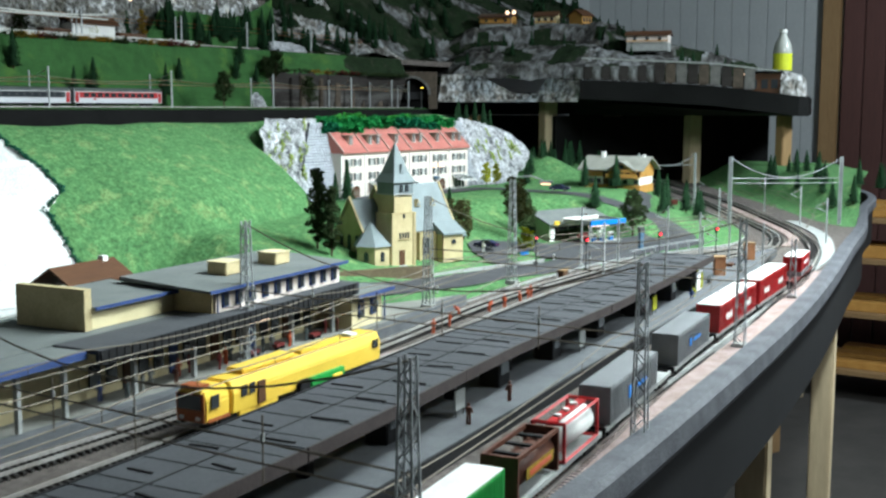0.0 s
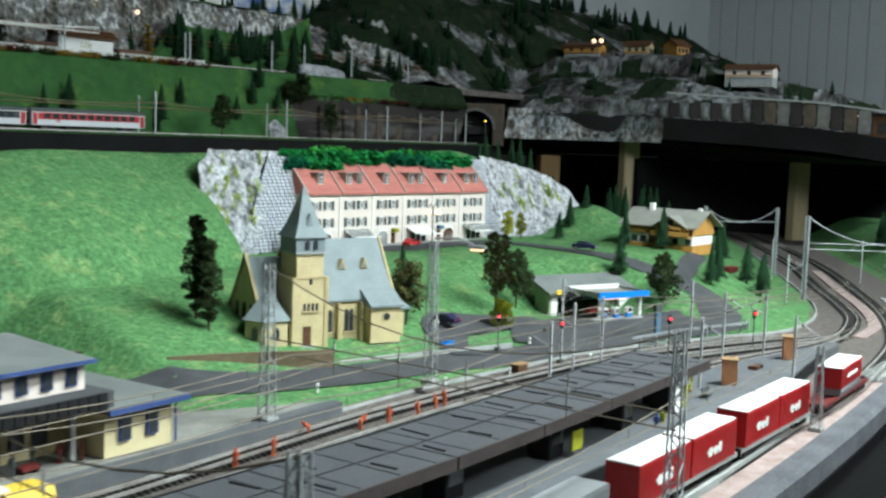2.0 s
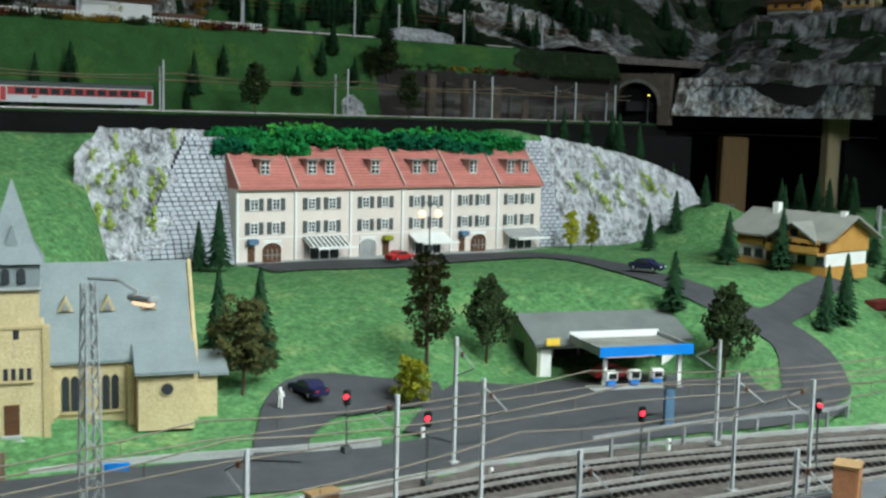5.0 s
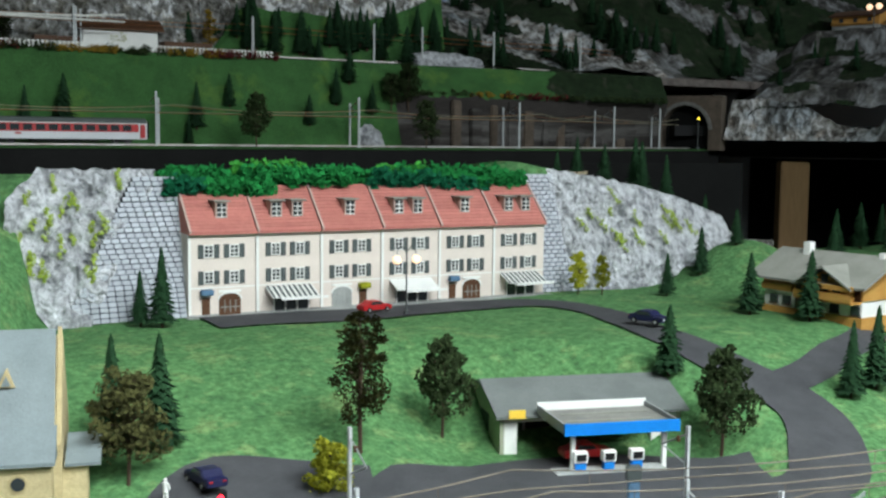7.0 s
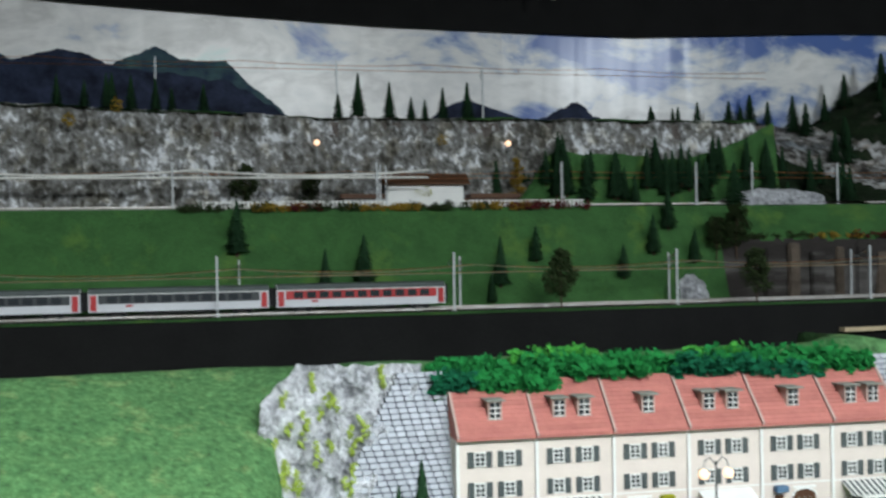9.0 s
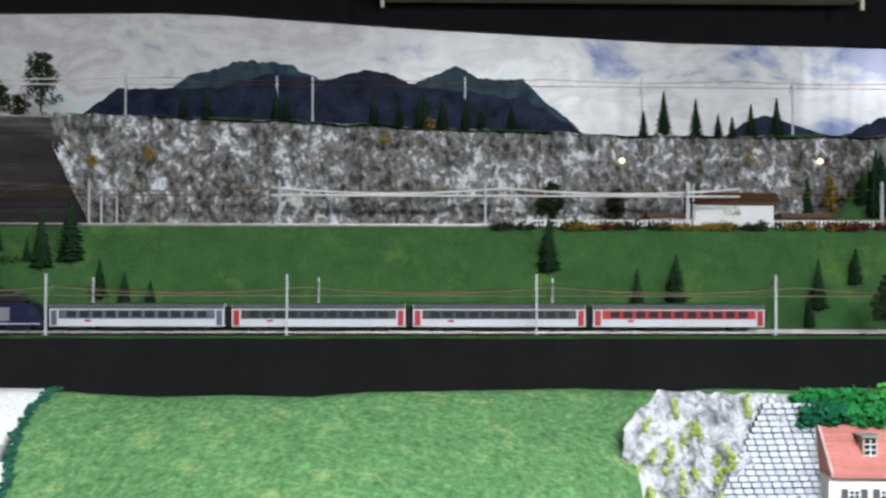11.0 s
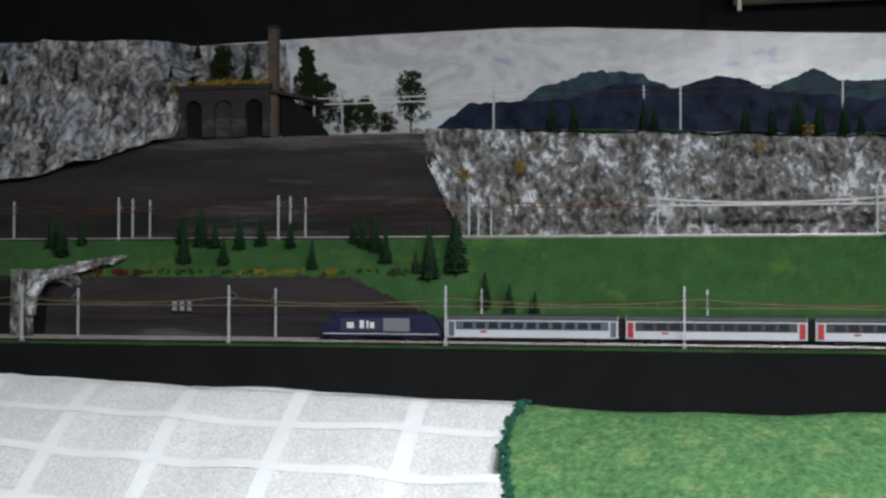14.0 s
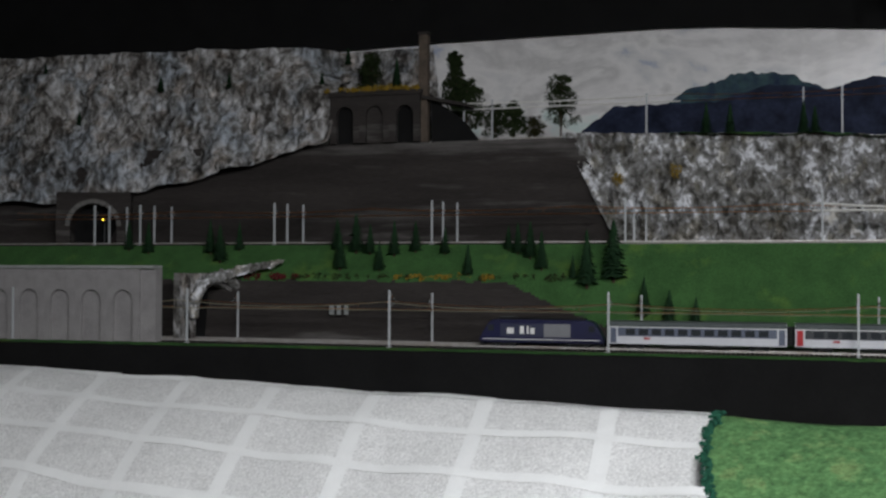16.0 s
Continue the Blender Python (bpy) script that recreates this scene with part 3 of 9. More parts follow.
# ---- railway ----
T1 = [(-0.6, -0.02), (0.0, 0.102), (0.5, 0.185), (0.914, 0.246), (1.172, 0.284), (1.371, 0.309), (1.6, 0.333), (1.79, 0.352), (2.0, 0.375), (2.42, 0.465), (2.75, 0.60), (3.05, 0.76), (3.5, 1.02), (3.95, 1.32), (4.4, 1.65)]
T2 = [(-0.6, 0.33), (0.3, 0.425), (0.75, 0.475), (1.04, 0.505), (1.33, 0.532), (1.67, 0.562), (2.0, 0.575), (2.35, 0.545), (2.6, 0.60), (2.8, 0.70), (3.05, 0.85), (3.5, 1.11), (3.95, 1.41), (4.4, 1.74)]
T3 = [(-0.6, 0.43), (0.3, 0.515), (0.745, 0.552), (1.04, 0.582), (1.3, 0.613), (1.55, 0.642), (1.8, 0.652), (2.05, 0.635), (2.3, 0.575), (2.42, 0.545)]
T4 = [(-0.6, 0.52), (0.3, 0.59), (0.78, 0.612), (1.1, 0.635), (1.3, 0.663), (1.5, 0.69), (1.75, 0.702), (2.0, 0.695), (2.25, 0.635), (2.4, 0.585)]
T_UP_A = [(-0.9, 2.125), (2.9, 2.125), (3.15, 2.135), (3.4, 2.20), (3.62, 2.31), (3.75, 2.40)]
T_UP_B = [(-0.9, 2.18), (2.9, 2.18), (3.15, 2.19), (3.4, 2.25), (3.58, 2.34), (3.7, 2.42)]
T_MID = [(-0.9, 2.335), (2.8, 2.335), (3.3, 2.36), (3.9, 2.42)]
T_MID2 = [(-0.9, 2.385), (2.8, 2.39), (3.3, 2.42), (3.9, 2.5)]
T_HIGH = [(0.55, 2.50), (1.5, 2.49), (3.2, 2.52)]
GAUGE = 0.0165


def track(name, pts, z, label, near=None):
    """Two rails on sleepers; sleepers in the stretch that is seen closely are pieces of their own."""
    path = smooth_path(pts, 0.02)
    t = thing(name, pose(0, 0, 0), label, "railway track", "railway tracks", "structure")
    for side in (-1, 1):
        nn = normals2(path)
        line = [p + n * side * GAUGE / 2 for p, n in zip(path, nn)]
        part("rail", swept(line, [(-0.0009, z + 0.003), (-0.0009, z + 0.0062), (0.0009, z + 0.0062), (0.0009, z + 0.003)]), M_rail, t)
    first = None
    rest = bmesh.new()
    n = int(length2(path) / 0.0075)
    count = 0
    for i in range(n):
        p, h = along(path, (i + 0.5) * 0.0075)
        m = pose(p.x, p.y, z, 0, 0, h)
        if near and near[0] < p.x < near[1] and count < 150:
            count += 1
            if first is None:
                first = part("sleeper", cbox(0, 0, 0.0005, 0.0032, 0.030, 0.003), M_sleeper, t, at=m)
            else:
                share(first, m, t)
        else:
            box(rest, -0.0016, -0.015, 0.0005, 0.0016, 0.015, 0.0035, m)
    tagged(part("sleeper_bed", rest, M_sleeper, t), kind="stuff")
    return path


P1 = track("railway_track", T1, 1.0, "dark model railway track by the table edge", (0.85, 1.9))
P2 = track("railway_track", T2, 1.0, "dark model railway track beside the island platform", (1.4, 2.4))
P3 = track("railway_track", T3, 1.0, "dark model railway track through the station", (1.2, 2.2))
P4 = track("railway_track", T4, 1.0, "dark model railway track nearest the village", (1.3, 2.3))
PUA = track("railway_track", T_UP_A, 1.288, "upper level model railway track with dark sleepers")
PUB = track("railway_track", T_UP_B, 1.288, "upper level model railway track with dark sleepers")
PM = track("railway_track", T_MID, 1.472, "mid level model railway track on the ledge")
PM2 = track("railway_track", T_MID2, 1.472, "mid level model railway track on the ledge")
PH = smooth_path(T_HIGH, 0.02)
track("railway_track", [(-0.2, 2.50), (0.3, 2.50), (0.6, 2.50), (0.92, 2.497)], 1.688, "topmost model railway track before the backdrop")


def strip(name, pts, w0, z, material, label, thick=0.002, category="gravel strip", kind="structure"):
    path = smooth_path(pts, 0.02)
    return tagged(part(name, swept(path, [(-w0 / 2, z), (-w0 / 2, z + thick), (w0 / 2, z + thick), (w0 / 2, z)]), material), label, category, kind=kind)


strip("gravel_strip", [(x, interp(EDGE, x) + 0.0285) for x in (-0.5, 0.3, 0.8, 1.1, 1.5, 1.8, 2.1)], 0.036, 1.0002, M_pink, "pinkish gravel strip along the table edge", 0.003)
strip("gravel_strip_outer", [(2.1, 0.395), (2.3, 0.415), (2.5, 0.46), (2.75, 0.545), (3.0, 0.68)], 0.03, 1.0002, M_kerb, "pale gravel strip on the outside of the curve", 0.003)
strip("gravel_strip_inner", [(1.1, 0.603), (1.45, 0.606), (1.7, 0.610), (1.95, 0.604)], 0.02, 1.0002, M_pink, "pinkish gravel between the station tracks", 0.0026)
strip("gravel_strip_curve", [(2.45, 0.53), (2.6, 0.56), (2.8, 0.655), (3.05, 0.80), (3.4, 1.0)], 0.022, 1.0002, M_pink, "pinkish gravel between the tracks of the curve", 0.0026)
strip("gravel_ledge", [(x, interp(EDGE, x) + 0.052) for x in (-0.5, 0, 0.5, 0.8, 1.1, 1.3, 1.5, 1.7, 1.9)], 0.004, 1.0002, M_kerb, "narrow pale kerb beside the outer track", 0.007, "kerb")


def slab(name, near, far, z0, z1, material, label, category="platform"):
    """A raised slab between two polylines of the same x values."""
    bm = bmesh.new()
    lines = []
    for (x, ya), (x2, yb) in zip(near, far):
        lines.append([bm.verts.new(p) for p in ((x, ya, z0), (x, ya, z1), (x2, yb, z1), (x2, yb, z0))])
    for a, b in zip(lines, lines[1:]):
        for k in range(4):
            bm.faces.new((a[k], b[k], b[(k + 1) % 4], a[(k + 1) % 4]))
    bm.faces.new(lines[0]), bm.faces.new(lines[-1][::-1])
    bmesh.ops.recalc_face_normals(bm, faces=bm.faces[:])
    return tagged(part(name, bm, material), label, category, kind="structure")


PX = [(-0.5, 0.19, 0.31), (0.3, 0.275, 0.385), (0.67, 0.310, 0.435), (1.09, 0.355, 0.475), (1.54, 0.396, 0.515), (1.82, 0.418, 0.535), (2.0, 0.445, 0.54), (2.17, 0.482, 0.525), (2.3, 0.505, 0.518)]
slab("platform_island", [(x, a) for x, a, b in PX], [(x, b) for x, a, b in PX], 1.0, 1.014, M_platform, "grey island platform with a dark canopy")
slab("platform_edging", [(x, a - 0.004) for x, a, b in PX[:-1]], [(x, a - 0.0005) for x, a, b in PX[:-1]], 1.0, 1.0155, M_black, "dark edging of the island platform", "kerb")
SX = [(-0.5, 0.575, 0.82), (0.3, 0.625, 0.82), (0.7, 0.643, 0.82), (1.05, 0.661, 0.82), (1.25, 0.684, 0.82), (1.40, 0.712, 0.76), (1.47, 0.722, 0.735)]
slab("platform_house", [(x, a) for x, a, b in SX], [(x, b) for x, a, b in SX], 1.0, 1.013, M_platform_light, "pale grey platform in front of the station building")
slab("platform_house_edging", [(x, a - 0.004) for x, a, b in SX], [(x, a + 0.012) for x, a, b in SX], 1.0, 1.0142, M_platform, "darker grey edge strip of the house platform", "kerb")

# ---- upper level along the back ----
def grid_sheet(name, us, vs, fn, materials, pick=None, label="", category="", kind="structure", smooth=True):
    bm = bmesh.new()
    g = [[bm.verts.new(fn(u, v)) for v in vs] for u in us]
    for i in range(len(us) - 1):
        for j in range(len(vs) - 1):
            f = bm.faces.new((g[i][j], g[i + 1][j], g[i + 1][j + 1], g[i][j + 1]))
            f.smooth = smooth
            if pick:
                f.material_index = pick(f.calc_center_median())
    return tagged(part(name, bm, materials), label, category, kind=kind)


def span(a, b, n):
    return [a + (b - a) * i / n for i in range(n + 1)]


FRONT = [(-0.9, 2.062), (2.7, 2.062), (2.95, 2.068), (3.2, 2.105), (3.45, 2.185), (3.74, 2.31)]


def setback(x):
    return interp(FRONT, x) - 2.062


slab("upper_deck", FRONT, [(x, 2.30 if x < 3 else 2.305) for x, y in FRONT[:-2]] + [(3.5, 2.42), (3.8, 2.45)], 1.262, 1.2875, M_ballast, "ballasted deck of the upper main line", "deck")
slab("upper_fascia", [(x, y - 0.014) for x, y in FRONT], [(x, y - 0.002) for x, y in FRONT], 1.19, 1.286, M_blackboard, "black fascia board under the upper line", "trim")
grid_sheet("grass_rim", span(-0.9, 3.73, 220), span(0, 1, 3), lambda u, v: (u, 2.046 + setback(u) + 0.026 * v, 1.287 + 0.004 * math.sin(v * math.pi) + 0.0016 * noise.noise((u * 60, v * 3, 0))), M_grass_dark,
           label="narrow strip of grass along the upper deck", category="grass strip")
tagged(part("under_panel", boxes((-0.9, 2.066, 0.95, 3.6, 2.08, 1.26)), M_blackboard), "black board behind the slope", "panel", kind="structure")
slab("wood_strip", [(x, interp(FRONT, x) - 0.032) for x in (2.88, 3.1, 3.3, 3.5, 3.72)], [(x, interp(FRONT, x) - 0.0145) for x in (2.88, 3.1, 3.3, 3.5, 3.72)], 1.236, 1.243, M_pale_wood, "pale wooden batten under the upper deck", "batten")


def bank_point(u, v):
    """Grass bank between the upper and the mid level; v from foot to crest."""
    hard = sstep(1.06, 0.90, u) + sstep(2.72, 2.85, u)
    y = 2.222 + 0.083 * v
    z = 1.289 + 0.183 * v
    if hard > 0:
        vv = v
        y2 = 2.232 + (0.006 * vv / 0.6 if vv < 0.6 else 0.006 + 0.066 * (vv - 0.6) / 0.4)
        z2 = 1.289 + (0.118 * vv / 0.6 if vv < 0.6 else 0.118 + 0.065 * (vv - 0.6) / 0.4)
        y, z = y + (y2 - y) * hard, z + (z2 - z) * hard
    y += min(0.08, setback(u)) * (1 - v)
    return (u, y + 0.004 * noise.noise((u * 12, v * 3, 0)), z + 0.003 * noise.noise((u * 14, v * 3, 5)) * (0 < v < 1))


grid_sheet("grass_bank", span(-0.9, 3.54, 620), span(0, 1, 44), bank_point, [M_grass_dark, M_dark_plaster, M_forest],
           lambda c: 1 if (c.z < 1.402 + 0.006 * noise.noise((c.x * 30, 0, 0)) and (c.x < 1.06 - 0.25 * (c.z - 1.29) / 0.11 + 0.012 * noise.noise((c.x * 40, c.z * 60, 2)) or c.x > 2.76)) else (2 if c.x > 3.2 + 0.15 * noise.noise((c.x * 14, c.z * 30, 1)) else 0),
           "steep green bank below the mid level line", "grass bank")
tagged(part("mid_deck", boxes((-0.9, 2.306, 1.452, 3.95, 2.56, 1.4715)), M_ballast), "ballasted ledge of the mid level line", "deck", kind="structure")


def craggy(u, v, amp, f=14.0):
    return amp * (noise.noise((u * f, v * f, 1.7)) + 0.6 * noise.noise((u * f * 2.3, v * f * 2.3, 4.2)) + 0.4 * abs(noise.noise((u * f * 5, v * f * 5, 9.1))))


def rock_top(u):
    return interp([(0.85, 1.699), (1.1, 1.694), (1.4, 1.684), (1.6, 1.674), (2.0, 1.660), (3.0, 1.658)], u) + 0.004 * noise.noise((u * 22, 0.4, 0))


def upper_rock(u, v):
    z = 1.472 + v * (rock_top(u) - 1.472)
    return (u, 2.430 + 0.045 * v + craggy(u, z, 0.012) + craggy(u, z * 0.6 + u * 0.4, 0.010, 46), z + craggy(u + 9, z, 0.004) * (0 < v < 1))


grid_sheet("rock_face_upper", span(0.985, 2.95, 560), span(0, 1, 62), lambda u, v: upper_rock(u - 0.118 * v * sstep(1.5, 0.98, u), v), M_rock_brushed, label="grey-white painted rock face behind the mid level line", category="rock face", smooth=False)
grid_sheet("dark_slope", span(-0.75, 1.02, 140), span(0, 1, 16), lambda u, v: (u - 0.125 * v * sstep(0.3, 1.0, u), 2.452 + 0.012 * v + craggy(u, v, 0.004, 6), 1.472 + 0.216 * v), M_dark_plaster,
           label="bare dark plaster slope", category="slope")
tagged(part("high_deck", boxes((-0.9, 2.47, 1.64, 0.93, 2.86, 1.688), (0.9305, 2.478, 1.62, 3.0, 2.86, 1.650)), M_ballast), "ledge of the topmost line", "deck", kind="structure")
grid_sheet("high_grass", span(1.08, 2.95, 130), span(0, 1, 5), lambda u, v: (u, 2.462 + 0.03 * v, rock_top(u) - 0.003 + 0.006 * math.sin(v * 3.14) * sstep(-0.1, 0.2, noise.noise((u * 7, 0, 3))) + 0.003 * noise.noise((u * 16, v, 0))), M_grass_dark,
           label="ragged grass along the top of the rock", category="grass strip")


def big_rock(u, v):
    foot = 1.472 + interp([(-0.8, 0.10), (-0.25, 0.10), (0.0, 0.13), (0.2, 0.17), (0.39, 0.225)], u)
    top = interp([(-0.75, 1.93), (-0.3, 1.924), (0.57, 1.907)], u)
    z = foot + (top - foot) * v
    return (u, 2.425 + 0.10 * v + 0.12 * sstep(0.28, 0.385, u) * sstep(0.55, 0.8, v) + craggy(u, z, 0.024, 9) + craggy(u, z, 0.010, 28), z + craggy(u + 5, z, 0.008, 9) * (v < 1))


grid_sheet("rock_face_left", span(-0.75, 0.385, 220), span(0, 1, 90), big_rock, M_rock_dark, label="tall grey-white craggy rock face", category="rock face", smooth=False)
grid_sheet("rock_face_behind", span(0.36, 0.60, 60), span(0, 1, 50), lambda u, v: (u - 0.04 * v, 2.555 + 0.04 * v + 0.5 * max(0, u - 0.55) + craggy(u, v * 0.25, 0.022, 9) + craggy(u, v * 0.25, 0.008, 28), 1.689 + 0.221 * v), M_rock_dark, label="grey-white craggy rock behind the arcade", category="rock face")

# painted backdrop: a glossy poster of clouds and mountains
def poster_material():
    m = bpy.data.materials.new("poster_sky_mat")
    m.use_nodes = True
    t = m.node_tree
    b = t.nodes["Principled BSDF"]
    b.inputs["Roughness"].default_value = 0.24
    b.inputs["Specular IOR Level"].default_value = 0.32
    co = t.nodes.new("ShaderNodeTexCoord")
    mp = t.nodes.new("ShaderNodeMapping")
    mp.inputs["Scale"].default_value = (1, 1, 1.9)
    t.links.new(co.outputs["Object"], mp.inputs["Vector"])
    n = node(t, "ShaderNodeTexNoise", Scale=4.2, Detail=8.0, Roughness=0.58, Distortion=0.3)
    t.links.new(mp.outputs["Vector"], n.inputs["Vector"])
    sx = t.nodes.new("ShaderNodeSeparateXYZ")
    t.links.new(co.outputs["Object"], sx.inputs[0])
    # cloud bank in the middle of the sheet, blue towards its ends
    blue = t.nodes.new("ShaderNodeMapRange")
    blue.inputs["From Min"].default_value, blue.inputs["From Max"].default_value = 2.12, 2.48
    blue.inputs["To Min"].default_value, blue.inputs["To Max"].default_value = 0.16, 0.0
    t.links.new(sx.outputs["X"], blue.inputs["Value"])
    add = t.nodes.new("ShaderNodeMath")
    add.operation = "ADD"
    t.links.new(n.outputs["Fac"], add.inputs[0])
    low = t.nodes.new("ShaderNodeMapRange")
    low.inputs["From Min"].default_value, low.inputs["From Max"].default_value = 1.74, 1.90
    low.inputs["To Min"].default_value, low.inputs["To Max"].default_value = 0.10, -0.03
    t.links.new(sx.outputs["Z"], low.inputs["Value"])
    both = t.nodes.new("ShaderNodeMath")
    both.operation = "ADD"
    t.links.new(blue.outputs["Result"], both.inputs[0])
    t.links.new(low.outputs["Result"], both.inputs[1])
    t.links.new(both.outputs[0], add.inputs[1])
    ramp = t.nodes.new("ShaderNodeValToRGB")
    ramp.color_ramp.elements[0].position, ramp.color_ramp.elements[0].color = 0.47, (0.085, 0.15, 0.40, 1)
    ramp.color_ramp.elements[1].position, ramp.color_ramp.elements[1].color = 0.88, (0.66, 0.78, 0.75, 1)
    e = ramp.color_ramp.elements.new(0.53)
    e.color = (0.36, 0.42, 0.56, 1)
    e = ramp.color_ramp.elements.new(0.58)
    e.color = (0.66, 0.66, 0.66, 1)
    for at, grey in ((0.66, 0.80), (0.74, 0.60), (0.80, 0.80)):
        e = ramp.color_ramp.elements.new(at)
        e.color = (grey, grey * 0.985, grey * 0.97, 1)
    t.links.new(add.outputs[0], ramp.inputs[0])
    t.links.new(ramp.outputs[0], b.inputs["Base Color"])
    wv = node(t, "ShaderNodeTexNoise", Scale=11.0, Detail=2.0)
    mp2 = t.nodes.new("ShaderNodeMapping")
    mp2.inputs["Scale"].default_value = (1, 1, 0.12)
    t.links.new(co.outputs["Object"], mp2.inputs["Vector"])
    t.links.new(mp2.outputs["Vector"], wv.inputs["Vector"])
    bp = node(t, "ShaderNodeBump", Strength=0.5, Distance=0.0055)
    t.links.new(wv.outputs["Fac"], bp.inputs["Height"])
    t.links.new(bp.outputs["Normal"], b.inputs["Normal"])
    return m


M_poster = poster_material()
M_mount = surface("poster_mountain_mat", (0.030, 0.040, 0.076), (0.009, 0.012, 0.024), 0.5, scale=22, fine=120, bump=0.03, grain=0.2, spec=0.04)
M_mount_g = surface("poster_green_mountain_mat", (0.055, 0.105, 0.11), (0.022, 0.036, 0.07), 0.5, scale=26, fine=90, bump=0.03, grain=0.2, spec=0.04)
poster = thing("backdrop", pose(0, 0, 0), "glossy printed backdrop of clouds and blue mountains", "backdrop", kind="structure")
part("poster_sheet", boxes((-0.9, 2.852, 1.60, 4.25, 2.856, 2.02)), M_poster, poster)


def ridge_piece(pts, y, material, lift=1.682):
    prof = [(pts[0][0], lift), *pts, (pts[-1][0], lift)]
    part("printed_mountain", prism(prof, 0.001), material, poster, at=Matrix.Translation((0, y, 0)))


def ragged(pts, n=9, amp=0.008, seed=0):
    out = []
    for (a, b), (c, d) in zip(pts, pts[1:]):
        for k in range(n):
            f = k / n
            out.append((a + (c - a) * f, b + (d - b) * f + amp * (noise.noise((a * 9 + f * 3, seed, 0)) + 0.5 * noise.noise((a * 31 + f * 11, seed, 4.0)))))
    return out + [pts[-1]]


ridge_piece(ragged([(1.04, 1.80), (1.084, 1.835), (1.15, 1.85), (1.198, 1.868), (1.25, 1.868), (1.31, 1.862), (1.36, 1.835), (1.42, 1.82)], seed=2), 2.8490, M_mount_g)
ridge_piece(ragged([(1.50, 1.80), (1.60, 1.822), (1.65, 1.84), (1.694, 1.861), (1.744, 1.832), (1.80, 1.828), (1.847, 1.830), (1.898, 1.778), (1.95, 1.74), (1.99, 1.70)], seed=3), 2.8487, M_mount_g)
ridge_piece(ragged([(0.80, 1.70), (0.85, 1.75), (0.921, 1.803), (1.0, 1.806), (1.15, 1.806), (1.261, 1.838), (1.33, 1.836), (1.39, 1.822), (1.44, 1.838), (1.49, 1.849), (1.55, 1.838), (1.60, 1.81), (1.72, 1.80), (1.85, 1.785), (1.93, 1.74), (1.99, 1.70)], seed=4), 2.8480, M_mount)
ridge_piece(ragged([(2.31, 1.70), (2.36, 1.735), (2.404, 1.75), (2.45, 1.735), (2.56, 1.70)], seed=5), 2.8485, M_mount)
ridge_piece(ragged([(2.58, 1.70), (2.64, 1.73), (2.682, 1.75), (2.72, 1.715), (2.76, 1.70)], seed=6), 2.8480, M_mount)
ridge_piece(ragged([(3.42, 1.70), (3.60, 1.80), (3.76, 1.93), (3.86, 1.86), (3.98, 1.97), (4.08, 1.90), (4.22, 1.78)], seed=7), 2.8480, M_mount)
tagged(part("support_beam", cbox(0, 0, 0.0, 0.075, 0.05, 1.26, 0.003), M_timber, at=pose(3.923, 2.21, 0, 0, 0, -30)), "square timber post under the upper deck", "post", kind="structure")
tagged(part("wall_back", boxes((-2.5, 2.862, 0.0, 4.25, 2.96, 2.62)), M_blackboard), "black back wall above the backdrop", "wall", kind="structure")
# black pelmet whose lower edge bows over the poster
pel = [(-0.9, 2.02)] + [(x, interp([(-0.9, 1.93), (0.5, 1.972), (1.1, 1.978), (1.6, 1.945), (2.2, 1.916), (2.8, 1.905), (3.4, 1.93), (4.9, 1.94)], x)) for x in span(-0.9, 4.25, 40)] + [(4.25, 2.02)]
tagged(part("wall_back_pale", boxes((4.252, 2.862, 0.0, 6.4, 2.96, 2.62)), M_wallboard), "pale board wall in the far corner", "wall", kind="structure")
tagged(part("pelmet", prism([(x, z) for x, z in pel] + [(4.25, 2.3), (-0.9, 2.3)][0:2], 0.006), M_blackboard, at=Matrix.Translation((0, 2.838, 0))), "black cloth pelmet hanging over the backdrop", "pelmet", kind="structure")
lampbox = thing("lamp_housing", pose(1.52, 2.74, 2.0), "cream enamel lamp housing on the dark wall", "lamp housing")
part("housing", boxes((0, 0, 0, 1.08, 0.09, 0.05)), M_cream, lampbox)
for px in (0.004, 1.066):
    part("bracket", boxes((px, 0.002, -0.03, px + 0.008, 0.012, -0.0005)), M_cream, lampbox)

M_fence_pier = surface("brown_pier_mat", (0.11, 0.085, 0.065), (0.07, 0.055, 0.043), 0.9, scale=50, fine=300, bump=0.3, grain=0.25)
M_arch = surface("arch_stone_mat", (0.17, 0.165, 0.155), (0.12, 0.115, 0.11), 0.9, scale=60, fine=300, grain=0.2)
# ---- far right: curved gallery, terraces and hills ----
def hill(u, v):
    """Rocky mountainside behind the gallery: u along, v from front to back."""
    x = 2.78 + 2.7 * u
    y = 2.31 + 0.52 * v - 0.55 * sstep(0.45, 0.85, u) * (1 - v)
    top = interp([(2.78, 1.655), (3.28, 1.690), (3.42, 1.78), (3.6, 1.86), (4.0, 1.89), (4.5, 1.89), (5.5, 1.87)], x)
    base = interp([(2.78, 1.472), (3.6, 1.472), (3.9, 1.46), (4.3, 1.50), (5.1, 1.50)], x)
    z = base + (top - base) * sstep(0.0, 1.0, v) + craggy(x, y, 0.02, 7)
    return (x, y, z)


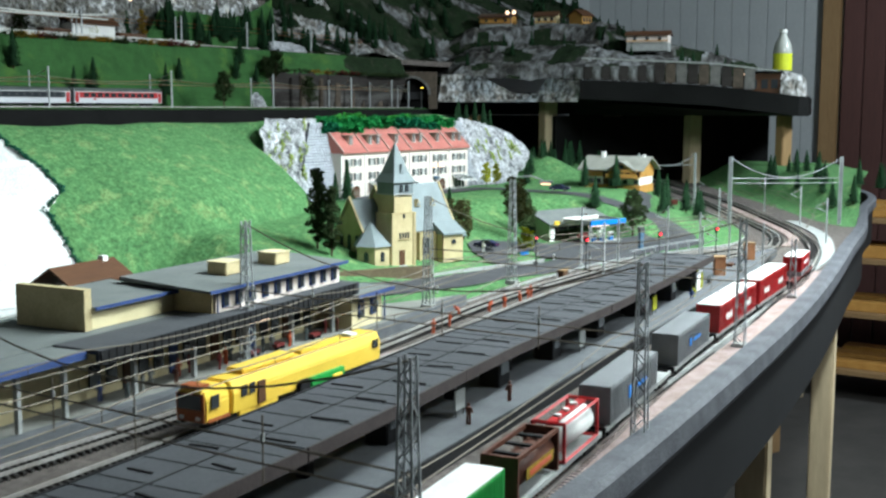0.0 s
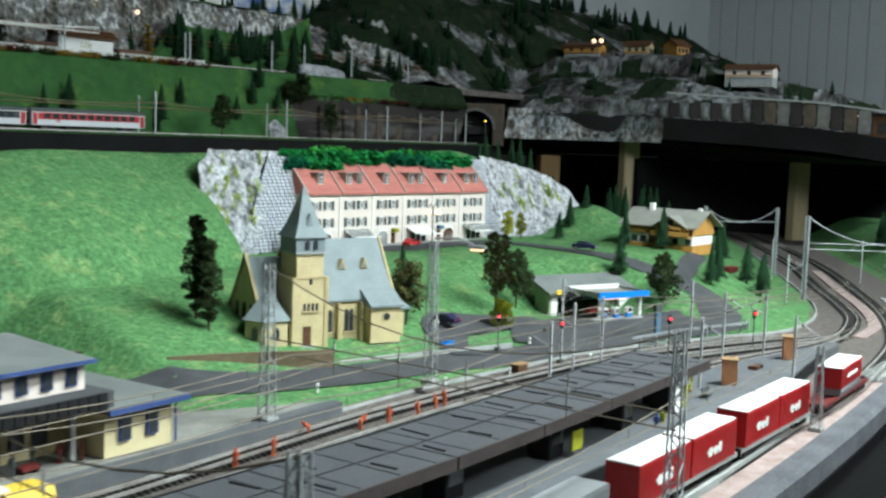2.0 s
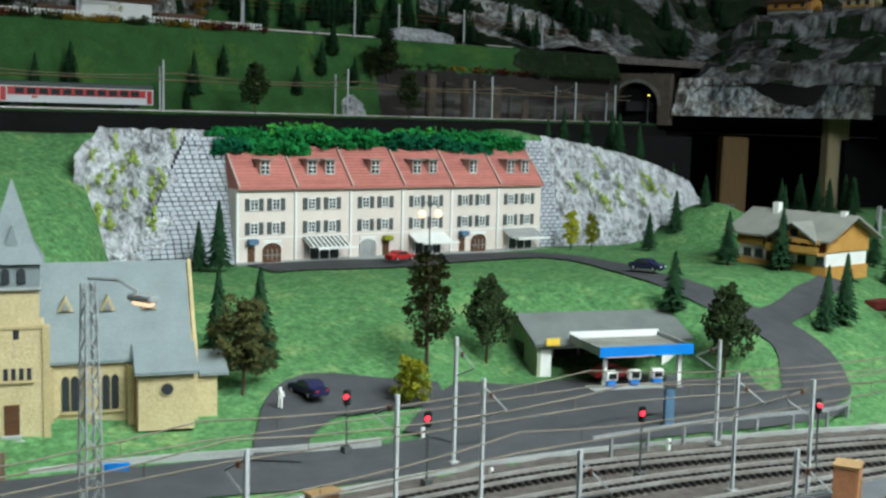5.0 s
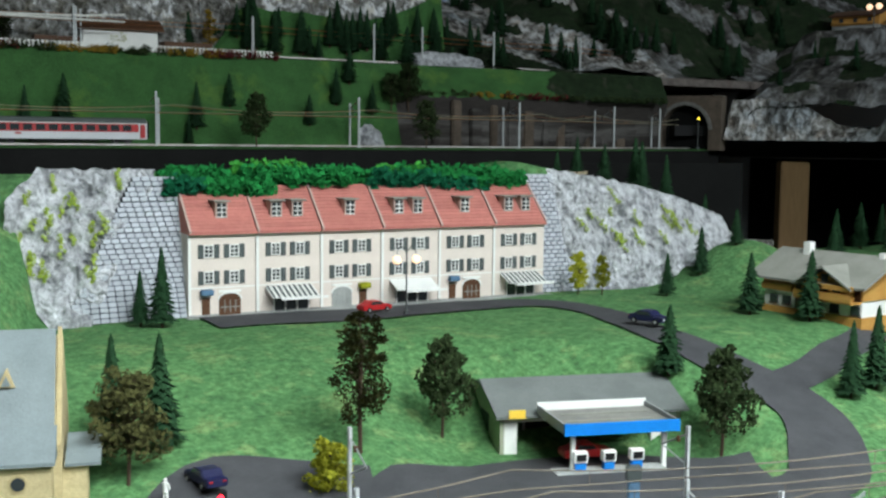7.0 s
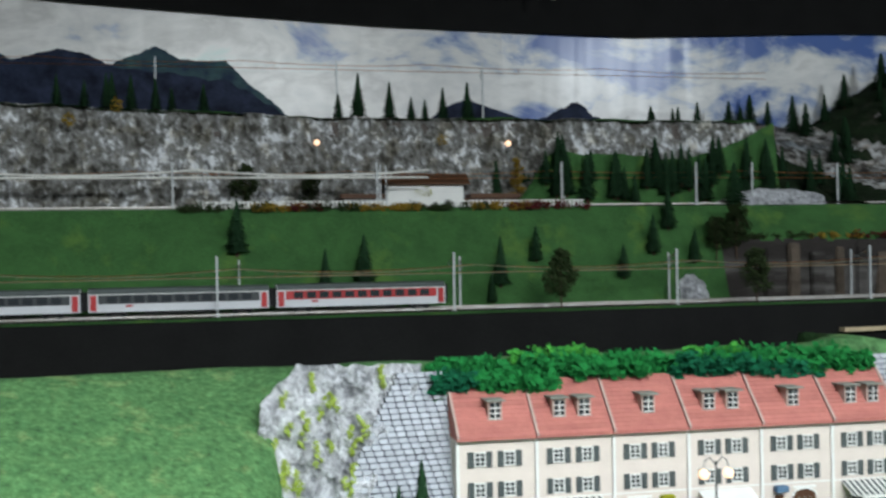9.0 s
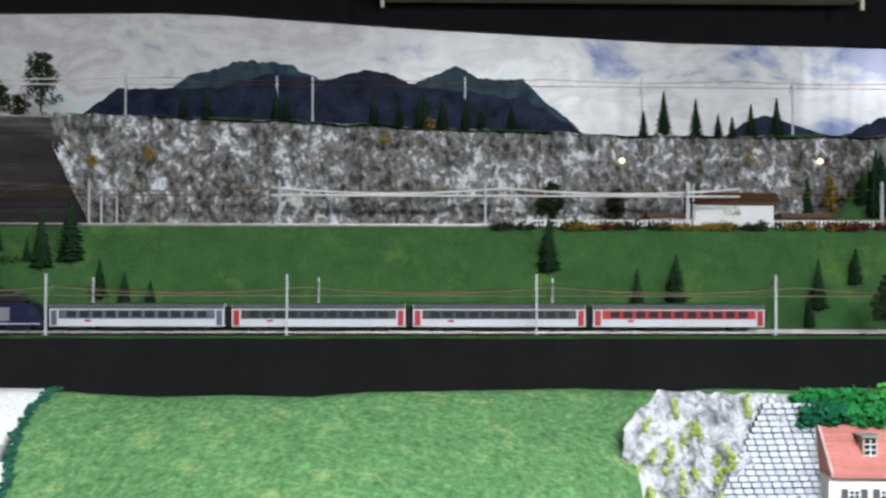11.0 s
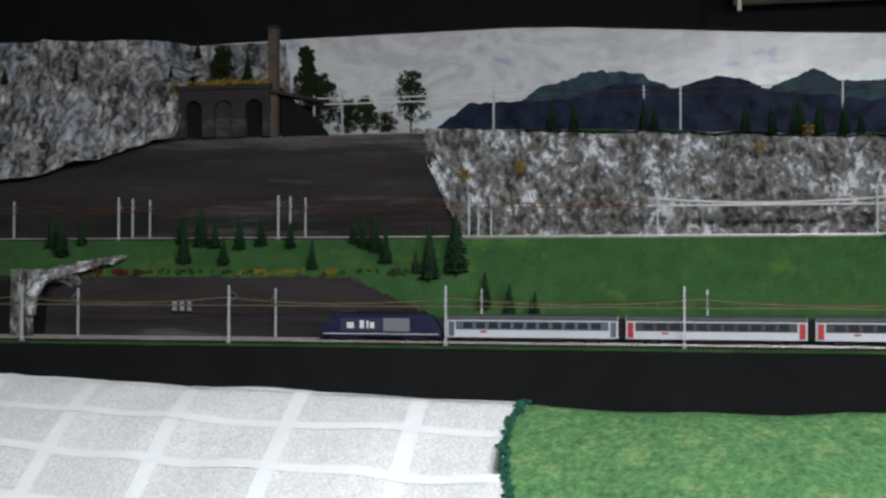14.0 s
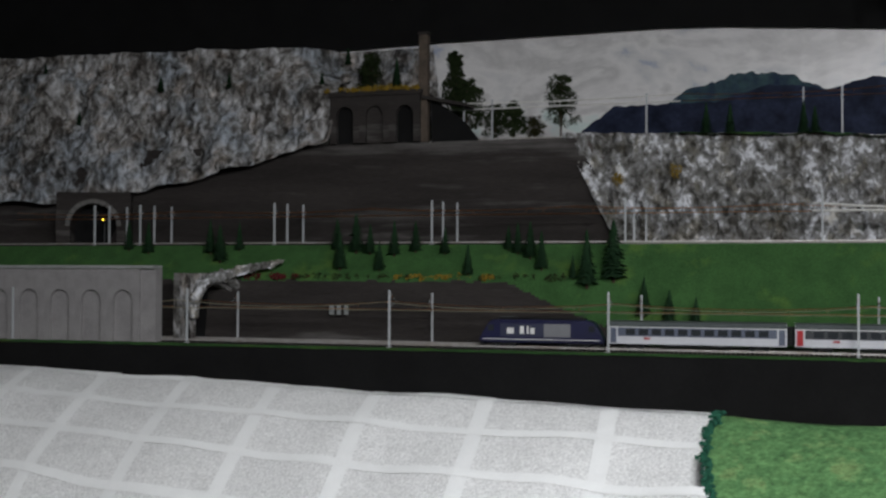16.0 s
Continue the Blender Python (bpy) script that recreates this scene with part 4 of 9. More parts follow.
grid_sheet("mountainside", span(0, 1, 170), span(0, 1, 60), hill, [M_rock_dark, M_forest, M_rock_shaded], lambda c: 1 if noise.noise((c.x * 5 + c.z * 6, c.z * 7, 2.0)) > (0.10 if c.x < 3.5 and c.z < 1.70 else -0.15) else (0 if c.x < 3.6 else 2),
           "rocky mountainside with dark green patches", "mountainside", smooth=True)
GAL = [(3.60, 2.30), (3.70, 2.235), (3.80, 2.11), (3.865, 1.95), (3.89, 1.735), (3.98, 1.52), (4.05, 1.28), (4.12, 1.05), (4.165, 0.985), (4.30, 1.02), (4.6, 1.11), (5.0, 1.20)]
gal = smooth_path(GAL, 0.03)


def ramp_drop(x, y):
    """How far the gallery has come down at a place along its ramp."""
    return -0.062 if x > 4.2 else interp([(1.0, -0.062), (1.05, -0.054), (1.28, -0.024), (1.52, -0.010), (1.735, 0.0)], y)


def ramped(bm):
    for v in bm.verts:
        v.co.z += ramp_drop(v.co.x, v.co.y)
    return bm


tagged(part("gallery_deck", ramped(swept(gal, [(-0.04, 1.325), (-0.04, 1.352), (-0.9, 1.352), (-0.9, 1.325)])), M_black), "dark underside and deck of the curved gallery", "deck", kind="structure")
tagged(part("gallery_fascia", ramped(swept(smooth_path(GAL[4:], 0.03), [(0.012, 1.327), (0.012, 1.397), (0.002, 1.397), (0.002, 1.327)])), M_blackboard), "dark curved fascia of the gallery ramp", "trim", kind="structure")
grid_sheet("gallery_rocks", span(0, 1, 90), span(0, 1, 14),
           lambda u, v: (lambda p: (p.x + 0.03 * v + craggy(p.y, v * 0.2, 0.010, 16), p.y + 0.006 * v, 1.315 + v * (interp([(0, 0.105), (0.3, 0.095), (0.48, 0.035), (0.68, 0.03), (0.76, 0.09), (1, 0.095)], u) + craggy(p.y + 3, 0, 0.010, 20))))(along(gal, 0.115 + u * 0.55)[0]),
           M_rock_dark, label="pale rock edge along the gallery", category="rock face")


def terrace(u, v):
    p, h = along(gal, 0.12 + 1.30 * u)
    back = 0.62 * v
    z = 1.36 + 0.04 * sstep(0.0, 0.06, u) + (0.055 * sstep(0.03, 0.10, v) + 0.080 * sstep(0.10, 0.45, v) + 0.09 * sstep(0.60, 0.67, v)) * interp([(0, 0.3), (0.1, 1.0), (0.35, 1.05), (0.6, 0.75), (1, 0.3)], u) + craggy(p.y + v, u * 3, 0.009, 9) + craggy(p.y + v, u * 3, 0.004, 30)
    hh = math.radians(h)
    return (p.x - math.sin(hh) * back + 0.02, p.y + math.cos(hh) * back, z + ramp_drop(p.x, p.y))


grid_sheet("gallery_terrace", span(0, 1, 110), span(0, 1, 40), terrace, [M_rock_shaded, M_forest], lambda c: 1 if noise.noise((c.x * 7, c.y * 7, c.z * 12)) > 0.10 else 0,
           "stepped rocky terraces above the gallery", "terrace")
wall = thing("gallery_wall", pose(0, 0, 0), "row of weathered stone wall panels along the gallery", "stone wall", kind="structure")
for i in range(9):
    p, h = along(gal, 0.955 + i * 0.040)
    part("panel", cbox(0, 0, 1.398 + ramp_drop(p.x, p.y), 0.037, 0.012, 0.074, 0.002), [M_dark_plaster, M_fence_pier, M_arch][i % 3], wall, at=pose(p.x + 0.012, p.y, 0, 0, 0, h))
for i in range(9):
    p, h = along(gal, 0.66 + i * 0.033)
    part("panel", cbox(0, 0, 1.398 + ramp_drop(p.x, p.y), 0.032, 0.010, 0.046 + 0.002 * i, 0.002), [M_rock_shaded, M_dark_plaster][i % 2], wall, at=pose(p.x + 0.014, p.y, 0, 0, 0, h))
part("coping", ramped(swept(smooth_path([(p[0] + 0.012, p[1]) for p in GAL[4:8]], 0.03), [(0.009, 1.4735), (0.009, 1.479), (-0.009, 1.479), (-0.009, 1.4735)])), M_kerb, wall)
grid_sheet("gallery_end_rock", span(0, 1, 40), span(0, 1, 14),
           lambda u, v: (lambda p: (p.x - 0.006 + 0.02 * v + craggy(p.y, v * 0.2, 0.006, 22), p.y - 0.004 + 0.01 * v + craggy(p.x + 2, v * 0.2, 0.006, 22), 1.333 + v * interp([(0, 0.098), (0.35, 0.075), (0.6, 0.055), (1, 0.05)], u)))(along(gal, 1.385 + 0.22 * u)[0]),
           M_rock_dark, label="pale rock closing the end of the gallery", category="rock face")
# added black sheet, keeps the space behind the posts dark
tagged(part("gallery_back", swept(smooth_path(GAL[1:], 0.05), [(-0.92, 0.95), (-0.92, 1.26), (-0.93, 1.26), (-0.93, 0.95)]), M_blackboard), "black sheet added to darken the space under the gallery", "panel", kind="structure")
for x, y, w in ((3.995, 1.922, 0.060), (4.584, 1.921, 0.066), (4.36, 1.472, 0.060), (4.235, 1.075, 0.052)):
    tagged(part("support_post", cbox(0, 0, 0.0, w, w * 0.7, 1.322 + ramp_drop(4.0, y), 0.003), M_timber if y < 1.1 else M_pale_wood, at=pose(x, y, 0, 0, 0, -25)), "square timber post carrying the gallery", "post", "gallery posts")



# tunnel mouths: a ring of stone round a black sheet that stands for the shade inside
def portal(name, at, w, h, wall_w, wall_h, material, label, depth=0.05):
    t = thing(name, at, label, "tunnel portal", kind="structure")
    n = 12
    arch = [(w / 2 * math.cos(math.pi * k / n), h - w / 2 + w / 2 * math.sin(math.pi * k / n)) for k in range(n + 1)]
    outer = [(wall_w / 2, 0), (wall_w / 2, wall_h), (-wall_w / 2, wall_h), (-wall_w / 2, 0)]
    prof = [(w / 2, 0), *outer[:3], outer[3], (-w / 2, 0), *arch[::-1]]
    part("portal_wall", prism(prof, depth), material, t)
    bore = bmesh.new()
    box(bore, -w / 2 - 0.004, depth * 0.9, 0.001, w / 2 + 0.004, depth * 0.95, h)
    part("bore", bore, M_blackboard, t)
    ring = bmesh.new()
    for k in range(n):
        a0, a1 = math.pi * (k + 0.05) / n, math.pi * (k + 0.95) / n
        r0, r1, cz = w / 2 + 0.0005, w / 2 + 0.010, h - w / 2
        q = [(r0 * math.cos(a0), cz + r0 * math.sin(a0)), (r1 * math.cos(a0), cz + r1 * math.sin(a0)), (r1 * math.cos(a1), cz + r1 * math.sin(a1)), (r0 * math.cos(a1), cz + r0 * math.sin(a1))]
        vs = [ring.verts.new((x, -0.003, z)) for x, z in q] + [ring.verts.new((x, 0.0, z)) for x, z in q]
        ring.faces.new(vs[:4])
        for i in range(4):
            ring.faces.new((vs[i], vs[4 + i], vs[4 + (i + 1) % 4], vs[(i + 1) % 4]))
    bmesh.ops.recalc_face_normals(ring, faces=ring.faces[:])
    part("arch_ring", ring, M_arch, t)
    return t


portal("tunnel_portal", pose(3.635, 2.315, 1.288, 0, 0, -58), 0.125, 0.115, 0.19, 0.14, M_fence_pier, "dark stone tunnel portal at the end of the upper line")
portal("tunnel_portal", pose(0.245, 2.205, 1.288, 0, 0, 68), 0.10, 0.105, 0.125, 0.128, M_rock_dark, "rocky tunnel mouth on the upper line")
portal("tunnel_portal", pose(-0.155, 2.40, 1.472, 0, 0, 20), 0.10, 0.095, 0.16, 0.12, M_dark_plaster, "dark stone tunnel portal on the mid level line")

# arcaded pale wall at the left end of the upper line
aw = thing("arcade_wall", pose(-0.26, 2.085, 1.289), "pale grey plaster wall with blind arches", "arcade wall", kind="structure")
M_arcade = surface("arcade_plaster_mat", (0.29, 0.28, 0.275), (0.23, 0.22, 0.22), 0.9, scale=30, fine=400, grain=0.1)
part("wall_slab", boxes((0, 0.008, 0, 0.44, 0.03, 0.135)), M_arcade, aw)
n = 10
for i in range(5):
    cx = 0.05 + 0.0675 * i + 0.025
    arch = [(0.021 * math.cos(math.pi * k / n), 0.075 + 0.021 * math.sin(math.pi * k / n)) for k in range(n + 1)]
    prof = [(0.021, 0.0), (0.03375, 0.0), (0.03375, 0.134), (-0.03375, 0.134), (-0.03375, 0.0), (-0.021, 0.0), *arch[::-1]]
    part("blind_arch", prism(prof, 0.0075), M_arcade, aw, at=Matrix.Translation((cx + 0.03, 0, 0)))
part("snowy_top", boxes((0, 0.0, 0.1355, 0.44, 0.03, 0.141)), M_kerb, aw)

# ---- the room ----
tagged(part("floor", boxes((-2.5, -2.5, -0.05, 6.3, 2.86, 0.0)), M_floor), "dark concrete floor", "floor", kind="structure")
tagged(part("ceiling", boxes((-2.5, -2.5, 2.62, 6.4, 2.96, 2.66)), M_wallboard), "pale board ceiling", "ceiling", kind="structure")
tagged(part("wall_south", boxes((-2.5, -2.6, 0, 6.4, -2.5, 2.62)), M_wallboard), "pale board wall", "wall", kind="structure")
tagged(part("wall_west", boxes((-2.6, -2.5, 0, -2.5, 2.86, 2.62)), M_wallboard), "pale board wall", "wall", kind="structure")
tagged(part("wall_east", boxes((6.3, -2.5, 0, 6.4, 2.86, 2.62)), M_wallboard), "pale board wall at the far end", "wall", kind="structure")
bw = thing("boarding_east", pose(0, 0, 0), "dark red-brown vertical boarding on the far wall", "boarding", kind="structure")
first = None
for i in range(20):
    m = pose(6.27, 1.33 - 0.11 * i, 0)
    if first is None:
        first = part("board", cbox(0, 0, 0.0, 0.02, 0.106, 2.6, 0.004), M_door_red, bw, at=m)
    else:
        share(first, m, bw)
tagged(part("wall_post", cbox(0, 0, 0, 0.05, 0.09, 2.6, 0.004), M_timber, at=pose(6.25, 1.44, 0)), "grey-brown timber post at the end of the pale wall", "post", kind="structure")
pw = thing("wall_boards", pose(0, 0, 0), "pale grey wall boards with vertical joints", "wall boards", kind="structure")
first = None
for i in range(14):
    m = pose(6.285, 1.545 + 0.1 * i, 0)
    if first is None:
        first = part("board", cbox(0, 0, 0.0, 0.012, 0.0985, 2.6, 0.003), M_wallboard, pw, at=m)
    else:
        share(first, m, pw)
for x, y in ((2.50, 0.455), (1.655, 0.335), (0.6, 0.24)):
    tagged(part("table_leg", cbox(0, 0, 0.0, 0.045, 0.045, 0.928, 0.003), M_pale_wood, at=pose(x, y, 0, 0, 0, 8)), "pale square timber leg under the layout", "table leg", "table legs")
rack = thing("timber_rack", pose(5.3, 0.55, 0), "rack stacked with orange timber boards", "rack")
for k, z in enumerate((0.12, 0.38, 0.62, 0.80)):
    part("shelf", cbox(0.1, 0.2, z, 0.5, 1.0, 0.022, 0.002), M_timber, rack)
    for j in range(3):
        part("plank", cbox(-0.05 + 0.12 * j, 0.2, z + 0.0225, 0.10, 0.9 - 0.08 * j, 0.03 + 0.012 * ((j + k) % 3), 0.003), M_wood_or, rack)
for y in (-0.28, 0.68):
    part("upright", cbox(-0.17, y, 0, 0.03, 0.04, 0.95, 0.002), M_pale_wood, rack)
tagged(part("ledge_edging", boxes((0.99, 2.3065, 1.4718, 1.77, 2.3095, 1.4750)), M_platform_light), "thin pale edging along the mid level ledge", "kerb", kind="structure")
rw = thing("retaining_wall", pose(0, 0, 0), "dark brown retaining wall with stone piers on the upper line", "retaining wall", kind="structure")
for i in range(13):
    x = 2.845 + 0.052 * i
    part("pier", cbox(x, 2.228 + min(0.08, setback(x)), 1.2885, 0.018 + 0.006 * (i % 3), 0.012, 0.098 + 0.010 * math.sin(i * 2.1), 0.003), M_fence_pier if i % 2 else M_dark_plaster, rw)

# ---- plants ----
def fir_crown(h, r, tiers, seed, spikes=11):
    rng = random.Random(seed)
    bm = bmesh.new()
    for t in range(tiers):
        f = t / tiers
        z = h * (0.10 + 0.86 * f)
        rad = r * (1 - f) ** 0.85 * rng.uniform(0.88, 1.12) + 0.001
        n = max(5, int(spikes * (1 - 0.5 * f)))
        off = rng.uniform(0, 6)
        for k in range(n):
            a = off + math.tau * (k + rng.uniform(-0.25, 0.25)) / n
            rr = rad * rng.uniform(0.75, 1.12)
            w = 0.36 * math.tau * rad / n + 0.0007
            d, s = Vector((math.cos(a), math.sin(a), 0)), Vector((-math.sin(a), math.cos(a), 0))
            top, tip = Vector((0, 0, z + h * 0.075)), d * rr + Vector((0, 0, z - h * 0.030 * rng.uniform(0.4, 1.3)))
            mid = d * rr * 0.55 + Vector((0, 0, z + h * 0.012))
            v = [bm.verts.new(p) for p in (top, mid + s * w, tip, mid - s * w, mid - Vector((0, 0, h * 0.025)))]
            for q in ((0, 1, 2), (0, 2, 3), (1, 4, 2), (4, 3, 2)):
                bm.faces.new([v[i] for i in q])
    return bm


def fir(h, r, tiers, seed, name="fir_tree", label="dark green model fir tree"):
    t = thing(name, pose(0, 0, -5), label, "fir tree", "fir trees")
    part("trunk", cyl(h * 0.022, h * 0.9, sides=6, r2=h * 0.004), M_bark, t)
    part("crown", fir_crown(h, r, tiers, seed), M_fir, t)
    return t


def leafy(bm, c, rad, n, size, rng, squash=1.0):
    for _ in range(n):
        d = Vector((rng.gauss(0, 1), rng.gauss(0, 1), rng.gauss(0, 1))).normalized()
        p = Vector(c) + Vector((d.x * rad, d.y * rad, d.z * rad * squash)) * rng.uniform(0.45, 1.05)
        a = Vector((rng.gauss(0, 1), rng.gauss(0, 1), rng.gauss(0, 1))).normalized()
        b = a.orthogonal().normalized()
        s = size * rng.uniform(0.6, 1.3)
        bm.faces.new([bm.verts.new(p + a * s), bm.verts.new(p + b * s * 0.7), bm.verts.new(p - a * s), bm.verts.new(p - b * s * 0.7)])


def broadleaf(h, clumps, material, seed, label, name="broadleaf_tree", leaves=150, size=0.0021, category="tree", trunk=0.35):
    rng = random.Random(seed)
    t = thing(name, pose(0, 0, -5), label, category, "broadleaf trees")
    limbs = bmesh.new()
    tube(limbs, [(0, 0, 0), (h * 0.015, 0, h * 0.35), (0, h * 0.01, h * 0.8)], h * 0.016, 6)
    crown = bmesh.new()
    for cx, cy, cz, cr in clumps:
        tube(limbs, [(0, 0, max(h * trunk, cz * h - cr * h * 1.2)), (cx * h * 0.6, cy * h * 0.6, cz * h), (cx * h, cy * h, cz * h)], h * 0.007, 4)
        leafy(crown, (cx * h, cy * h, cz * h), cr * h, int(leaves * 0.9), size, rng, 0.8)
        for _ in range(3):
            d = Vector((rng.gauss(0, 1), rng.gauss(0, 1), rng.gauss(0, 0.7))).normalized() * cr * h
            leafy(crown, Vector((cx * h, cy * h, cz * h)) + d, cr * h * 0.45, leaves // 4, size, rng, 0.8)
    part("trunk", limbs, M_bark, t)
    part("crown", crown, material, t)
    return t


def place(template, x, y, z=None, s=1.0, turn=None, rng=random.Random(5)):
    m = pose(x, y, (height(x, y) - 0.001) if z is None else z, 0, 0, rng.uniform(0, 360) if turn is None else turn) @ Matrix.Diagonal((s, s, s * rng.uniform(0.95, 1.05), 1))
    return copy_thing(template, m)


def clump_set(seed, n, spread, lo, hi, r0, r1):
    rng = random.Random(seed)
    out = []
    for i in range(n):
        f = i / (n - 1)
        a = i * 2.4
        s = spread * (0.35 + 0.65 * math.sin(math.pi * min(1, 0.25 + 0.7 * f))) * rng.uniform(0.5, 1.1)
        out.append((s * math.cos(a), s * math.sin(a), lo + (hi - lo) * f, rng.uniform(r0, r1) * (1 - 0.35 * f)))
    return out


fir_a, fir_b, fir_c = fir(0.1, 0.026, 15, 1), fir(0.1, 0.021, 16, 2), fir(0.1, 0.031, 13, 3)
tall_tree = broadleaf(0.13, clump_set(4, 13, 0.15, 0.33, 0.93, 0.10, 0.16), M_leaf_ol, 4, "tall olive-brown model broadleaf tree on the lawn", leaves=170)
dark_tree = broadleaf(0.1, clump_set(8, 11, 0.20, 0.35, 0.88, 0.13, 0.19), M_leaf_dk, 8, "dark green model broadleaf tree on the lawn", leaves=170)
round_tree = broadleaf(0.1, clump_set(9, 11, 0.22, 0.30, 0.85, 0.15, 0.22), M_leaf_ol, 9, "bushy olive model broadleaf tree on the lawn", leaves=190)
yellow_bush = broadleaf(0.06, clump_set(11, 9, 0.22, 0.22, 0.82, 0.18, 0.26), M_leaf_yl, 11, "yellow-green round model bush", "bush", 190, category="bush", trunk=0.1)
rng = random.Random(17)
poplar = broadleaf(0.14, [(0.045 * (1 - f) * math.cos(k * 2.3) + rng.uniform(-0.035, 0.035), 0.045 * (1 - f) * math.sin(k * 2.3) + rng.uniform(-0.035, 0.035), 0.13 + 0.83 * f, (0.036 + 0.056 * math.sin(math.pi * (0.15 + 0.8 * (1 - f)))) * rng.uniform(0.65, 1.1))
                          for k, f in enumerate(span(0, 1, 19))], M_leaf_dk, 12, "slim dark poplar beside the church", "poplar_tree", 230, trunk=0.1)
thin_tree = broadleaf(0.07, clump_set(14, 9, 0.12, 0.3, 0.92, 0.10, 0.16), M_leaf_yl, 14, "thin yellow-olive model tree by the rock", "young_tree", 90)

# lawn and terrace
place(tall_tree, 2.042, 0.960, s=0.97)
place(dark_tree, 2.150, 1.001, s=1.0)
place(dark_tree, 2.365, 0.845, s=1.06)
place(round_tree, 1.838, 0.965, s=1.02)
place(fir_b, 1.842, 1.03, s=0.98)
place(fir_b, 1.878, 1.012, s=1.08)
place(yellow_bush, 1.987, 0.904, s=0.88)
place(poplar, 1.527, 1.050, s=0.96)
place(poplar, 1.520, 1.014, s=0.86)
place(fir_b, 1.975, 1.335, s=0.92)
place(fir_b, 1.955, 1.352, s=0.70)
place(thin_tree, 2.570, 1.345, s=0.92)
place(thin_tree, 2.605, 1.335, s=0.86)
place(fir_a, 2.685, 1.290, s=0.62)
place(fir_a, 2.388, 0.948, s=0.80)
place(fir_a, 2.665, 1.11, s=0.80)
place(fir_a, 2.790, 1.335, s=0.72)
place(fir_a, 2.870, 1.345, s=0.58)
place(fir_a, 2.690, 1.035, s=0.88)
place(fir_b, 2.545, 0.848, s=0.80)
place(fir_b, 2.60, 0.862, s=0.95)
for x, y, s in ((2.66, 0.80, 0.85), (2.72, 0.86, 0.9), (2.80, 0.86, 0.8), (2.93, 1.02, 0.9), (3.0, 1.1, 0.8), (2.62, 1.47, 0.55), (2.68, 1.50, 0.62), (2.75, 1.52, 0.66), (2.81, 1.50, 0.9),
                (2.83, 1.54, 1.0), (2.88, 1.52, 0.95), (2.95, 1.5, 0.8)):
    place(random.Random(int(x * 1000)).choice((fir_a, fir_b)), x, y, s=s)
rng = random.Random(21)
for i in range(16):
    x = 3.2 + 0.75 * rng.random()
    place(fir_a if i % 2 else fir_b, x, interp(OUTER, x) - 0.08 - 0.18 * rng.random(), s=rng.uniform(0.6, 1.0), rng=rng)
for i in range(14):
    x = 3.15 + 0.7 * rng.random()
    place(fir_a if i % 2 else fir_b, x, interp(INNER, x) + 0.15 + 0.35 * rng.random(), s=rng.uniform(0.7, 1.0), rng=rng)


def bank_at(x, v):
    return bank_point(x, v)


def on_bank(tpl, x, v, s):
    p = bank_at(x, v)
    place(tpl, p[0], p[1] - 0.004, z=p[2] - 0.004, s=s)


# bank between the upper lines
for x, v, s in ((1.055, 0.30, 0.78), (1.10, 0.18, 0.72), (1.145, 0.18, 0.60), (0.955, 0.55, 1.05), (1.0, 0.62, 1.2), (0.93, 0.62, 0.45), (0.87, 0.72, 0.75), (0.845, 0.85, 0.7), (0.82, 0.9, 0.6),
                (0.80, 0.95, 0.5), (0.735, 0.66, 0.6), (0.58, 0.88, 0.7), (0.56, 0.7, 0.6), (0.53, 0.9, 0.65), (0.50, 0.92, 0.85), (0.48, 0.72, 0.7), (0.46, 0.95, 0.7), (0.22, 0.8, 0.8), (0.19, 0.9, 0.75), (0.25, 0.95, 0.6),
                (0.05, 0.9, 0.7), (0.0, 0.95, 0.6), (0.68, 0.9, 0.55), (0.62, 0.93, 0.65),
                (1.84, 0.55, 1.0), (1.99, 0.1, 0.95), (2.06, 0.22, 1.0), (2.31, 0.2, 0.95), (2.385, 0.45, 0.72), (2.29, 0.05, 0.6), (2.55, 0.25, 0.7), (2.62, 0.5, 0.8), (2.66, 0.75, 0.9), (2.70, 0.4, 0.7)):
    on_bank(fir_b if int(x * 100) % 2 else fir_a, x, v, s)
place(dark_tree, 2.371, 2.071, z=1.286, s=1.05)
place(dark_tree, 2.731, 2.071, z=1.286, s=1.05)
place(dark_tree, 2.785, 2.246, z=1.365, s=1.15)
place(dark_tree, 2.745, 2.25, z=1.365, s=0.9)
# along the topmost line
for x, z, s in ((2.05, 1.655, 0.5), (2.09, 1.66, 0.85), (2.153, 1.66, 0.72), (2.197, 1.65, 0.45), (2.225, 1.65, 0.42), (2.262, 1.66, 0.66), (2.313, 1.66, 0.75), (1.57, 1.682, 0.5), (1.79, 1.682, 0.55), (1.70, 1.682, 0.62),
                (1.15, 1.69, 0.6), (1.195, 1.69, 0.58), (1.33, 1.69, 0.62), (1.52, 1.682, 0.6), (1.61, 1.682, 0.66), (1.655, 1.682, 0.66), (1.73, 1.682, 0.45), (1.35, 1.69, 0.5), (1.62, 1.69, 0.7)):
    place(fir_b if s > 0.55 else fir_a, x, 2.474, z=rock_top(x) - 0.006, s=s * 1.1)
place(dark_tree, 0.855, 2.53, z=1.688, s=1.42)
place(dark_tree, 0.74, 2.60, z=1.688, s=1.05)
place(round_tree, 0.785, 2.61, z=1.688, s=0.7)
place(dark_tree, 0.695, 2.62, z=1.688, s=1.05)
place(dark_tree, 0.63, 2.62, z=1.689, s=1.6)
place(poplar, 0.62, 2.56, z=1.689, s=1.45)
place(dark_tree, 0.43, 2.56, z=1.79, s=1.1)
place(fir_b, 0.50, 2.53, z=1.80, s=0.8)
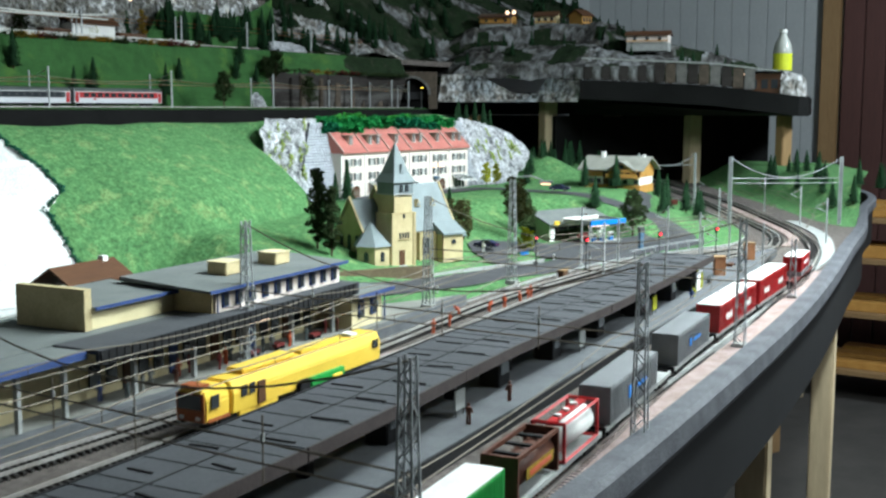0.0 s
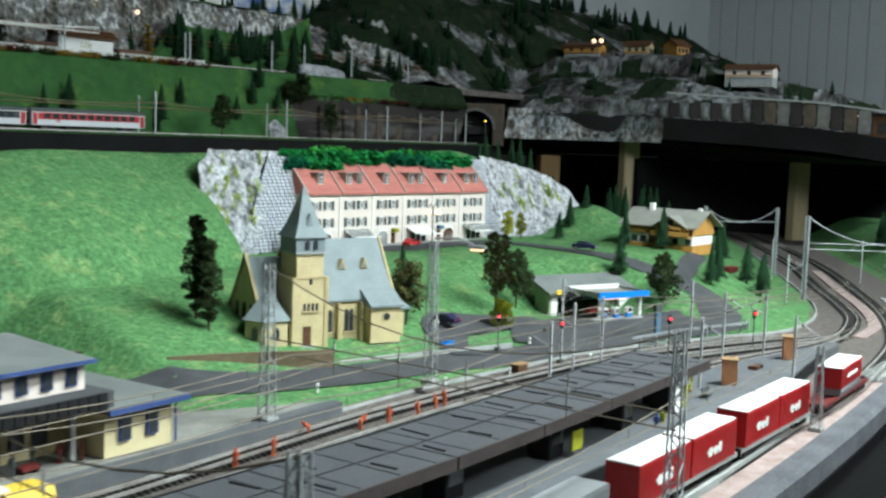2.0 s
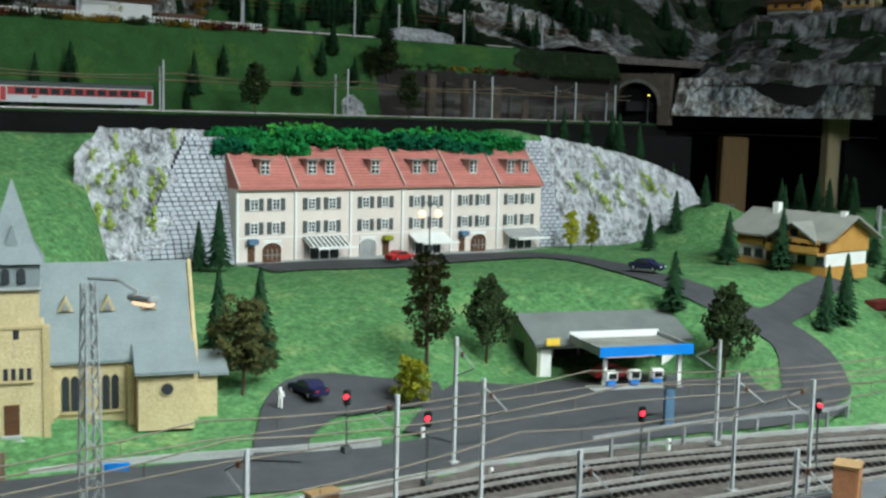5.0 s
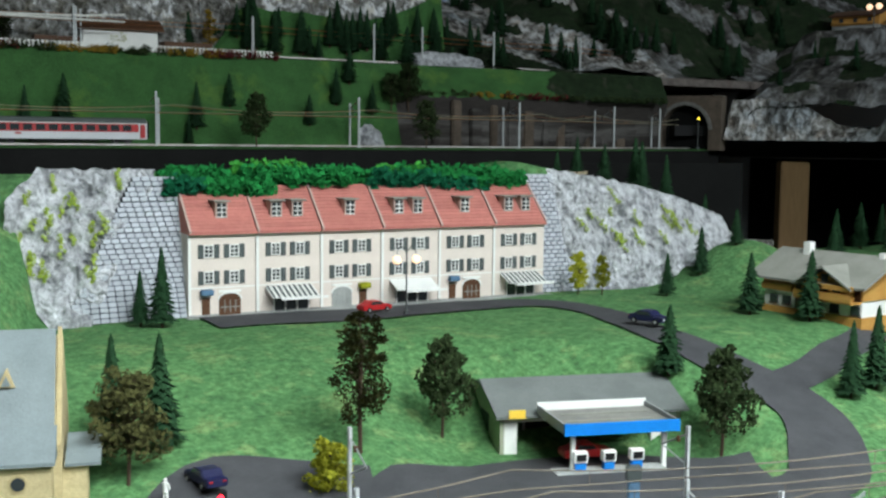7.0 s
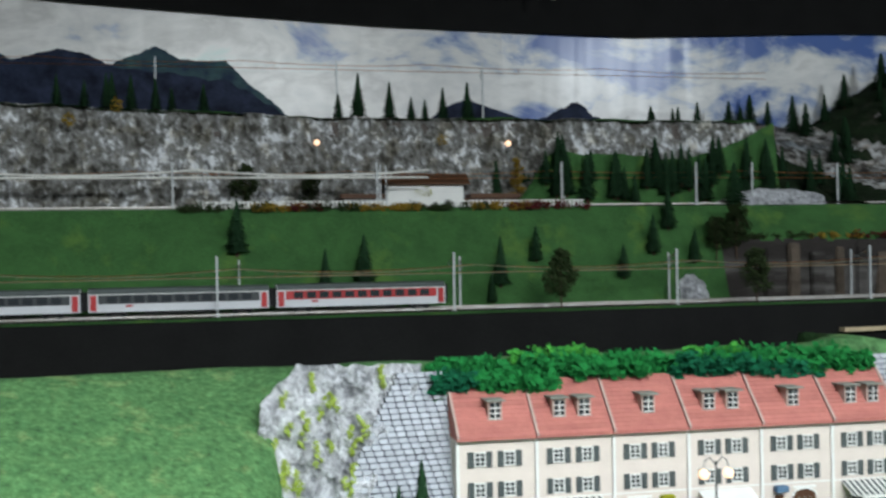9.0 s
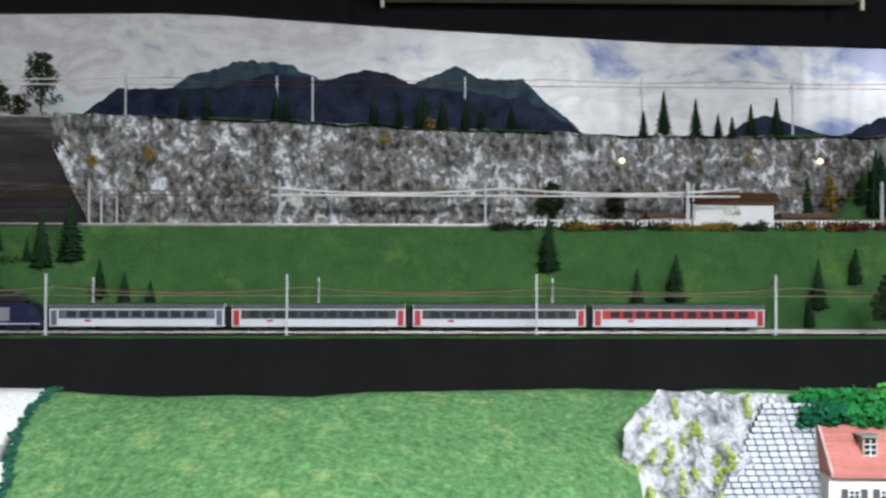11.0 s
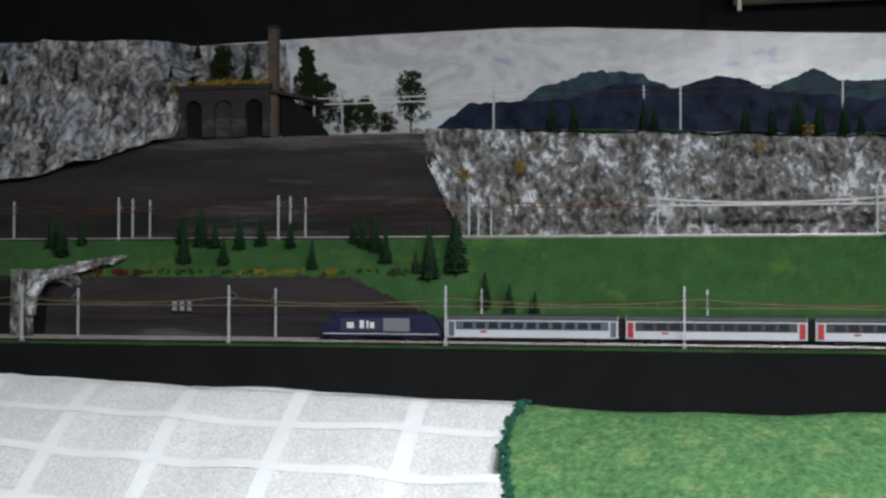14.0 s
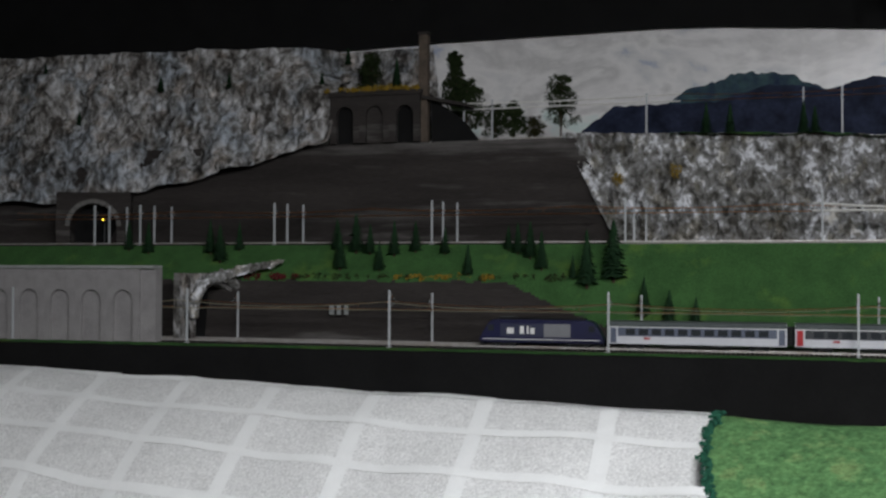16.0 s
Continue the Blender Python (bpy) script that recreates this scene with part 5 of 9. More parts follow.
# dark wood at the foot of the mountainside
rng = random.Random(33)
for i in range(150):
    u = rng.uniform(0.0, 0.95)
    v = rng.uniform(0.02, 0.98)
    p = hill(u, v)
    place((fir_a, fir_b, fir_c)[i % 3], p[0], p[1], z=p[2] - 0.004, s=rng.uniform(0.6, 1.05), rng=rng)
for i in range(26):
    x = 2.36 + 0.5 * rng.random()
    place((fir_a, fir_b)[i % 2], x, 2.425 + 0.04 * rng.random(), z=1.473, s=rng.uniform(0.7, 1.15), rng=rng)
for i in range(26):
    u, v = rng.uniform(0.0, 0.9), rng.uniform(0.1, 0.95)
    p = terrace(u, v)
    place((fir_a, fir_b)[i % 2], p[0], p[1], z=p[2] - 0.004, s=rng.uniform(0.4, 0.75), rng=rng)
for x, z in ((-0.05, 1.86), (-0.12, 1.75), (0.05, 1.80), (0.12, 1.86), (0.2, 1.88), (0.27, 1.76), (-0.2, 1.72), (-0.26, 1.79), (-0.3, 1.7), (0.34, 1.85), (0.0, 1.70), (-0.35, 1.9), (0.4, 1.9)):
    place(fir_a, x, 2.50, z=z - 0.04, s=0.42)


def hedge(name, pts, n, rad, size, material, label, seed, z_fn, category="hedge"):
    """A low ragged row of leaves along points."""
    rng = random.Random(seed)
    path = smooth_path(pts, 0.02)
    total = length2(path)
    t = thing(name, pose(path[0].x, path[0].y, z_fn(path[0].x, path[0].y)), label, category)
    base = t.matrix_basis.translation.copy()
    count = max(1, n // 22)
    for k in range(count):
        bm = bmesh.new()
        for i in range(n // count):
            p, h = along(path, total * (k + rng.uniform(-0.15, 1.15)) / count)
            r = rad * rng.uniform(0.5, 1.2)
            leafy(bm, Vector((p.x, p.y + rng.uniform(-rad, rad) * 0.5, z_fn(p.x, p.y) + r * 0.6)) - base, r, 26, size, rng, 0.8)
        part("leaf_clump", bm, material, t)
    return t


hedge("ivy_hedge", [(2.018, 1.452), (2.2, 1.452), (2.50, 1.444)], 215, 0.017, 0.0052, M_leaf_br, "bright green ragged foliage behind the red roofs", 3, lambda x, y: 1.247 + 0.013 * noise.noise((x * 26, 0, 0)))
hedge("ivy_hedge", [(2.12, 1.463), (2.2, 1.463)], 26, 0.012, 0.004, M_leaf_br2, "lime green foliage tuft behind the red roofs", 5, lambda x, y: 1.262)
hedge("ivy_hedge", [(2.33, 1.462), (2.38, 1.462)], 14, 0.011, 0.004, M_leaf_br2, "lime green foliage tuft behind the red roofs", 6, lambda x, y: 1.260)
for k, (xa, xb, zz, cnt) in enumerate(((2.016, 2.045, 1.240, 30), (2.06, 2.14, 1.236, 70), (2.18, 2.245, 1.248, 40), (2.29, 2.37, 1.246, 48), (2.39, 2.46, 1.237, 66), (2.46, 2.52, 1.243, 44))):
    hedge("ivy_hedge", [(xa, 1.429), (xb, 1.427)], cnt, 0.0135, 0.0048, M_leaf_teal if k in (0, 3, 4) else M_leaf_br, "bright green foliage hanging over the roof ridge", 60 + k, lambda x, y, zz=zz: zz + 0.011 * noise.noise((x * 45, 0, 2)))
hedge("ivy_hedge", [(2.012, 1.44), (2.018, 1.45)], 14, 0.012, 0.004, M_leaf_br, "bright green foliage spilling beside the end house", 7, lambda x, y: 1.225)
for a, b, mt, sd, lb in ((1.76, 1.90, M_leaf_dk, 1, "dark green"), (1.88, 1.96, M_leaf_or, 2, "ochre"), (1.94, 1.99, M_leaf_rd, 3, "dark red"), (1.98, 2.06, M_leaf_dk, 4, "dark green"), (2.05, 2.17, M_leaf_or, 5, "ochre"),
                         (2.17, 2.30, M_leaf_dk, 6, "dark green"), (2.29, 2.38, M_leaf_or, 7, "ochre"), (2.37, 2.50, M_leaf_rd, 8, "dark red"),
                         (0.30, 0.42, M_leaf_rd, 9, "dark red"), (0.42, 0.62, M_leaf_dk, 10, "dark green"), (0.62, 0.78, M_leaf_or, 11, "ochre"), (0.78, 0.95, M_leaf_dk, 12, "dark green"),
                         (2.80, 2.95, M_leaf_dk, 13, "dark green"), (2.95, 3.05, M_leaf_or, 14, "ochre"), (3.05, 3.2, M_leaf_rd, 15, "dark red"), (3.2, 3.5, M_leaf_dk, 16, "dark green")):
    low = b <= 0.96 or a >= 2.79
    hedge("flower_hedge", [(a, 2.243 if low else 2.300), (b, 2.243 if low else 2.300)], int((b - a) * (170 if low else 230)), 0.009 if low else 0.0115, 0.0028, mt, lb + " low hedge along the bank", sd + 40,
          lambda x, y, low=low: 1.404 if low else 1.468)

rng = random.Random(91)
fr = bmesh.new()
for i in range(700):
    y = rng.uniform(1.16, 1.56)
    x = plaster_x(y) + rng.uniform(-0.002, 0.006)
    leafy(fr, (x, y, height(x, y) + 0.003), 0.003, 5, 0.0022, rng, 0.6)
tagged(part("grass_fringe", fr, M_fringe), "dark teal fringe of flock along the plaster edge", "grass fringe", kind="stuff")

# ---- rock faces and brick retaining walls beside the houses ----
def rock_left(u, v):
    lo, hi = 1.075, 1.268
    z = lo + (hi - lo) * v
    left = interp([(0, 1.872), (0.2, 1.845), (0.5, 1.820), (0.8, 1.826), (1, 1.866)], v)
    right = interp([(0, 1.90), (0.25, 1.925), (0.6, 1.96), (0.9, 1.995), (1, 2.0)], v)
    x = left + (right - left) * u
    y = 1.378 + 0.055 * v + 0.03 * (1 - u) * v + craggy(x * 1.6, z * 1.6, 0.009, 16) + 0.012 * abs(noise.noise((x * 40, z * 40, 3))) + 0.006 * abs(noise.noise((x * 110, z * 110, 5)))
    return (x + 0.004 * noise.noise((z * 70, u, 1)), y, z + 0.004 * noise.noise((x * 80, v, 8)))


grid_sheet("rock_face_village", span(0, 1, 84), span(0, 1, 90), rock_left, M_rock, None, "silver-grey painted plaster rock with moss tufts", "rock face", smooth=False)


def rock_right(u, v):
    x = 2.575 + 0.365 * u
    hi = interp([(2.57, 1.268), (2.66, 1.255), (2.75, 1.238), (2.84, 1.215), (2.92, 1.192), (2.94, 1.16)], x)
    lo = interp([(2.57, 1.086), (2.66, 1.080), (2.72, 1.085), (2.80, 1.12), (2.94, 1.13)], x)
    z = lo + (hi - lo) * v
    y = interp([(2.57, 1.385), (2.7, 1.368), (2.8, 1.362), (2.94, 1.385)], x) + 0.05 * v + craggy(x * 1.6, z * 1.6, 0.008, 16) + 0.010 * abs(noise.noise((x * 40, z * 40, 3))) + 0.006 * abs(noise.noise((x * 110, z * 110, 5)))
    return (x, y, z + 0.003 * noise.noise((x * 80, v, 8)))


grid_sheet("rock_face_chalet", span(0, 1, 110), span(0, 1, 66), rock_right, M_rock, None, "silver-grey painted plaster rock beside the last house", "rock face", smooth=False)


rng = random.Random(64)
for i in range(40):
    left = i < 22
    fn = rock_left if left else rock_right
    p = fn(rng.choice((0.15, 0.30, 0.5, 0.72)) + rng.uniform(-0.07, 0.07) if left else rng.uniform(0.12, 0.7), rng.uniform(0.25, 0.9) if left else rng.uniform(0.35, 0.85))
    bm = bmesh.new()
    for k in range(rng.randint(3, 6)):
        leafy(bm, (rng.uniform(-0.004, 0.004) - (0.0 if left else 0.0032 * k), -0.001, k * 0.0042), rng.uniform(0.002, 0.0042), 18, 0.0019, rng, 1.1)
    tagged(part("moss_tuft", bm, M_moss, at=pose(p[0], p[1] - 0.002, p[2])), "small yellow-green moss tuft on the rock", "moss", "moss tufts")


def brick_wall(name, at, w_fn, h, bw, bh, label):
    """Courses of pale bricks on a dark backing; w_fn(z) gives the extent in x of each course."""
    t = thing(name, at, label, "brick wall", kind="structure")
    n = int(h / bh)
    back = bmesh.new()
    made = None
    for r in range(n):
        z = r * bh
        x0, x1 = w_fn(z / h)
        box(back, x0, 0.002, z, x1, 0.012, z + bh)
        k = 0
        x = x0 - (bw / 2 if r % 2 else 0)
        while x < x1 - 0.001:
            a, b = max(x, x0), min(x + bw - 0.0011, x1)
            if b - a > bw * 0.7:
                m = pose((a + b) / 2, 0.0008 * ((r * 7 + k * 3) % 3 - 1), z)
                if made is None:
                    made = part("brick", cbox(0, 0.002, 0.0005, bw - 0.0012, 0.005, bh - 0.0011, 0.0006), M_brick_w, t, at=m)
                else:
                    share(made, m, t)
            elif b - a > 0.002:
                part("brick", cbox((a + b) / 2, 0.002, z + 0.0005, b - a, 0.005, bh - 0.0011), M_brick_w, t)
            x += bw
            k += 1
    part("backing", back, M_mortar_d, t)
    return t


brick_wall("brick_wall_left", pose(1.868, 1.385, 1.085, -14, 0, 2), lambda f: (interp([(0, 0.0), (0.25, 0.036), (0.6, 0.066), (0.9, 0.098), (1, 0.108)], f), 0.158), 0.183, 0.0105, 0.0062, "pale block retaining wall with dark joints beside the houses")
brick_wall("brick_wall_right", pose(2.532, 1.392, 1.085, -14, 0, -8), lambda f: (0.0, interp([(0, 0.085), (0.3, 0.055), (1, 0.042)], f)), 0.183, 0.0105, 0.0062, "pale block retaining wall with dark joints beside the last house")

# ---- terraced town houses ----
def small_window(t, x, z, w=0.0125, h=0.0155, shutters=True):
    win = part("window", boxes((x - w / 2, -0.0006, z, x + w / 2, 0.001, z + h)), M_glass_dark, t)
    fr = bmesh.new()
    e = 0.0014
    box(fr, x - w / 2, -0.0016, z, x - w / 2 + e, -0.0006, z + h)
    box(fr, x + w / 2 - e, -0.0016, z, x + w / 2, -0.0006, z + h)
    box(fr, x - w / 2 + e, -0.0016, z, x + w / 2 - e, -0.0006, z + e)
    box(fr, x - w / 2 + e, -0.0016, z + h - e, x + w / 2 - e, -0.0006, z + h)
    box(fr, x - e / 3, -0.0015, z + e, x + e / 3, -0.0006, z + h - e)
    for k in (1, 2):
        box(fr, x - w / 2 + e, -0.0014, z + h * k / 3 - e / 3, x + w / 2 - e, -0.0006, z + h * k / 3 + e / 3)
    part("frame", fr, M_white, win)
    if shutters:
        for s in (-1, 1):
            part("shutter", cbox(x + s * (w / 2 + 0.0036), -0.0012, z - 0.0005, 0.0062, 0.0022, h + 0.001, 0.0003), M_shutter, win)
    return win


def arch_door(t, x, w, h, material):
    n = 8
    prof = [(x - w / 2, 0), (x + w / 2, 0), *[(x + w / 2 * math.cos(math.pi * k / n), h - w * 0.28 + w * 0.28 * math.sin(math.pi * k / n)) for k in range(n + 1)]]
    d = part("arched_door", prism(prof, 0.0022), material, t, at=Matrix.Translation((0, -0.0016, 0.002)))
    bars = bmesh.new()
    for k in range(1, 4):
        box(bars, x - w / 2 + w * k / 4 - 0.0004, -0.0012, 0.004, x - w / 2 + w * k / 4 + 0.0004, -0.0004, h * 0.7)
    box(bars, x - w * 0.46, -0.0013, h * 0.36, x + w * 0.46, -0.0005, h * 0.40)
    part("mullion_grid", bars, M_kerb, d)
    ring = [(x + (w / 2 + 0.002) * math.cos(math.pi * k / n), h - w * 0.28 + (w * 0.28 + 0.002) * math.sin(math.pi * k / n)) for k in range(n + 1)]
    inner = [(x + w / 2 * math.cos(math.pi * k / n), h - w * 0.28 + w * 0.28 * math.sin(math.pi * k / n)) for k in range(n + 1)]
    part("surround", prism(ring + inner[::-1], 0.0015), M_white, t, at=Matrix.Translation((0, -0.0024, 0.002)))


HW, HE = 0.0855, 0.102


def town_house(i, at):
    t = thing("town_house", at, ["cream terraced house with arched door and red tiled roof", "cream terraced house with striped awning and red tiled roof"][i % 2], "house", "terraced houses")
    wall = part("wall", boxes((0.0005, 0.0, 0.0, HW - 0.0005, 0.05, HE)), M_wall_cream, t)
    part("plinth", boxes((0.0008, -0.0014, 0.0, HW - 0.0008, -0.0002, 0.004)), M_kerb, t)
    part("quoin", boxes((0.0006, -0.0009, 0.0042, 0.004, -0.0001, HE - 0.003)), M_white, t)
    part("cornice", boxes((0.0006, -0.003, HE - 0.0035, HW - 0.0006, -0.0002, HE - 0.0005)), M_white, t)
    # roof: backing slope and rows of tiles
    rise, run, y0 = 0.055, 0.052, -0.007
    n = 13
    roof = part("roof", prism([(y0, HE - 0.001), (y0, HE + 0.0015), (y0 + run, HE + rise), (y0 + run + 0.02, HE + rise - 0.02), (y0 + run + 0.02, HE)], HW - 0.001, "x"), M_tile_red, t, at=Matrix.Translation((0.0005, 0, 0)))
    for r in range(n):
        f0, f1 = r / n, (r + 1) / n
        ya, yb, za, zb = y0 + run * f0, y0 + run * f1, HE + 0.0016 + (rise - 0.0014) * f0, HE + 0.0016 + (rise - 0.0014) * f1
        part("tile_course", prism([(ya - 0.0003, za), (ya - 0.0003, za + 0.0014), (yb, zb + 0.0006), (yb, zb)], HW - 0.0075, "x"), M_tile_red, roof, at=Matrix.Translation((0.0035, 0, 0)))
    part("verge", prism([(y0 - 0.0006, HE + 0.001), (y0 - 0.0006, HE + 0.0044), (y0 + run, HE + rise + 0.0028), (y0 + run, HE + rise - 0.0005)], 0.0026, "x"), M_red_ridge, t, at=Matrix.Translation((0.0006, 0, 0)))
    if i == 5:
        part("verge", prism([(y0 - 0.0006, HE + 0.001), (y0 - 0.0006, HE + 0.0044), (y0 + run, HE + rise + 0.0028), (y0 + run, HE + rise - 0.0005)], 0.0026, "x"), M_red_ridge, t, at=Matrix.Translation((HW - 0.003, 0, 0)))
    for x in ((0.045,) if i % 2 == 0 else (0.030, 0.058)):
        d = part("dormer", boxes((x - 0.0075, 0.0075, HE + 0.0165, x + 0.0075, 0.040, HE + 0.0375)), M_red_ridge, t)
        part("pane", boxes((x - 0.0055, 0.0068, HE + 0.0185, x + 0.0055, 0.0073, HE + 0.0360)), M_glass_dark, d)
        fr = bmesh.new()
        box(fr, x - 0.0005, 0.0060, HE + 0.0185, x + 0.0005, 0.0066, HE + 0.0360)
        for k in range(3):
            box(fr, x - 0.0055, 0.0060, HE + 0.0190 + 0.0056 * k, x + 0.0055, 0.0066, HE + 0.0200 + 0.0056 * k)
        part("glazing_cross", fr, M_white, d)
        part("dormer_roof", prism([(x - 0.0105, HE + 0.0376), (x + 0.0105, HE + 0.0376), (x + 0.0105, HE + 0.0394), (x - 0.0105, HE + 0.0394)], 0.038), M_felt, d, at=Matrix.Translation((0, 0.003, 0)))
    for fl in (0.041, 0.073):
        for x in ((0.026, 0.058)):
            small_window(t, x, fl)
    part("band_course", boxes((0.0042, -0.0008, 0.0355, HW - 0.0008, -0.0001, 0.037)), M_white, t)
    if i % 2 == 0:
        ax, dx = (0.052, 0.022) if i != 2 else (0.030, 0.060)
        arch_door(t, ax, 0.027, 0.027, M_wood if i != 2 else M_kerb)
        part("door", boxes((dx - 0.005, -0.0012, 0.002, dx + 0.005, 0.0, 0.024)), M_wood, t)
        part("shop_sign", cbox(dx, -0.006, 0.028 if i != 2 else 0.026, 0.015, 0.009, 0.007, 0.001), M_sign_blue if i != 2 else M_leaf_yl, t)
        part("lintel_board", boxes((ax - 0.014, -0.0018, 0.0300, ax + 0.014, -0.0004, 0.0328)), M_white, t)
    else:
        part("shop_window", boxes((0.022, -0.0008, 0.003, 0.070, 0.0, 0.024)), M_glass_dark, t)
        for k in range(4):
            part("shop_post", boxes((0.022 + 0.0155 * k, -0.0018, 0.003, 0.0238 + 0.0155 * k, -0.001, 0.024)), M_white, t)
        aw = part("awning", prism([(-0.026, 0.0225), (-0.026, 0.0232), (-0.001, 0.0345), (-0.001, 0.0335)], 0.062, "x"), M_white, t, "dark striped white awning", at=Matrix.Translation((0.012, 0, 0)))
        if i != 3:
            for k in range(9):
                part("stripe", prism([(-0.0262, 0.0234), (-0.0262, 0.0238), (-0.0012, 0.0351), (-0.0012, 0.0347)], 0.0032, "x"), M_shutter, aw, at=Matrix.Translation((0.0012 + 0.0069 * k, 0, 0)))
        part("valance", boxes((0.012, -0.0268, 0.0195, 0.074, -0.0262, 0.0226)), M_white, aw)
    return t


ROW = pose(2.022, 1.389, 1.0895, 0, 0, -1.0)
for i in range(6):
    town_house(i, ROW @ pose(HW * i, 0, 0))
tagged(part("terrace_pavement", boxes((-0.004, -0.016, -0.004, 0.52, -0.0016, 0.0025)), M_kerb, at=ROW), "pale pavement in front of the houses", "pavement", kind="structure")

# ---- church ----
def gable_window(t, x, y, z, w, h, rz=0.0, trefoil=False, parent_name="lancet_window"):
    n = 6
    prof = [(-w / 2, 0), (w / 2, 0), *[(w / 2 * math.cos(math.pi * k / n), h - w / 2 + w * 0.7 * math.sin(math.pi * k / n)) for k in range(n + 1)]]
    return part(parent_name, prism(prof, 0.002), M_glass_dark, t, at=pose(x, y, z, 0, 0, rz) @ Matrix.Translation((0, -0.0014, 0)))


def gable_roof(x0, x1, y0, y1, ze, zr, over=0.004, thick=0.0025):
    """Two slopes, ridge along x."""
    ym = (y0 + y1) / 2
    k = (zr - ze) / (ym - y0)
    prof = [(y0 - over, ze - over * k), (ym, zr), (y1 + over, ze - over * k), (y1 + over, ze - over * k + thick), (ym, zr + thick * 1.4), (y0 - over, ze - over * k + thick)]
    bm = prism(prof, x1 - x0, "x")
    bmesh.ops.translate(bm, vec=(x0, 0, 0), verts=bm.verts)
    return bm


ch = thing("church", pose(1.649, 0.938, 1.019, 0, 0, -15) @ Matrix.Diagonal((1, 1, 0.97, 1)), "yellow sandstone village church with grey slate spire", "church")
part("nave_wall", prism([(0.030, 0), (0.124, 0), (0.124, 0.064), (0.077, 0.137), (0.030, 0.064)], 0.148, "x"), M_stone_y, ch, at=Matrix.Translation((-0.02, 0, 0)))
part("nave_roof", gable_roof(-0.02, 0.123, 0.030, 0.124, 0.0645, 0.1385), M_slate, ch)
part("gable_coping", prism([(0.026, 0.054), (0.077, 0.1385), (0.128, 0.054), (0.128, 0.0595), (0.077, 0.1435), (0.026, 0.0595)], 0.003, "x"), M_stone_y2, ch, at=Matrix.Translation((0.1245, 0, 0)))
part("gable_coping", prism([(0.026, 0.054), (0.077, 0.1385), (0.128, 0.054), (0.128, 0.0595), (0.077, 0.1435), (0.026, 0.0595)], 0.004, "x"), M_stone_y2, ch, at=Matrix.Translation((-0.0245, 0, 0)))
for x in (0.018, 0.053, 0.088):
    dm = part("roof_dormer", prism([(-0.0065, 0), (0.0065, 0), (0, 0.014)], 0.03), M_stone_y2, ch, at=Matrix.Translation((x, 0.049, 0.101)))
    part("dormer_louvre", prism([(-0.0034, 0.0015), (0.0034, 0.0015), (0, 0.0095)], 0.0015), M_slate, dm, at=Matrix.Translation((0, -0.0016, 0)))
tw = part("tower", boxes((-0.042, 0, 0.098, -0.003, 0.044, 0.130), (-0.047, -0.0004, 0, 0.0, 0.044, 0.0978)), M_stone_y, ch)
part("tower_cornice", boxes((-0.0478, -0.0015, 0.0965, 0.0012, -0.0005, 0.0988)), M_stone_y2, tw)
part("corner_pier", boxes((-0.0012, -0.0018, 0.0, 0.0045, 0.012, 0.098)), M_stone_y2, tw)
part("belfry", boxes((-0.044, -0.002, 0.1305, -0.002, 0.044, 0.152)), M_slate, ch, "grey slate belfry")
part("belfry_sill", boxes((-0.045, -0.003, 0.1295, -0.001, 0.045, 0.1319)), M_kerb, ch)
for x in (-0.0285, -0.0165):
    gable_window(tw, x, -0.002, 0.135, 0.0065, 0.012, parent_name="belfry_opening")
sp = bmesh.new()
base = [(-0.0475, -0.0055), (0.0015, -0.0055), (0.0015, 0.0475), (-0.0475, 0.0475)]
cx, cy = -0.023, 0.021
ring0 = [sp.verts.new((x, y, 0.1515)) for x, y in base]
ring1 = [sp.verts.new((cx + (x - cx) * 0.66, cy + (y - cy) * 0.66, 0.168)) for x, y in base]
apex = sp.verts.new((cx, cy, 0.222))
for k in range(4):
    sp.faces.new((ring0[k], ring0[(k + 1) % 4], ring1[(k + 1) % 4], ring1[k]))
    sp.faces.new((ring1[k], ring1[(k + 1) % 4], apex))
sp.faces.new(ring0[::-1])
spire = part("spire", sp, M_slate, ch, "grey slate spire")
part("spire_dormer", prism([(-0.005, 0), (0.005, 0), (0, 0.017)], 0.02), M_slate, spire, at=Matrix.Translation((cx, 0.002, 0.166)))
part("tower_door", boxes((-0.0315, -0.0012, 0.006, -0.0195, 0.0, 0.032)), M_wood, tw)
part("door_step", boxes((-0.036, -0.010, 0.0, -0.016, -0.0014, 0.003), (-0.034, -0.006, 0.003, -0.018, -0.0014, 0.006)), M_kerb, ch)
for k in range(4):
    part("tower_slit", boxes((-0.0315 + 0.006 * k, -0.001, 0.053, -0.028 + 0.006 * k, 0.0, 0.063)), M_glass_dark, tw)
part("tower_sill", boxes((-0.034, -0.0025, 0.0505, -0.0075, -0.0002, 0.0525)), M_stone_y2, tw)
part("tower_window", boxes((-0.0235, -0.001, 0.088, -0.0190, 0.0, 0.096)), M_glass_dark, tw)
for x in (0.011, 0.044):
    for d in (0.0, 0.0075):
        gable_window(ch, x + 0.006 + d, 0.030, 0.016, 0.006, 0.030)
    part("window_sill", boxes((x + 0.001, 0.0275, 0.013, x + 0.021, 0.0298, 0.0152)), M_stone_y2, ch)
for x in (0.0015, 0.0335, 0.0675):
    part("buttress", boxes((x, 0.022, 0, x + 0.0055, 0.0298, 0.056)), M_stone_y2, ch)
tr = part("chapel", boxes((0.075, 0.006, 0, 0.122, 0.0295, 0.052)), M_stone_y, ch)
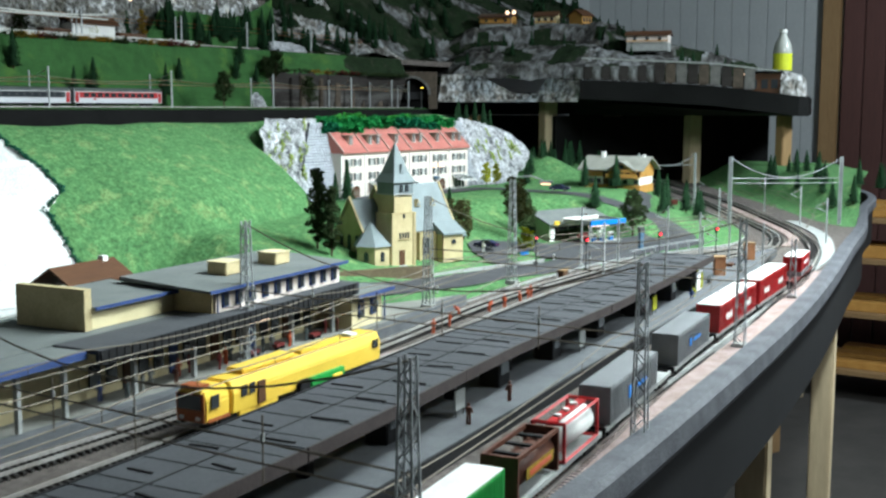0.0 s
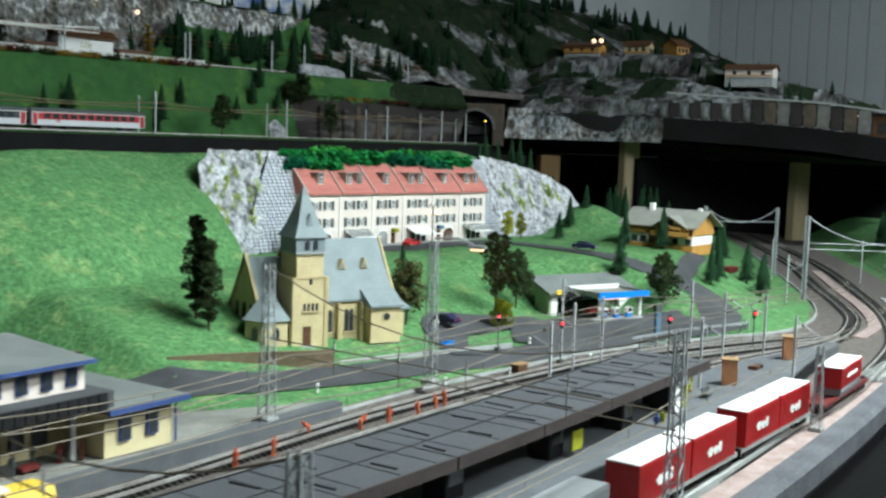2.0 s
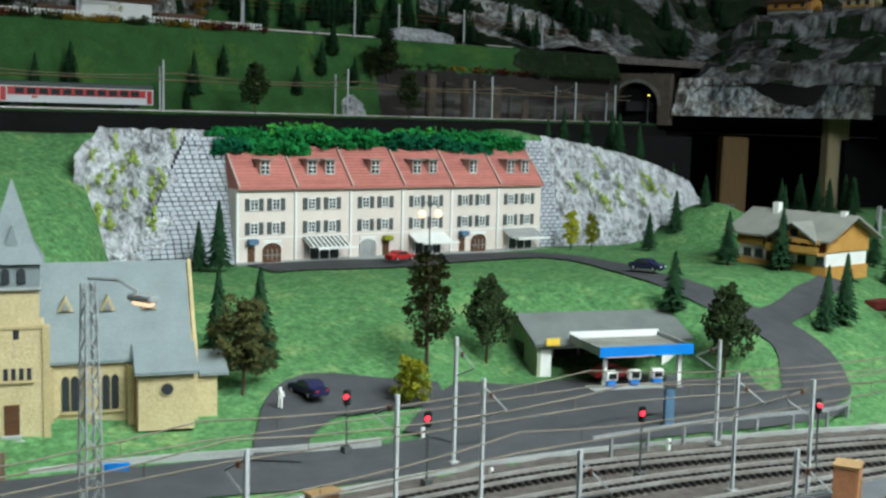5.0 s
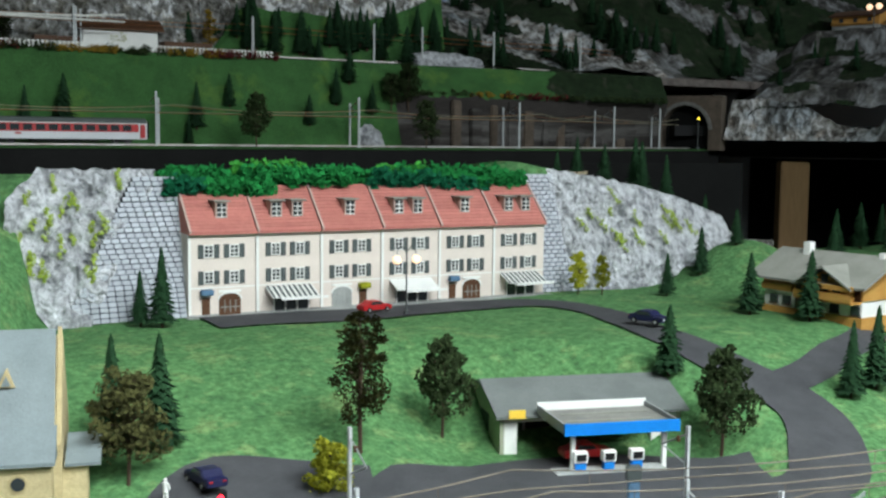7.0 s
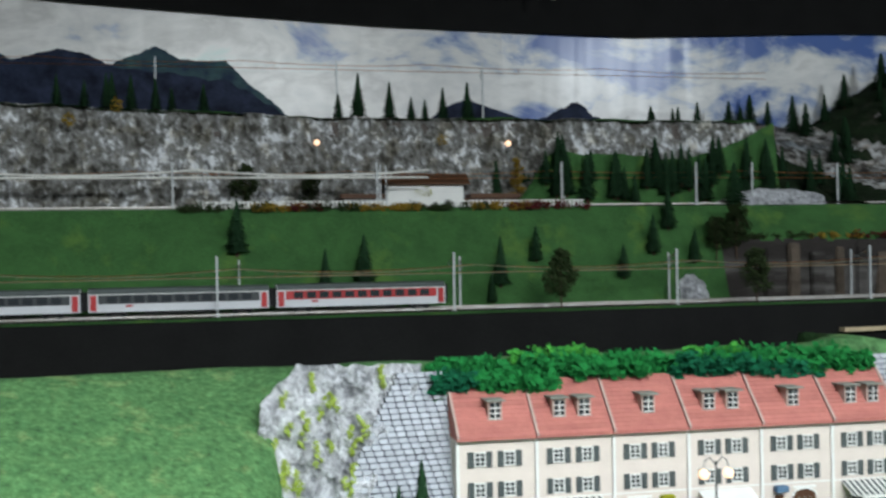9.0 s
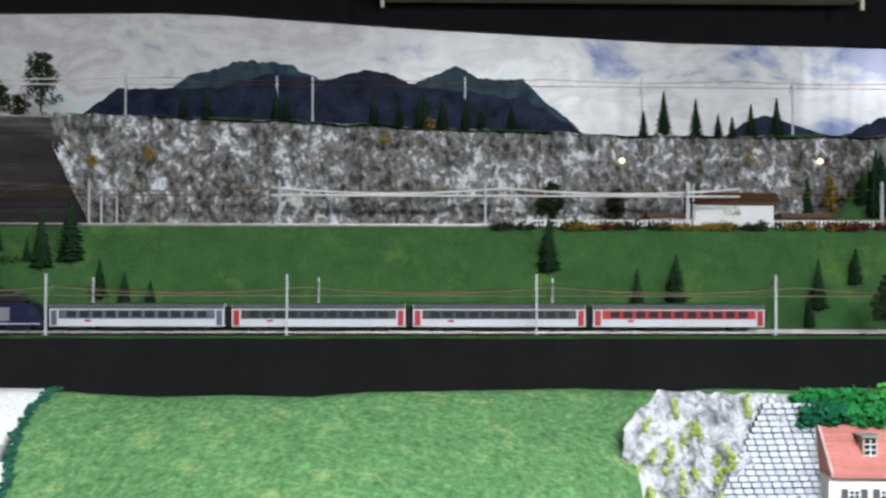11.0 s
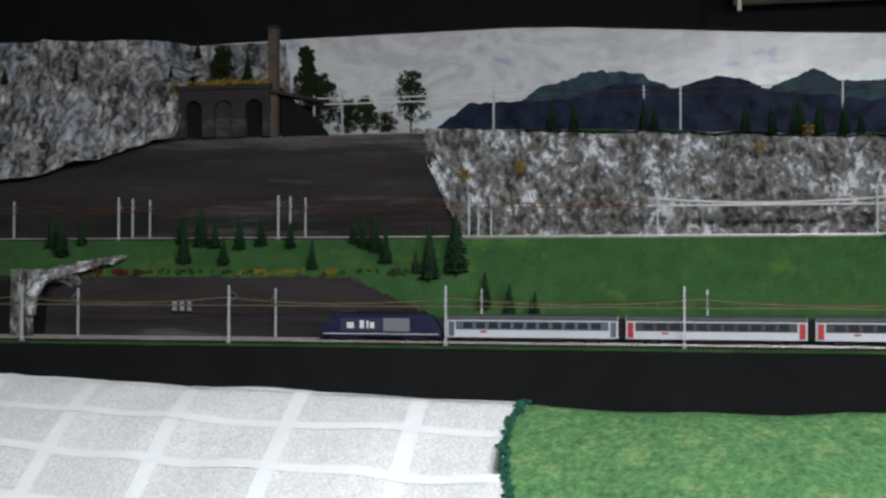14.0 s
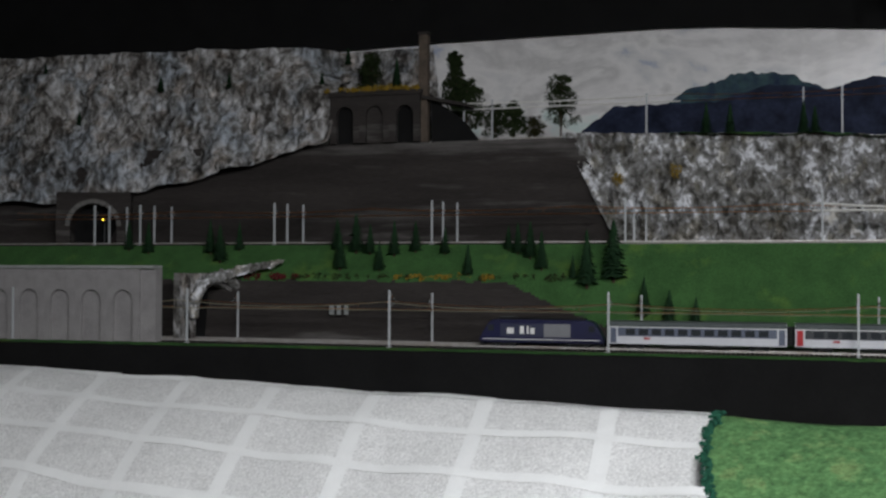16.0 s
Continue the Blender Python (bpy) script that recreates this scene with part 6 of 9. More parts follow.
part("chapel_roof", prism([(0.001, 0.0505), (0.001, 0.0535), (0.033, 0.074), (0.033, 0.0525)], 0.053, "x"), M_slate, tr, at=Matrix.Translation((0.072, 0, 0)))
part("round_window", cyl(0.0052, 0.0012, sides=14), M_glass_dark, tr, at=pose(0.099, 0.0058, 0.037, 90))
part("round_surround", cyl(0.007, 0.0008, sides=14), M_stone_y2, tr, at=pose(0.099, 0.0059, 0.037, 90))
part("downpipe", tubes(0.0009, [(0.0725, 0.004, 0.001), (0.0725, 0.004, 0.050)]), M_wood, ch)
part("vestry", boxes((0.1235, 0.036, 0, 0.146, 0.070, 0.040)), M_stone_y, ch)
part("vestry_roof", prism([(0.032, 0.0405), (0.032, 0.043), (0.078, 0.056), (0.078, 0.042)], 0.026, "x"), M_slate, ch, at=Matrix.Translation((0.130, 0, 0)))
# choir with its own gable and the little apse
part("choir_wall", prism([(0.036, 0), (0.120, 0), (0.120, 0.057), (0.078, 0.114), (0.036, 0.057)], 0.0575, "x"), M_stone_y, ch, at=Matrix.Translation((-0.078, 0, 0)))
part("choir_roof", gable_roof(-0.076, -0.0245, 0.036, 0.120, 0.0575, 0.1155), M_slate, ch)
part("choir_coping", prism([(0.030, 0.046), (0.078, 0.119), (0.126, 0.046), (0.126, 0.052), (0.078, 0.125), (0.030, 0.052)], 0.004, "x"), M_stone_y2, ch, at=Matrix.Translation((-0.080, 0, 0)))
for y in (0.056, 0.078, 0.100):
    gable_window(ch, -0.0785, y, 0.022, 0.008, 0.034, -90)
ap = bmesh.new()
AX, AY = -0.0700, 0.025
hexa = [(AX + 0.031 * math.cos(math.radians(a)), AY + 0.031 * math.sin(math.radians(a))) for a in range(0, 360, 60)]
lo = [ap.verts.new((x, y, 0)) for x, y in hexa]
hi = [ap.verts.new((x, y, 0.043)) for x, y in hexa]
for k in range(6):
    ap.faces.new((lo[k], lo[(k + 1) % 6], hi[(k + 1) % 6], hi[k]))
ap.faces.new(hi)
apse = part("apse", ap, M_stone_y, ch)
ar = bmesh.new()
lo = [ar.verts.new((AX + (x - AX) * 1.14, AY + (y - AY) * 1.14, 0.042)) for x, y in hexa]
top = ar.verts.new((AX + 0.006, AY + 0.012, 0.082))
for k in range(6):
    ar.faces.new((lo[k], lo[(k + 1) % 6], top))
ar.faces.new(lo[::-1])
part("apse_roof", ar, M_slate, apse)
for k in range(6):
    x, y = (hexa[k][0] + hexa[(k + 1) % 6][0]) / 2, (hexa[k][1] + hexa[(k + 1) % 6][1]) / 2
    if y < 0.04:
        gable_window(apse, x, y, 0.016, 0.0078, 0.016, 30 + 60 * k + 90)
M_fence = surface("brown_stone_mat", (0.16, 0.12, 0.075), (0.12, 0.09, 0.055), 0.85, scale=80, fine=400, grain=0.2)
fence = thing("church_fence", pose(0, 0, 0), "low brown stone wall before the church", "garden wall")
part("wall_low", swept(smooth_path([(1.415, 0.955), (1.47, 0.935), (1.53, 0.905), (1.575, 0.878), (1.60, 0.868)], 0.02), [(-0.002, 1.01), (-0.002, 1.034), (0.002, 1.034), (0.002, 1.01)]), M_fence, fence)

# ---- railway station ----
ST = pose(0.695, 0.637, 1.0135, 0, 0, 6.8)
st = thing("station_building", ST, "long cream station building with grey flat roofs and platform canopy", "station building")
part("ground_wall", boxes((-0.45, 0.055, 0, 0.475, 0.185, 0.057)), M_station_cream, st)
part("canopy_roof", boxes((-0.45, 0.05, 0.0575, 0.475, 0.19, 0.062)), M_slate_d, st)
part("canopy", prism([(-0.005, 0.048), (-0.005, 0.062), (0.0495, 0.0624), (0.0495, 0.0590), (-0.001, 0.0580), (-0.001, 0.048)], 0.457, "x"), M_roof_dark, st, "dark ribbed platform canopy", at=Matrix.Translation((0.020, 0, 0)))
cr = None
for i in range(44):
    m = Matrix.Translation((0.026 + 0.0102 * i, -0.0060, 0.0484))
    cr = part("fascia_rib", cbox(0, 0, 0, 0.0088, 0.0016, 0.0132), M_black, st, at=m) if cr is None else (share(cr, m, st), cr)[1]
part("left_canopy", boxes((-0.45, 0.012, 0.0560, 0.0195, 0.0495, 0.0605)), M_slate_d, st)
part("left_fascia", boxes((-0.45, 0.008, 0.0535, 0.0195, 0.0115, 0.0603)), M_blue_trim, st)
for x in (-0.05, 0.004, 0.095, 0.185, 0.275, 0.365, 0.455):
    part("column", cbox(x, 0.022, 0, 0.005, 0.005, 0.0555, 0.0005), M_kerb, st)
dr = None
for i in range(17):
    m = Matrix.Translation((0.075 + 0.0232 * i, 0.0535, 0.003))
    if i % 3 == 2:
        part("door", cbox(0.075 + 0.0232 * i, 0.0535, 0.001, 0.013, 0.0025, 0.030), M_blue_trim if i % 2 else M_wood, st)
    else:
        dr = part("window", cbox(0, 0, 0.008, 0.015, 0.002, 0.022), M_glass_dark, st, at=m) if dr is None else (share(dr, m, st), dr)[1]
# upper storey
part("upper_wall", boxes((0.215, 0.016, 0.0625, 0.463, 0.105, 0.086)), M_wall_cream, st)
part("upper_roof", prism([(0.0075, 0.0865), (0.0075, 0.0892), (0.128, 0.0970), (0.128, 0.0925)], 0.273, "x"), M_slate_d, st, at=Matrix.Translation((0.195, 0, 0)))
part("upper_fascia", boxes((0.195, 0.0052, 0.0860, 0.468, 0.0073, 0.0894)), M_blue_trim, st)
# tan slab over the cream end wall, its shade put into the colour
part("tan_end", boxes((0.2115, 0.018, 0.0625, 0.2145, 0.104, 0.0858)), M_stone_y, st)
wn = None
for i in range(10):
    m = Matrix.Translation((0.231 + 0.0242 * i, 0.0148, 0.0675))
    if wn is None:
        wn = part("window", cbox(0, 0, 0, 0.0105, 0.0022, 0.0145), M_blue_trim, st, at=m)
        part("pane", cbox(0, -0.0014, 0.0012, 0.0080, 0.0006, 0.012), M_glass_dark, wn)
    else:
        w2 = share(wn, m, st)
        share(wn.children[0], Matrix(), w2)
for x in (0.290, 0.386):
    bx = part("roof_vent", cbox(x, 0.060, 0.0925, 0.030, 0.026, 0.0135, 0.001), M_stone_y, st)
    part("vent_cap", cbox(x, 0.060, 0.1061, 0.031, 0.027, 0.0015), M_station_cream, bx)
part("mid_wall", boxes((0.088, 0.068, 0.0625, 0.2105, 0.135, 0.082)), M_station_cream, st)
part("mid_roof", prism([(0.0625, 0.0825), (0.0625, 0.0852), (0.155, 0.0905), (0.155, 0.0865)], 0.1225, "x"), M_slate_d, st, at=Matrix.Translation((0.0880, 0, 0)))
part("mid_fascia", boxes((0.088, 0.0603, 0.0820, 0.2105, 0.0623, 0.0854)), M_blue_trim, st)
part("parapet_wall", boxes((0.078, 0.066, 0.0625, 0.0875, 0.156, 0.1035)), M_stone_y, st)
# wing at the far end
part("wing_wall", boxes((0.476, 0.006, 0, 0.552, 0.125, 0.041)), M_station_cream, st)
part("wing_roof", boxes((0.470, -0.006, 0.0415, 0.562, 0.135, 0.0455)), M_slate_d, st)
part("wing_fascia", boxes((0.470, -0.0085, 0.0405, 0.562, -0.0062, 0.0452)), M_blue_trim, st)
for x in (0.497, 0.528):
    w = part("window", cbox(x, 0.0045, 0.013, 0.013, 0.0025, 0.021), M_blue_trim, st)
    part("pane", cbox(x, 0.0030, 0.0145, 0.010, 0.0006, 0.018), M_glass_dark, w)
part("downpipe", tubes(0.001, [(0.2165, 0.014, 0.063), (0.2165, 0.014, 0.0858)]), M_blue_trim, st)
part("wing_pipe", tubes(0.0011, [(0.5535, 0.002, 0.0), (0.5535, 0.002, 0.041)]), M_blue_trim, st)
part("lit_sign", boxes((0.258, 0.000, 0.0450, 0.290, 0.003, 0.0478)), M_warm_glow, st)
sh = thing("brown_roofed_shed", pose(0.985, 1.03, 0.998, 0, 0, 10), "low house with a dark red-brown roof behind the station", "shed")
part("shed_wall", boxes((0.045, 0.0, 0, 0.16, 0.10, 0.045)), M_wall_cream, sh)
part("shed_roof", gable_roof(0.037, 0.168, -0.002, 0.102, 0.045, 0.078), M_wood, sh)
part("dormer", prism([(0.08, 0.046), (0.12, 0.046), (0.12, 0.060), (0.08, 0.060)], 0.03), M_wood, sh)
part("chimney", cbox(0.145, 0.05, 0.070, 0.010, 0.010, 0.016), M_white, sh)
tagged(part("garden_wall", swept(smooth_path([(1.16, 1.145), (1.28, 1.11), (1.36, 1.06), (1.42, 1.0)], 0.03), [(-0.003, 1.0), (-0.003, 1.032), (0.003, 1.032), (0.003, 1.0)]), M_wood), "dark brown garden wall behind the station", "wall", kind="structure")

# ---- island platform canopy ----
can = thing("platform_canopy", pose(0, 0, 0), "long dark grey platform canopy with ribbed joints", "platform canopy")
cpath = smooth_path([(-0.4, 0.255), (0.3, 0.335), (0.70, 0.376), (1.0, 0.416), (1.33, 0.443), (1.78, 0.497)], 0.02)
total = length2(cpath)
npan = 17
for i in range(npan):
    s0, s1 = total * i / npan, total * (i + 1) / npan
    (a, h), (b, _) = along(cpath, s0 + 0.0006), along(cpath, s1 - 0.0006)
    mid = (a + b) / 2
    ln = (b - a).length
    hd = math.degrees(math.atan2((b - a).y, (b - a).x))
    pn = part("roof_panel", cbox(0, 0, 1.0565, ln, 0.088, 0.0032, 0.0006), M_roof_dark, can, at=pose(mid.x, mid.y, 0, 0, 0, hd))
    rj = random.Random(i)
    for jx, jy in ((0.30, 0.020), (-0.20, 0.022), (0.05, -0.020), (-0.45, -0.018)):
        part("panel_joint", cbox(0, 0, 1.0598, 0.0020, 0.020 + 0.012 * rj.random(), 0.0010), M_black, pn, at=pose(ln * (jx + rj.uniform(-0.03, 0.03)), jy, 0, 0, 0, rj.uniform(-10, 10)))
    part("seam", cbox(0, 0.0, 1.0598, ln, 0.0009, 0.0005), M_black, pn)
    for jx in (-0.33, 0.0, 0.33):
        part("seam", cbox(ln * jx, 0.0, 1.0598, 0.0008, 0.084, 0.00035), M_black, pn)
    part("edge_trim", cbox(0, -0.0452, 1.0500, ln, 0.0018, 0.0103), M_canopy_side, pn)
    part("edge_trim", cbox(0, 0.0452, 1.0545, ln, 0.0018, 0.0058), M_black, pn)
    part("pillar", cbox(0, 0.0, 1.0145, 0.010, 0.010, 0.0415, 0.0008), M_black, can, at=pose(mid.x, mid.y, 0, 0, 0, hd))
part("beam", swept(cpath, [(-0.004, 1.0535), (-0.004, 1.056), (0.004, 1.056), (0.004, 1.0535)]), M_black, can)


def on_platform(name, x, off, bm_parts, label, category, group="", turn=0.0):
    p, h = along(cpath, 0)
    y = interp([(a[0], (a[1] + a[2]) / 2) for a in PX], x) + off
    t = thing(name, pose(x, y, 1.0142, 0, 0, 7 + turn), label, category, group)
    for nm, bm, mt in bm_parts:
        part(nm, bm, mt, t)
    return t


for x in (0.80, 1.02, 1.16, 1.30, 1.46, 1.60, 1.705):
    on_platform("platform_kiosk", x, -0.004, [("cabin", cbox(0, 0, 0, 0.028, 0.022, 0.034, 0.001), M_black), ("cabin_window", cbox(0, -0.0112, 0.012, 0.020, 0.0008, 0.014), M_glass_dark)], "small black kiosk under the platform canopy", "kiosk", "platform kiosks")
on_platform("platform_shelter", 1.715, -0.024, [("back", cbox(0, 0.004, 0, 0.034, 0.002, 0.028), M_white), ("yellow_panel", cbox(0.010, 0.0025, 0.002, 0.012, 0.0008, 0.024), M_leaf_yl)], "white shelter with a yellow-green poster", "shelter")
for x, c in ((0.90, M_kerb), (1.21, M_kerb), (1.48, M_leaf_yl)):
    on_platform("notice_board", x, -0.026, [("board", cbox(0, 0, 0.006, 0.020, 0.0015, 0.018), c), ("leg", tubes(0.0006, [(-0.008, 0, 0), (-0.008, 0, 0.006)], [(0.008, 0, 0), (0.008, 0, 0.006)]), M_iron)], "pale notice board on the platform", "notice board", "notice boards")
M_hut = surface("hut_wood_mat", (0.40, 0.18, 0.085), (0.32, 0.14, 0.065), 0.7, scale=60, fine=400, grain=0.12)
for x, off in ((1.886, -0.005), (2.108, 0.0)):
    on_platform("ticket_hut", x, off, [("hut", cbox(0, 0, 0, 0.021, 0.018, 0.030, 0.001), M_hut), ("door", cbox(0.003, -0.0093, 0.001, 0.008, 0.0008, 0.020), M_timber), ("roof", cbox(0, 0, 0.0302, 0.0225, 0.0195, 0.0016), M_timber)],
                "small orange-brown wooden platform hut", "hut", "platform huts", 20)
on_platform("platform_bench", 1.80, -0.015, [("seat", cbox(0, 0, 0.004, 0.024, 0.007, 0.0012), M_iron), ("backrest", cbox(0, 0.0035, 0.0055, 0.024, 0.001, 0.006), M_iron), ("leg", tubes(0.0006, [(-0.009, 0, 0), (-0.009, 0, 0.004)], [(0.009, 0, 0), (0.009, 0, 0.004)]), M_iron)], "dark bench on the platform", "bench", "platform benches")
on_platform("flower_stand", 1.808, 0.012, [("pot", cyl(0.003, 0.004, sides=8), M_timber), ("yellow_frame", tubes(0.0014, [(0, 0, 0.004), (0.006, 0, 0.012), (0.002, 0, 0.021), (-0.005, 0, 0.017), (-0.006, 0, 0.010), (0, 0, 0.0045)]), M_leaf_yl)], "yellow ring-shaped stand on the platform", "stand")
on_platform("cable_drum", 2.0, 0.006, [("crate", cbox(0, 0, 0, 0.018, 0.012, 0.005, 0.001), M_wood), ("coil", cyl(0.006, 0.004, (0.016, 0, 0), 10), M_black)], "crate and dark coil lying on the platform", "crate")


def figurine(x, y, z, material, turn=0.0, bend=0.0, label="small painted model figure", sit=False):
    """A tiny statue in one plain mesh: legs, body, head."""
    bm = bmesh.new()
    b = Vector((math.sin(bend), 0, math.cos(bend)))
    lz = 0.0085 if not sit else 0.004
    for s in (-0.0013, 0.0013):
        tube(bm, [(0, s, 0), (0, s, lz)], 0.0011, 5)
    p0 = Vector((0, 0, lz))
    tube(bm, [p0, p0 + b * 0.004, p0 + b * 0.0075], 0.0022, 7)
    for s in (-0.0026, 0.0026):
        tube(bm, [p0 + b * 0.0068 + Vector((0, s, 0)), p0 + b * 0.002 + Vector((0.002, s * 1.1, 0))], 0.0008, 5)
    bmesh.ops.create_icosphere(bm, subdivisions=1, radius=0.0016, matrix=Matrix.Translation(p0 + b * 0.0095))
    ob = part("figurine", bm, material, at=pose(x, y, z, 0, 0, turn))
    return tagged(ob, label, "figurine", "model figures")


for i, (x, y) in enumerate(((1.439, 0.660), (1.478, 0.657), (1.521, 0.655), (1.558, 0.662), (1.384, 0.677), (1.583, 0.671), (1.26, 0.638), (1.31, 0.645))):
    figurine(x, y, 1.0003, M_orange, 40 * i, 0.9 if i in (0, 4) else 0.15, "bright orange track worker figure beside the rails")
for i, (x, off, m) in enumerate(((0.88, -0.046, M_brown_loco), (0.97, -0.045, M_brown_loco))):
    figurine(x, interp([(a[0], (a[1] + a[2]) / 2) for a in PX], x) + off, 1.0143, m, 70 * i)
figurine(1.63, 0.428, 1.0143, M_blue_trim, 200, 0.1, "seated figure in pale blue on the platform", True)
figurine(1.648, 0.432, 1.0143, M_leaf_yl, 200, 0.1, "seated figure in yellow on the platform", True)
figurine(1.868, 0.526, 1.0143, M_blue_trim, 20)
figurine(1.855, 0.921, height(1.855, 0.921) + 0.005, M_white, 30, 0, "white painted model figure beside the parked car")
rng = random.Random(8)
for i in range(22):
    x = 0.76 + 0.022 * i + rng.uniform(-0.006, 0.006)
    figurine(x, 0.668 + 0.118 * (x - 0.76) + rng.uniform(-0.004, 0.018), 1.0132, rng.choice((M_red_dk, M_blue_trim, M_brown_loco, M_kerb, M_shutter, M_orange)), rng.uniform(0, 360))
for x in (0.985, 1.03, 1.10):
    cartt = thing("luggage_cart", pose(x, 0.700 + 0.05 * (x - 0.98), 1.0132, 0, 0, 8), "small red-brown luggage cart on the platform", "luggage cart", "luggage carts")
    part("tray", cbox(0, 0, 0.003, 0.018, 0.010, 0.004, 0.0006), M_red_dk, cartt)
    part("handle", tubes(0.0006, [(-0.009, 0, 0.006), (-0.011, 0, 0.013)]), M_iron, cartt)
    for sx in (-0.006, 0.006):
        part("wheel", cyl(0.002, 0.011, sides=8), M_black, cartt, at=pose(sx, 0.0055, 0.002, 90))


# ---- rolling stock ----
def on_track(path, s, z=1.0062):
    p, h = along(path, s)
    return pose(p.x, p.y, z, 0, 0, h)


def arc_at_x(path, x):
    s = 0.0
    for a, b in zip(path, path[1:]):
        if a.x <= x <= b.x:
            return s + (b - a).length * (x - a.x) / (b.x - a.x)
        s += (b - a).length
    return s


def bogie(t, x, wb=0.022):
    b = part("bogie", boxes((x - wb * 0.72, -0.0125, 0.0035, x + wb * 0.72, -0.0105, 0.008), (x - wb * 0.72, 0.0105, 0.0035, x + wb * 0.72, 0.0125, 0.008), (x - 0.003, -0.0104, 0.004, x + 0.003, 0.0104, 0.0075)), M_black, t)
    for dx in (-wb / 2, wb / 2):
        part("wheelset", cyl(0.0053, 0.0176, sides=14), M_iron, b, at=pose(x + dx, 0.0088, 0.0054, 90))
    return b


def wagon(x0, x1, deck, label):
    s = (arc_at_x(P1, x0) + arc_at_x(P1, x1)) / 2
    ln = x1 - x0
    t = thing("container_wagon", on_track(P1, s), label, "freight wagon", "freight wagons")
    part("deck_frame", boxes((-ln / 2, -0.0135, 0.0095, ln / 2, -0.0105, 0.0135), (-ln / 2, 0.0105, 0.0095, ln / 2, 0.0135, 0.0135), (-ln / 2, -0.0104, 0.010, ln / 2, 0.0104, 0.0118)), deck, t)
    for sx in (-1, 1):
        bogie(t, sx * (ln / 2 - 0.026))
        part("buffer_beam", cbox(sx * (ln / 2 + 0.001), 0, 0.008, 0.002, 0.026, 0.006), M_black, t)
        part("coupling", cbox(sx * (ln / 2 + 0.005), 0, 0.008, 0.008, 0.003, 0.002), M_iron, t)
    return t


def container(x0, x1, h, body, roof, label, ribs=True, mark=None, z0=0.0137, stripe=None):
    s = (arc_at_x(P1, x0) + arc_at_x(P1, x1)) / 2
    ln = arc_at_x(P1, x1) - arc_at_x(P1, x0)
    t = thing("freight_container", on_track(P1, s, 1.0062 + z0), label, "container", "freight containers")
    w = 0.0285
    part("box", cbox(0, 0, 0, ln, w, h - 0.001, 0.0006), body, t)
    part("roof", cbox(0, 0, h - 0.0009, ln - 0.0004, w - 0.0004, 0.0012, 0.0003), roof, t)
    n = int(ln / 0.0042)
    for sy in (-1, 1):
        rb = bmesh.new()
        for i in range(n):
            x = -ln / 2 + 0.002 + (ln - 0.004) * (i + 0.5) / n
            box(rb, x - 0.0009, sy * w / 2 - (0.0005 if sy < 0 else -0.0001), 0.002, x + 0.0009, sy * w / 2 + (0.0005 if sy > 0 else -0.0001), h - 0.003)
        tagged(part("corrugated_side", rb, body, t), kind="stuff")
    for sx in (-1, 1):
        for sy in (-1, 1):
            part("corner_post", cbox(sx * (ln / 2 - 0.001), sy * (w / 2 - 0.001), 0.0002, 0.0026, 0.0026, h - 0.0006), body, t)
    if mark:
        for k, (dx, dz, sx_, sz_) in enumerate(mark):
            part("marking", cbox(dx, -w / 2 - 0.0009, dz, sx_, 0.0005, sz_), M_white if stripe is None else stripe, t)
    return t


GREY, RUST = M_kerb, M_red_dk
wagon(1.362, 1.585, GREY, "pale grey container wagon with bogies")
wagon(1.595, 1.80, GREY, "pale grey container wagon with bogies")
logo = [(-0.004, 0.014, 0.030, 0.003), (-0.012, 0.011, 0.008, 0.008), (0.0, 0.011, 0.007, 0.007), (0.010, 0.011, 0.006, 0.009)]
for a, b in ((1.371, 1.470), (1.476, 1.575), (1.602, 1.692), (1.697, 1.790)):
    container(a, b, 0.034, M_red, M_white, "red container with white roof and white marking", mark=logo)
wagon(1.165, 1.350, GREY, "pale grey container wagon with bogies")
container(1.174, 1.318, 0.033, M_grey_box, M_grey_box, "plain grey container with a blue marking", mark=[(0.01, 0.015, 0.034, 0.003), (-0.02, 0.012, 0.008, 0.009)], stripe=M_blue)
wagon(0.915, 1.150, GREY, "pale grey container wagon with bogies")
container(0.925, 1.085, 0.033, M_grey_box, M_grey_box, "plain grey container with a blue marking", mark=[(0.02, 0.015, 0.034, 0.003), (-0.02, 0.011, 0.010, 0.011)], stripe=M_blue)
wagon(0.70, 0.905, GREY, "pale grey container wagon with bogies")
tank = thing("tank_container", on_track(P1, (arc_at_x(P1, 0.806) + arc_at_x(P1, 0.892)) / 2, 1.0199), "red framed tank container with white tank", "tank container")
fr = bmesh.new()
for sx in (-0.042, 0.042):
    for sy in (-0.013, 0.013):
        tube(fr, [(sx, sy, 0.001), (sx, sy, 0.032)], 0.0016, 4)
    tube(fr, [(sx, -0.013, 0.031), (sx, 0.013, 0.031)], 0.0016, 4)
    tube(fr, [(sx, -0.013, 0.001), (sx, 0.013, 0.001)], 0.0016, 4)
for sy in (-0.013, 0.013):
    for z in (0.001, 0.031):
        tube(fr, [(-0.042, sy, z), (0.042, sy, z)], 0.0016, 4)
part("frame", fr, M_red, tank)
tk = bmesh.new()
bmesh.ops.create_cone(tk, cap_ends=True, segments=20, radius1=0.0122, radius2=0.0122, depth=0.078, matrix=pose(0, 0, 0.0165, 0, 90))
bmesh.ops.bevel(tk, geom=[e for e in tk.edges if len(e.link_faces) == 2 and any(len(f.verts) > 4 for f in e.link_faces)], offset=0.003, segments=2, affect="EDGES")
part("tank", tk, M_white, tank, smooth=True)
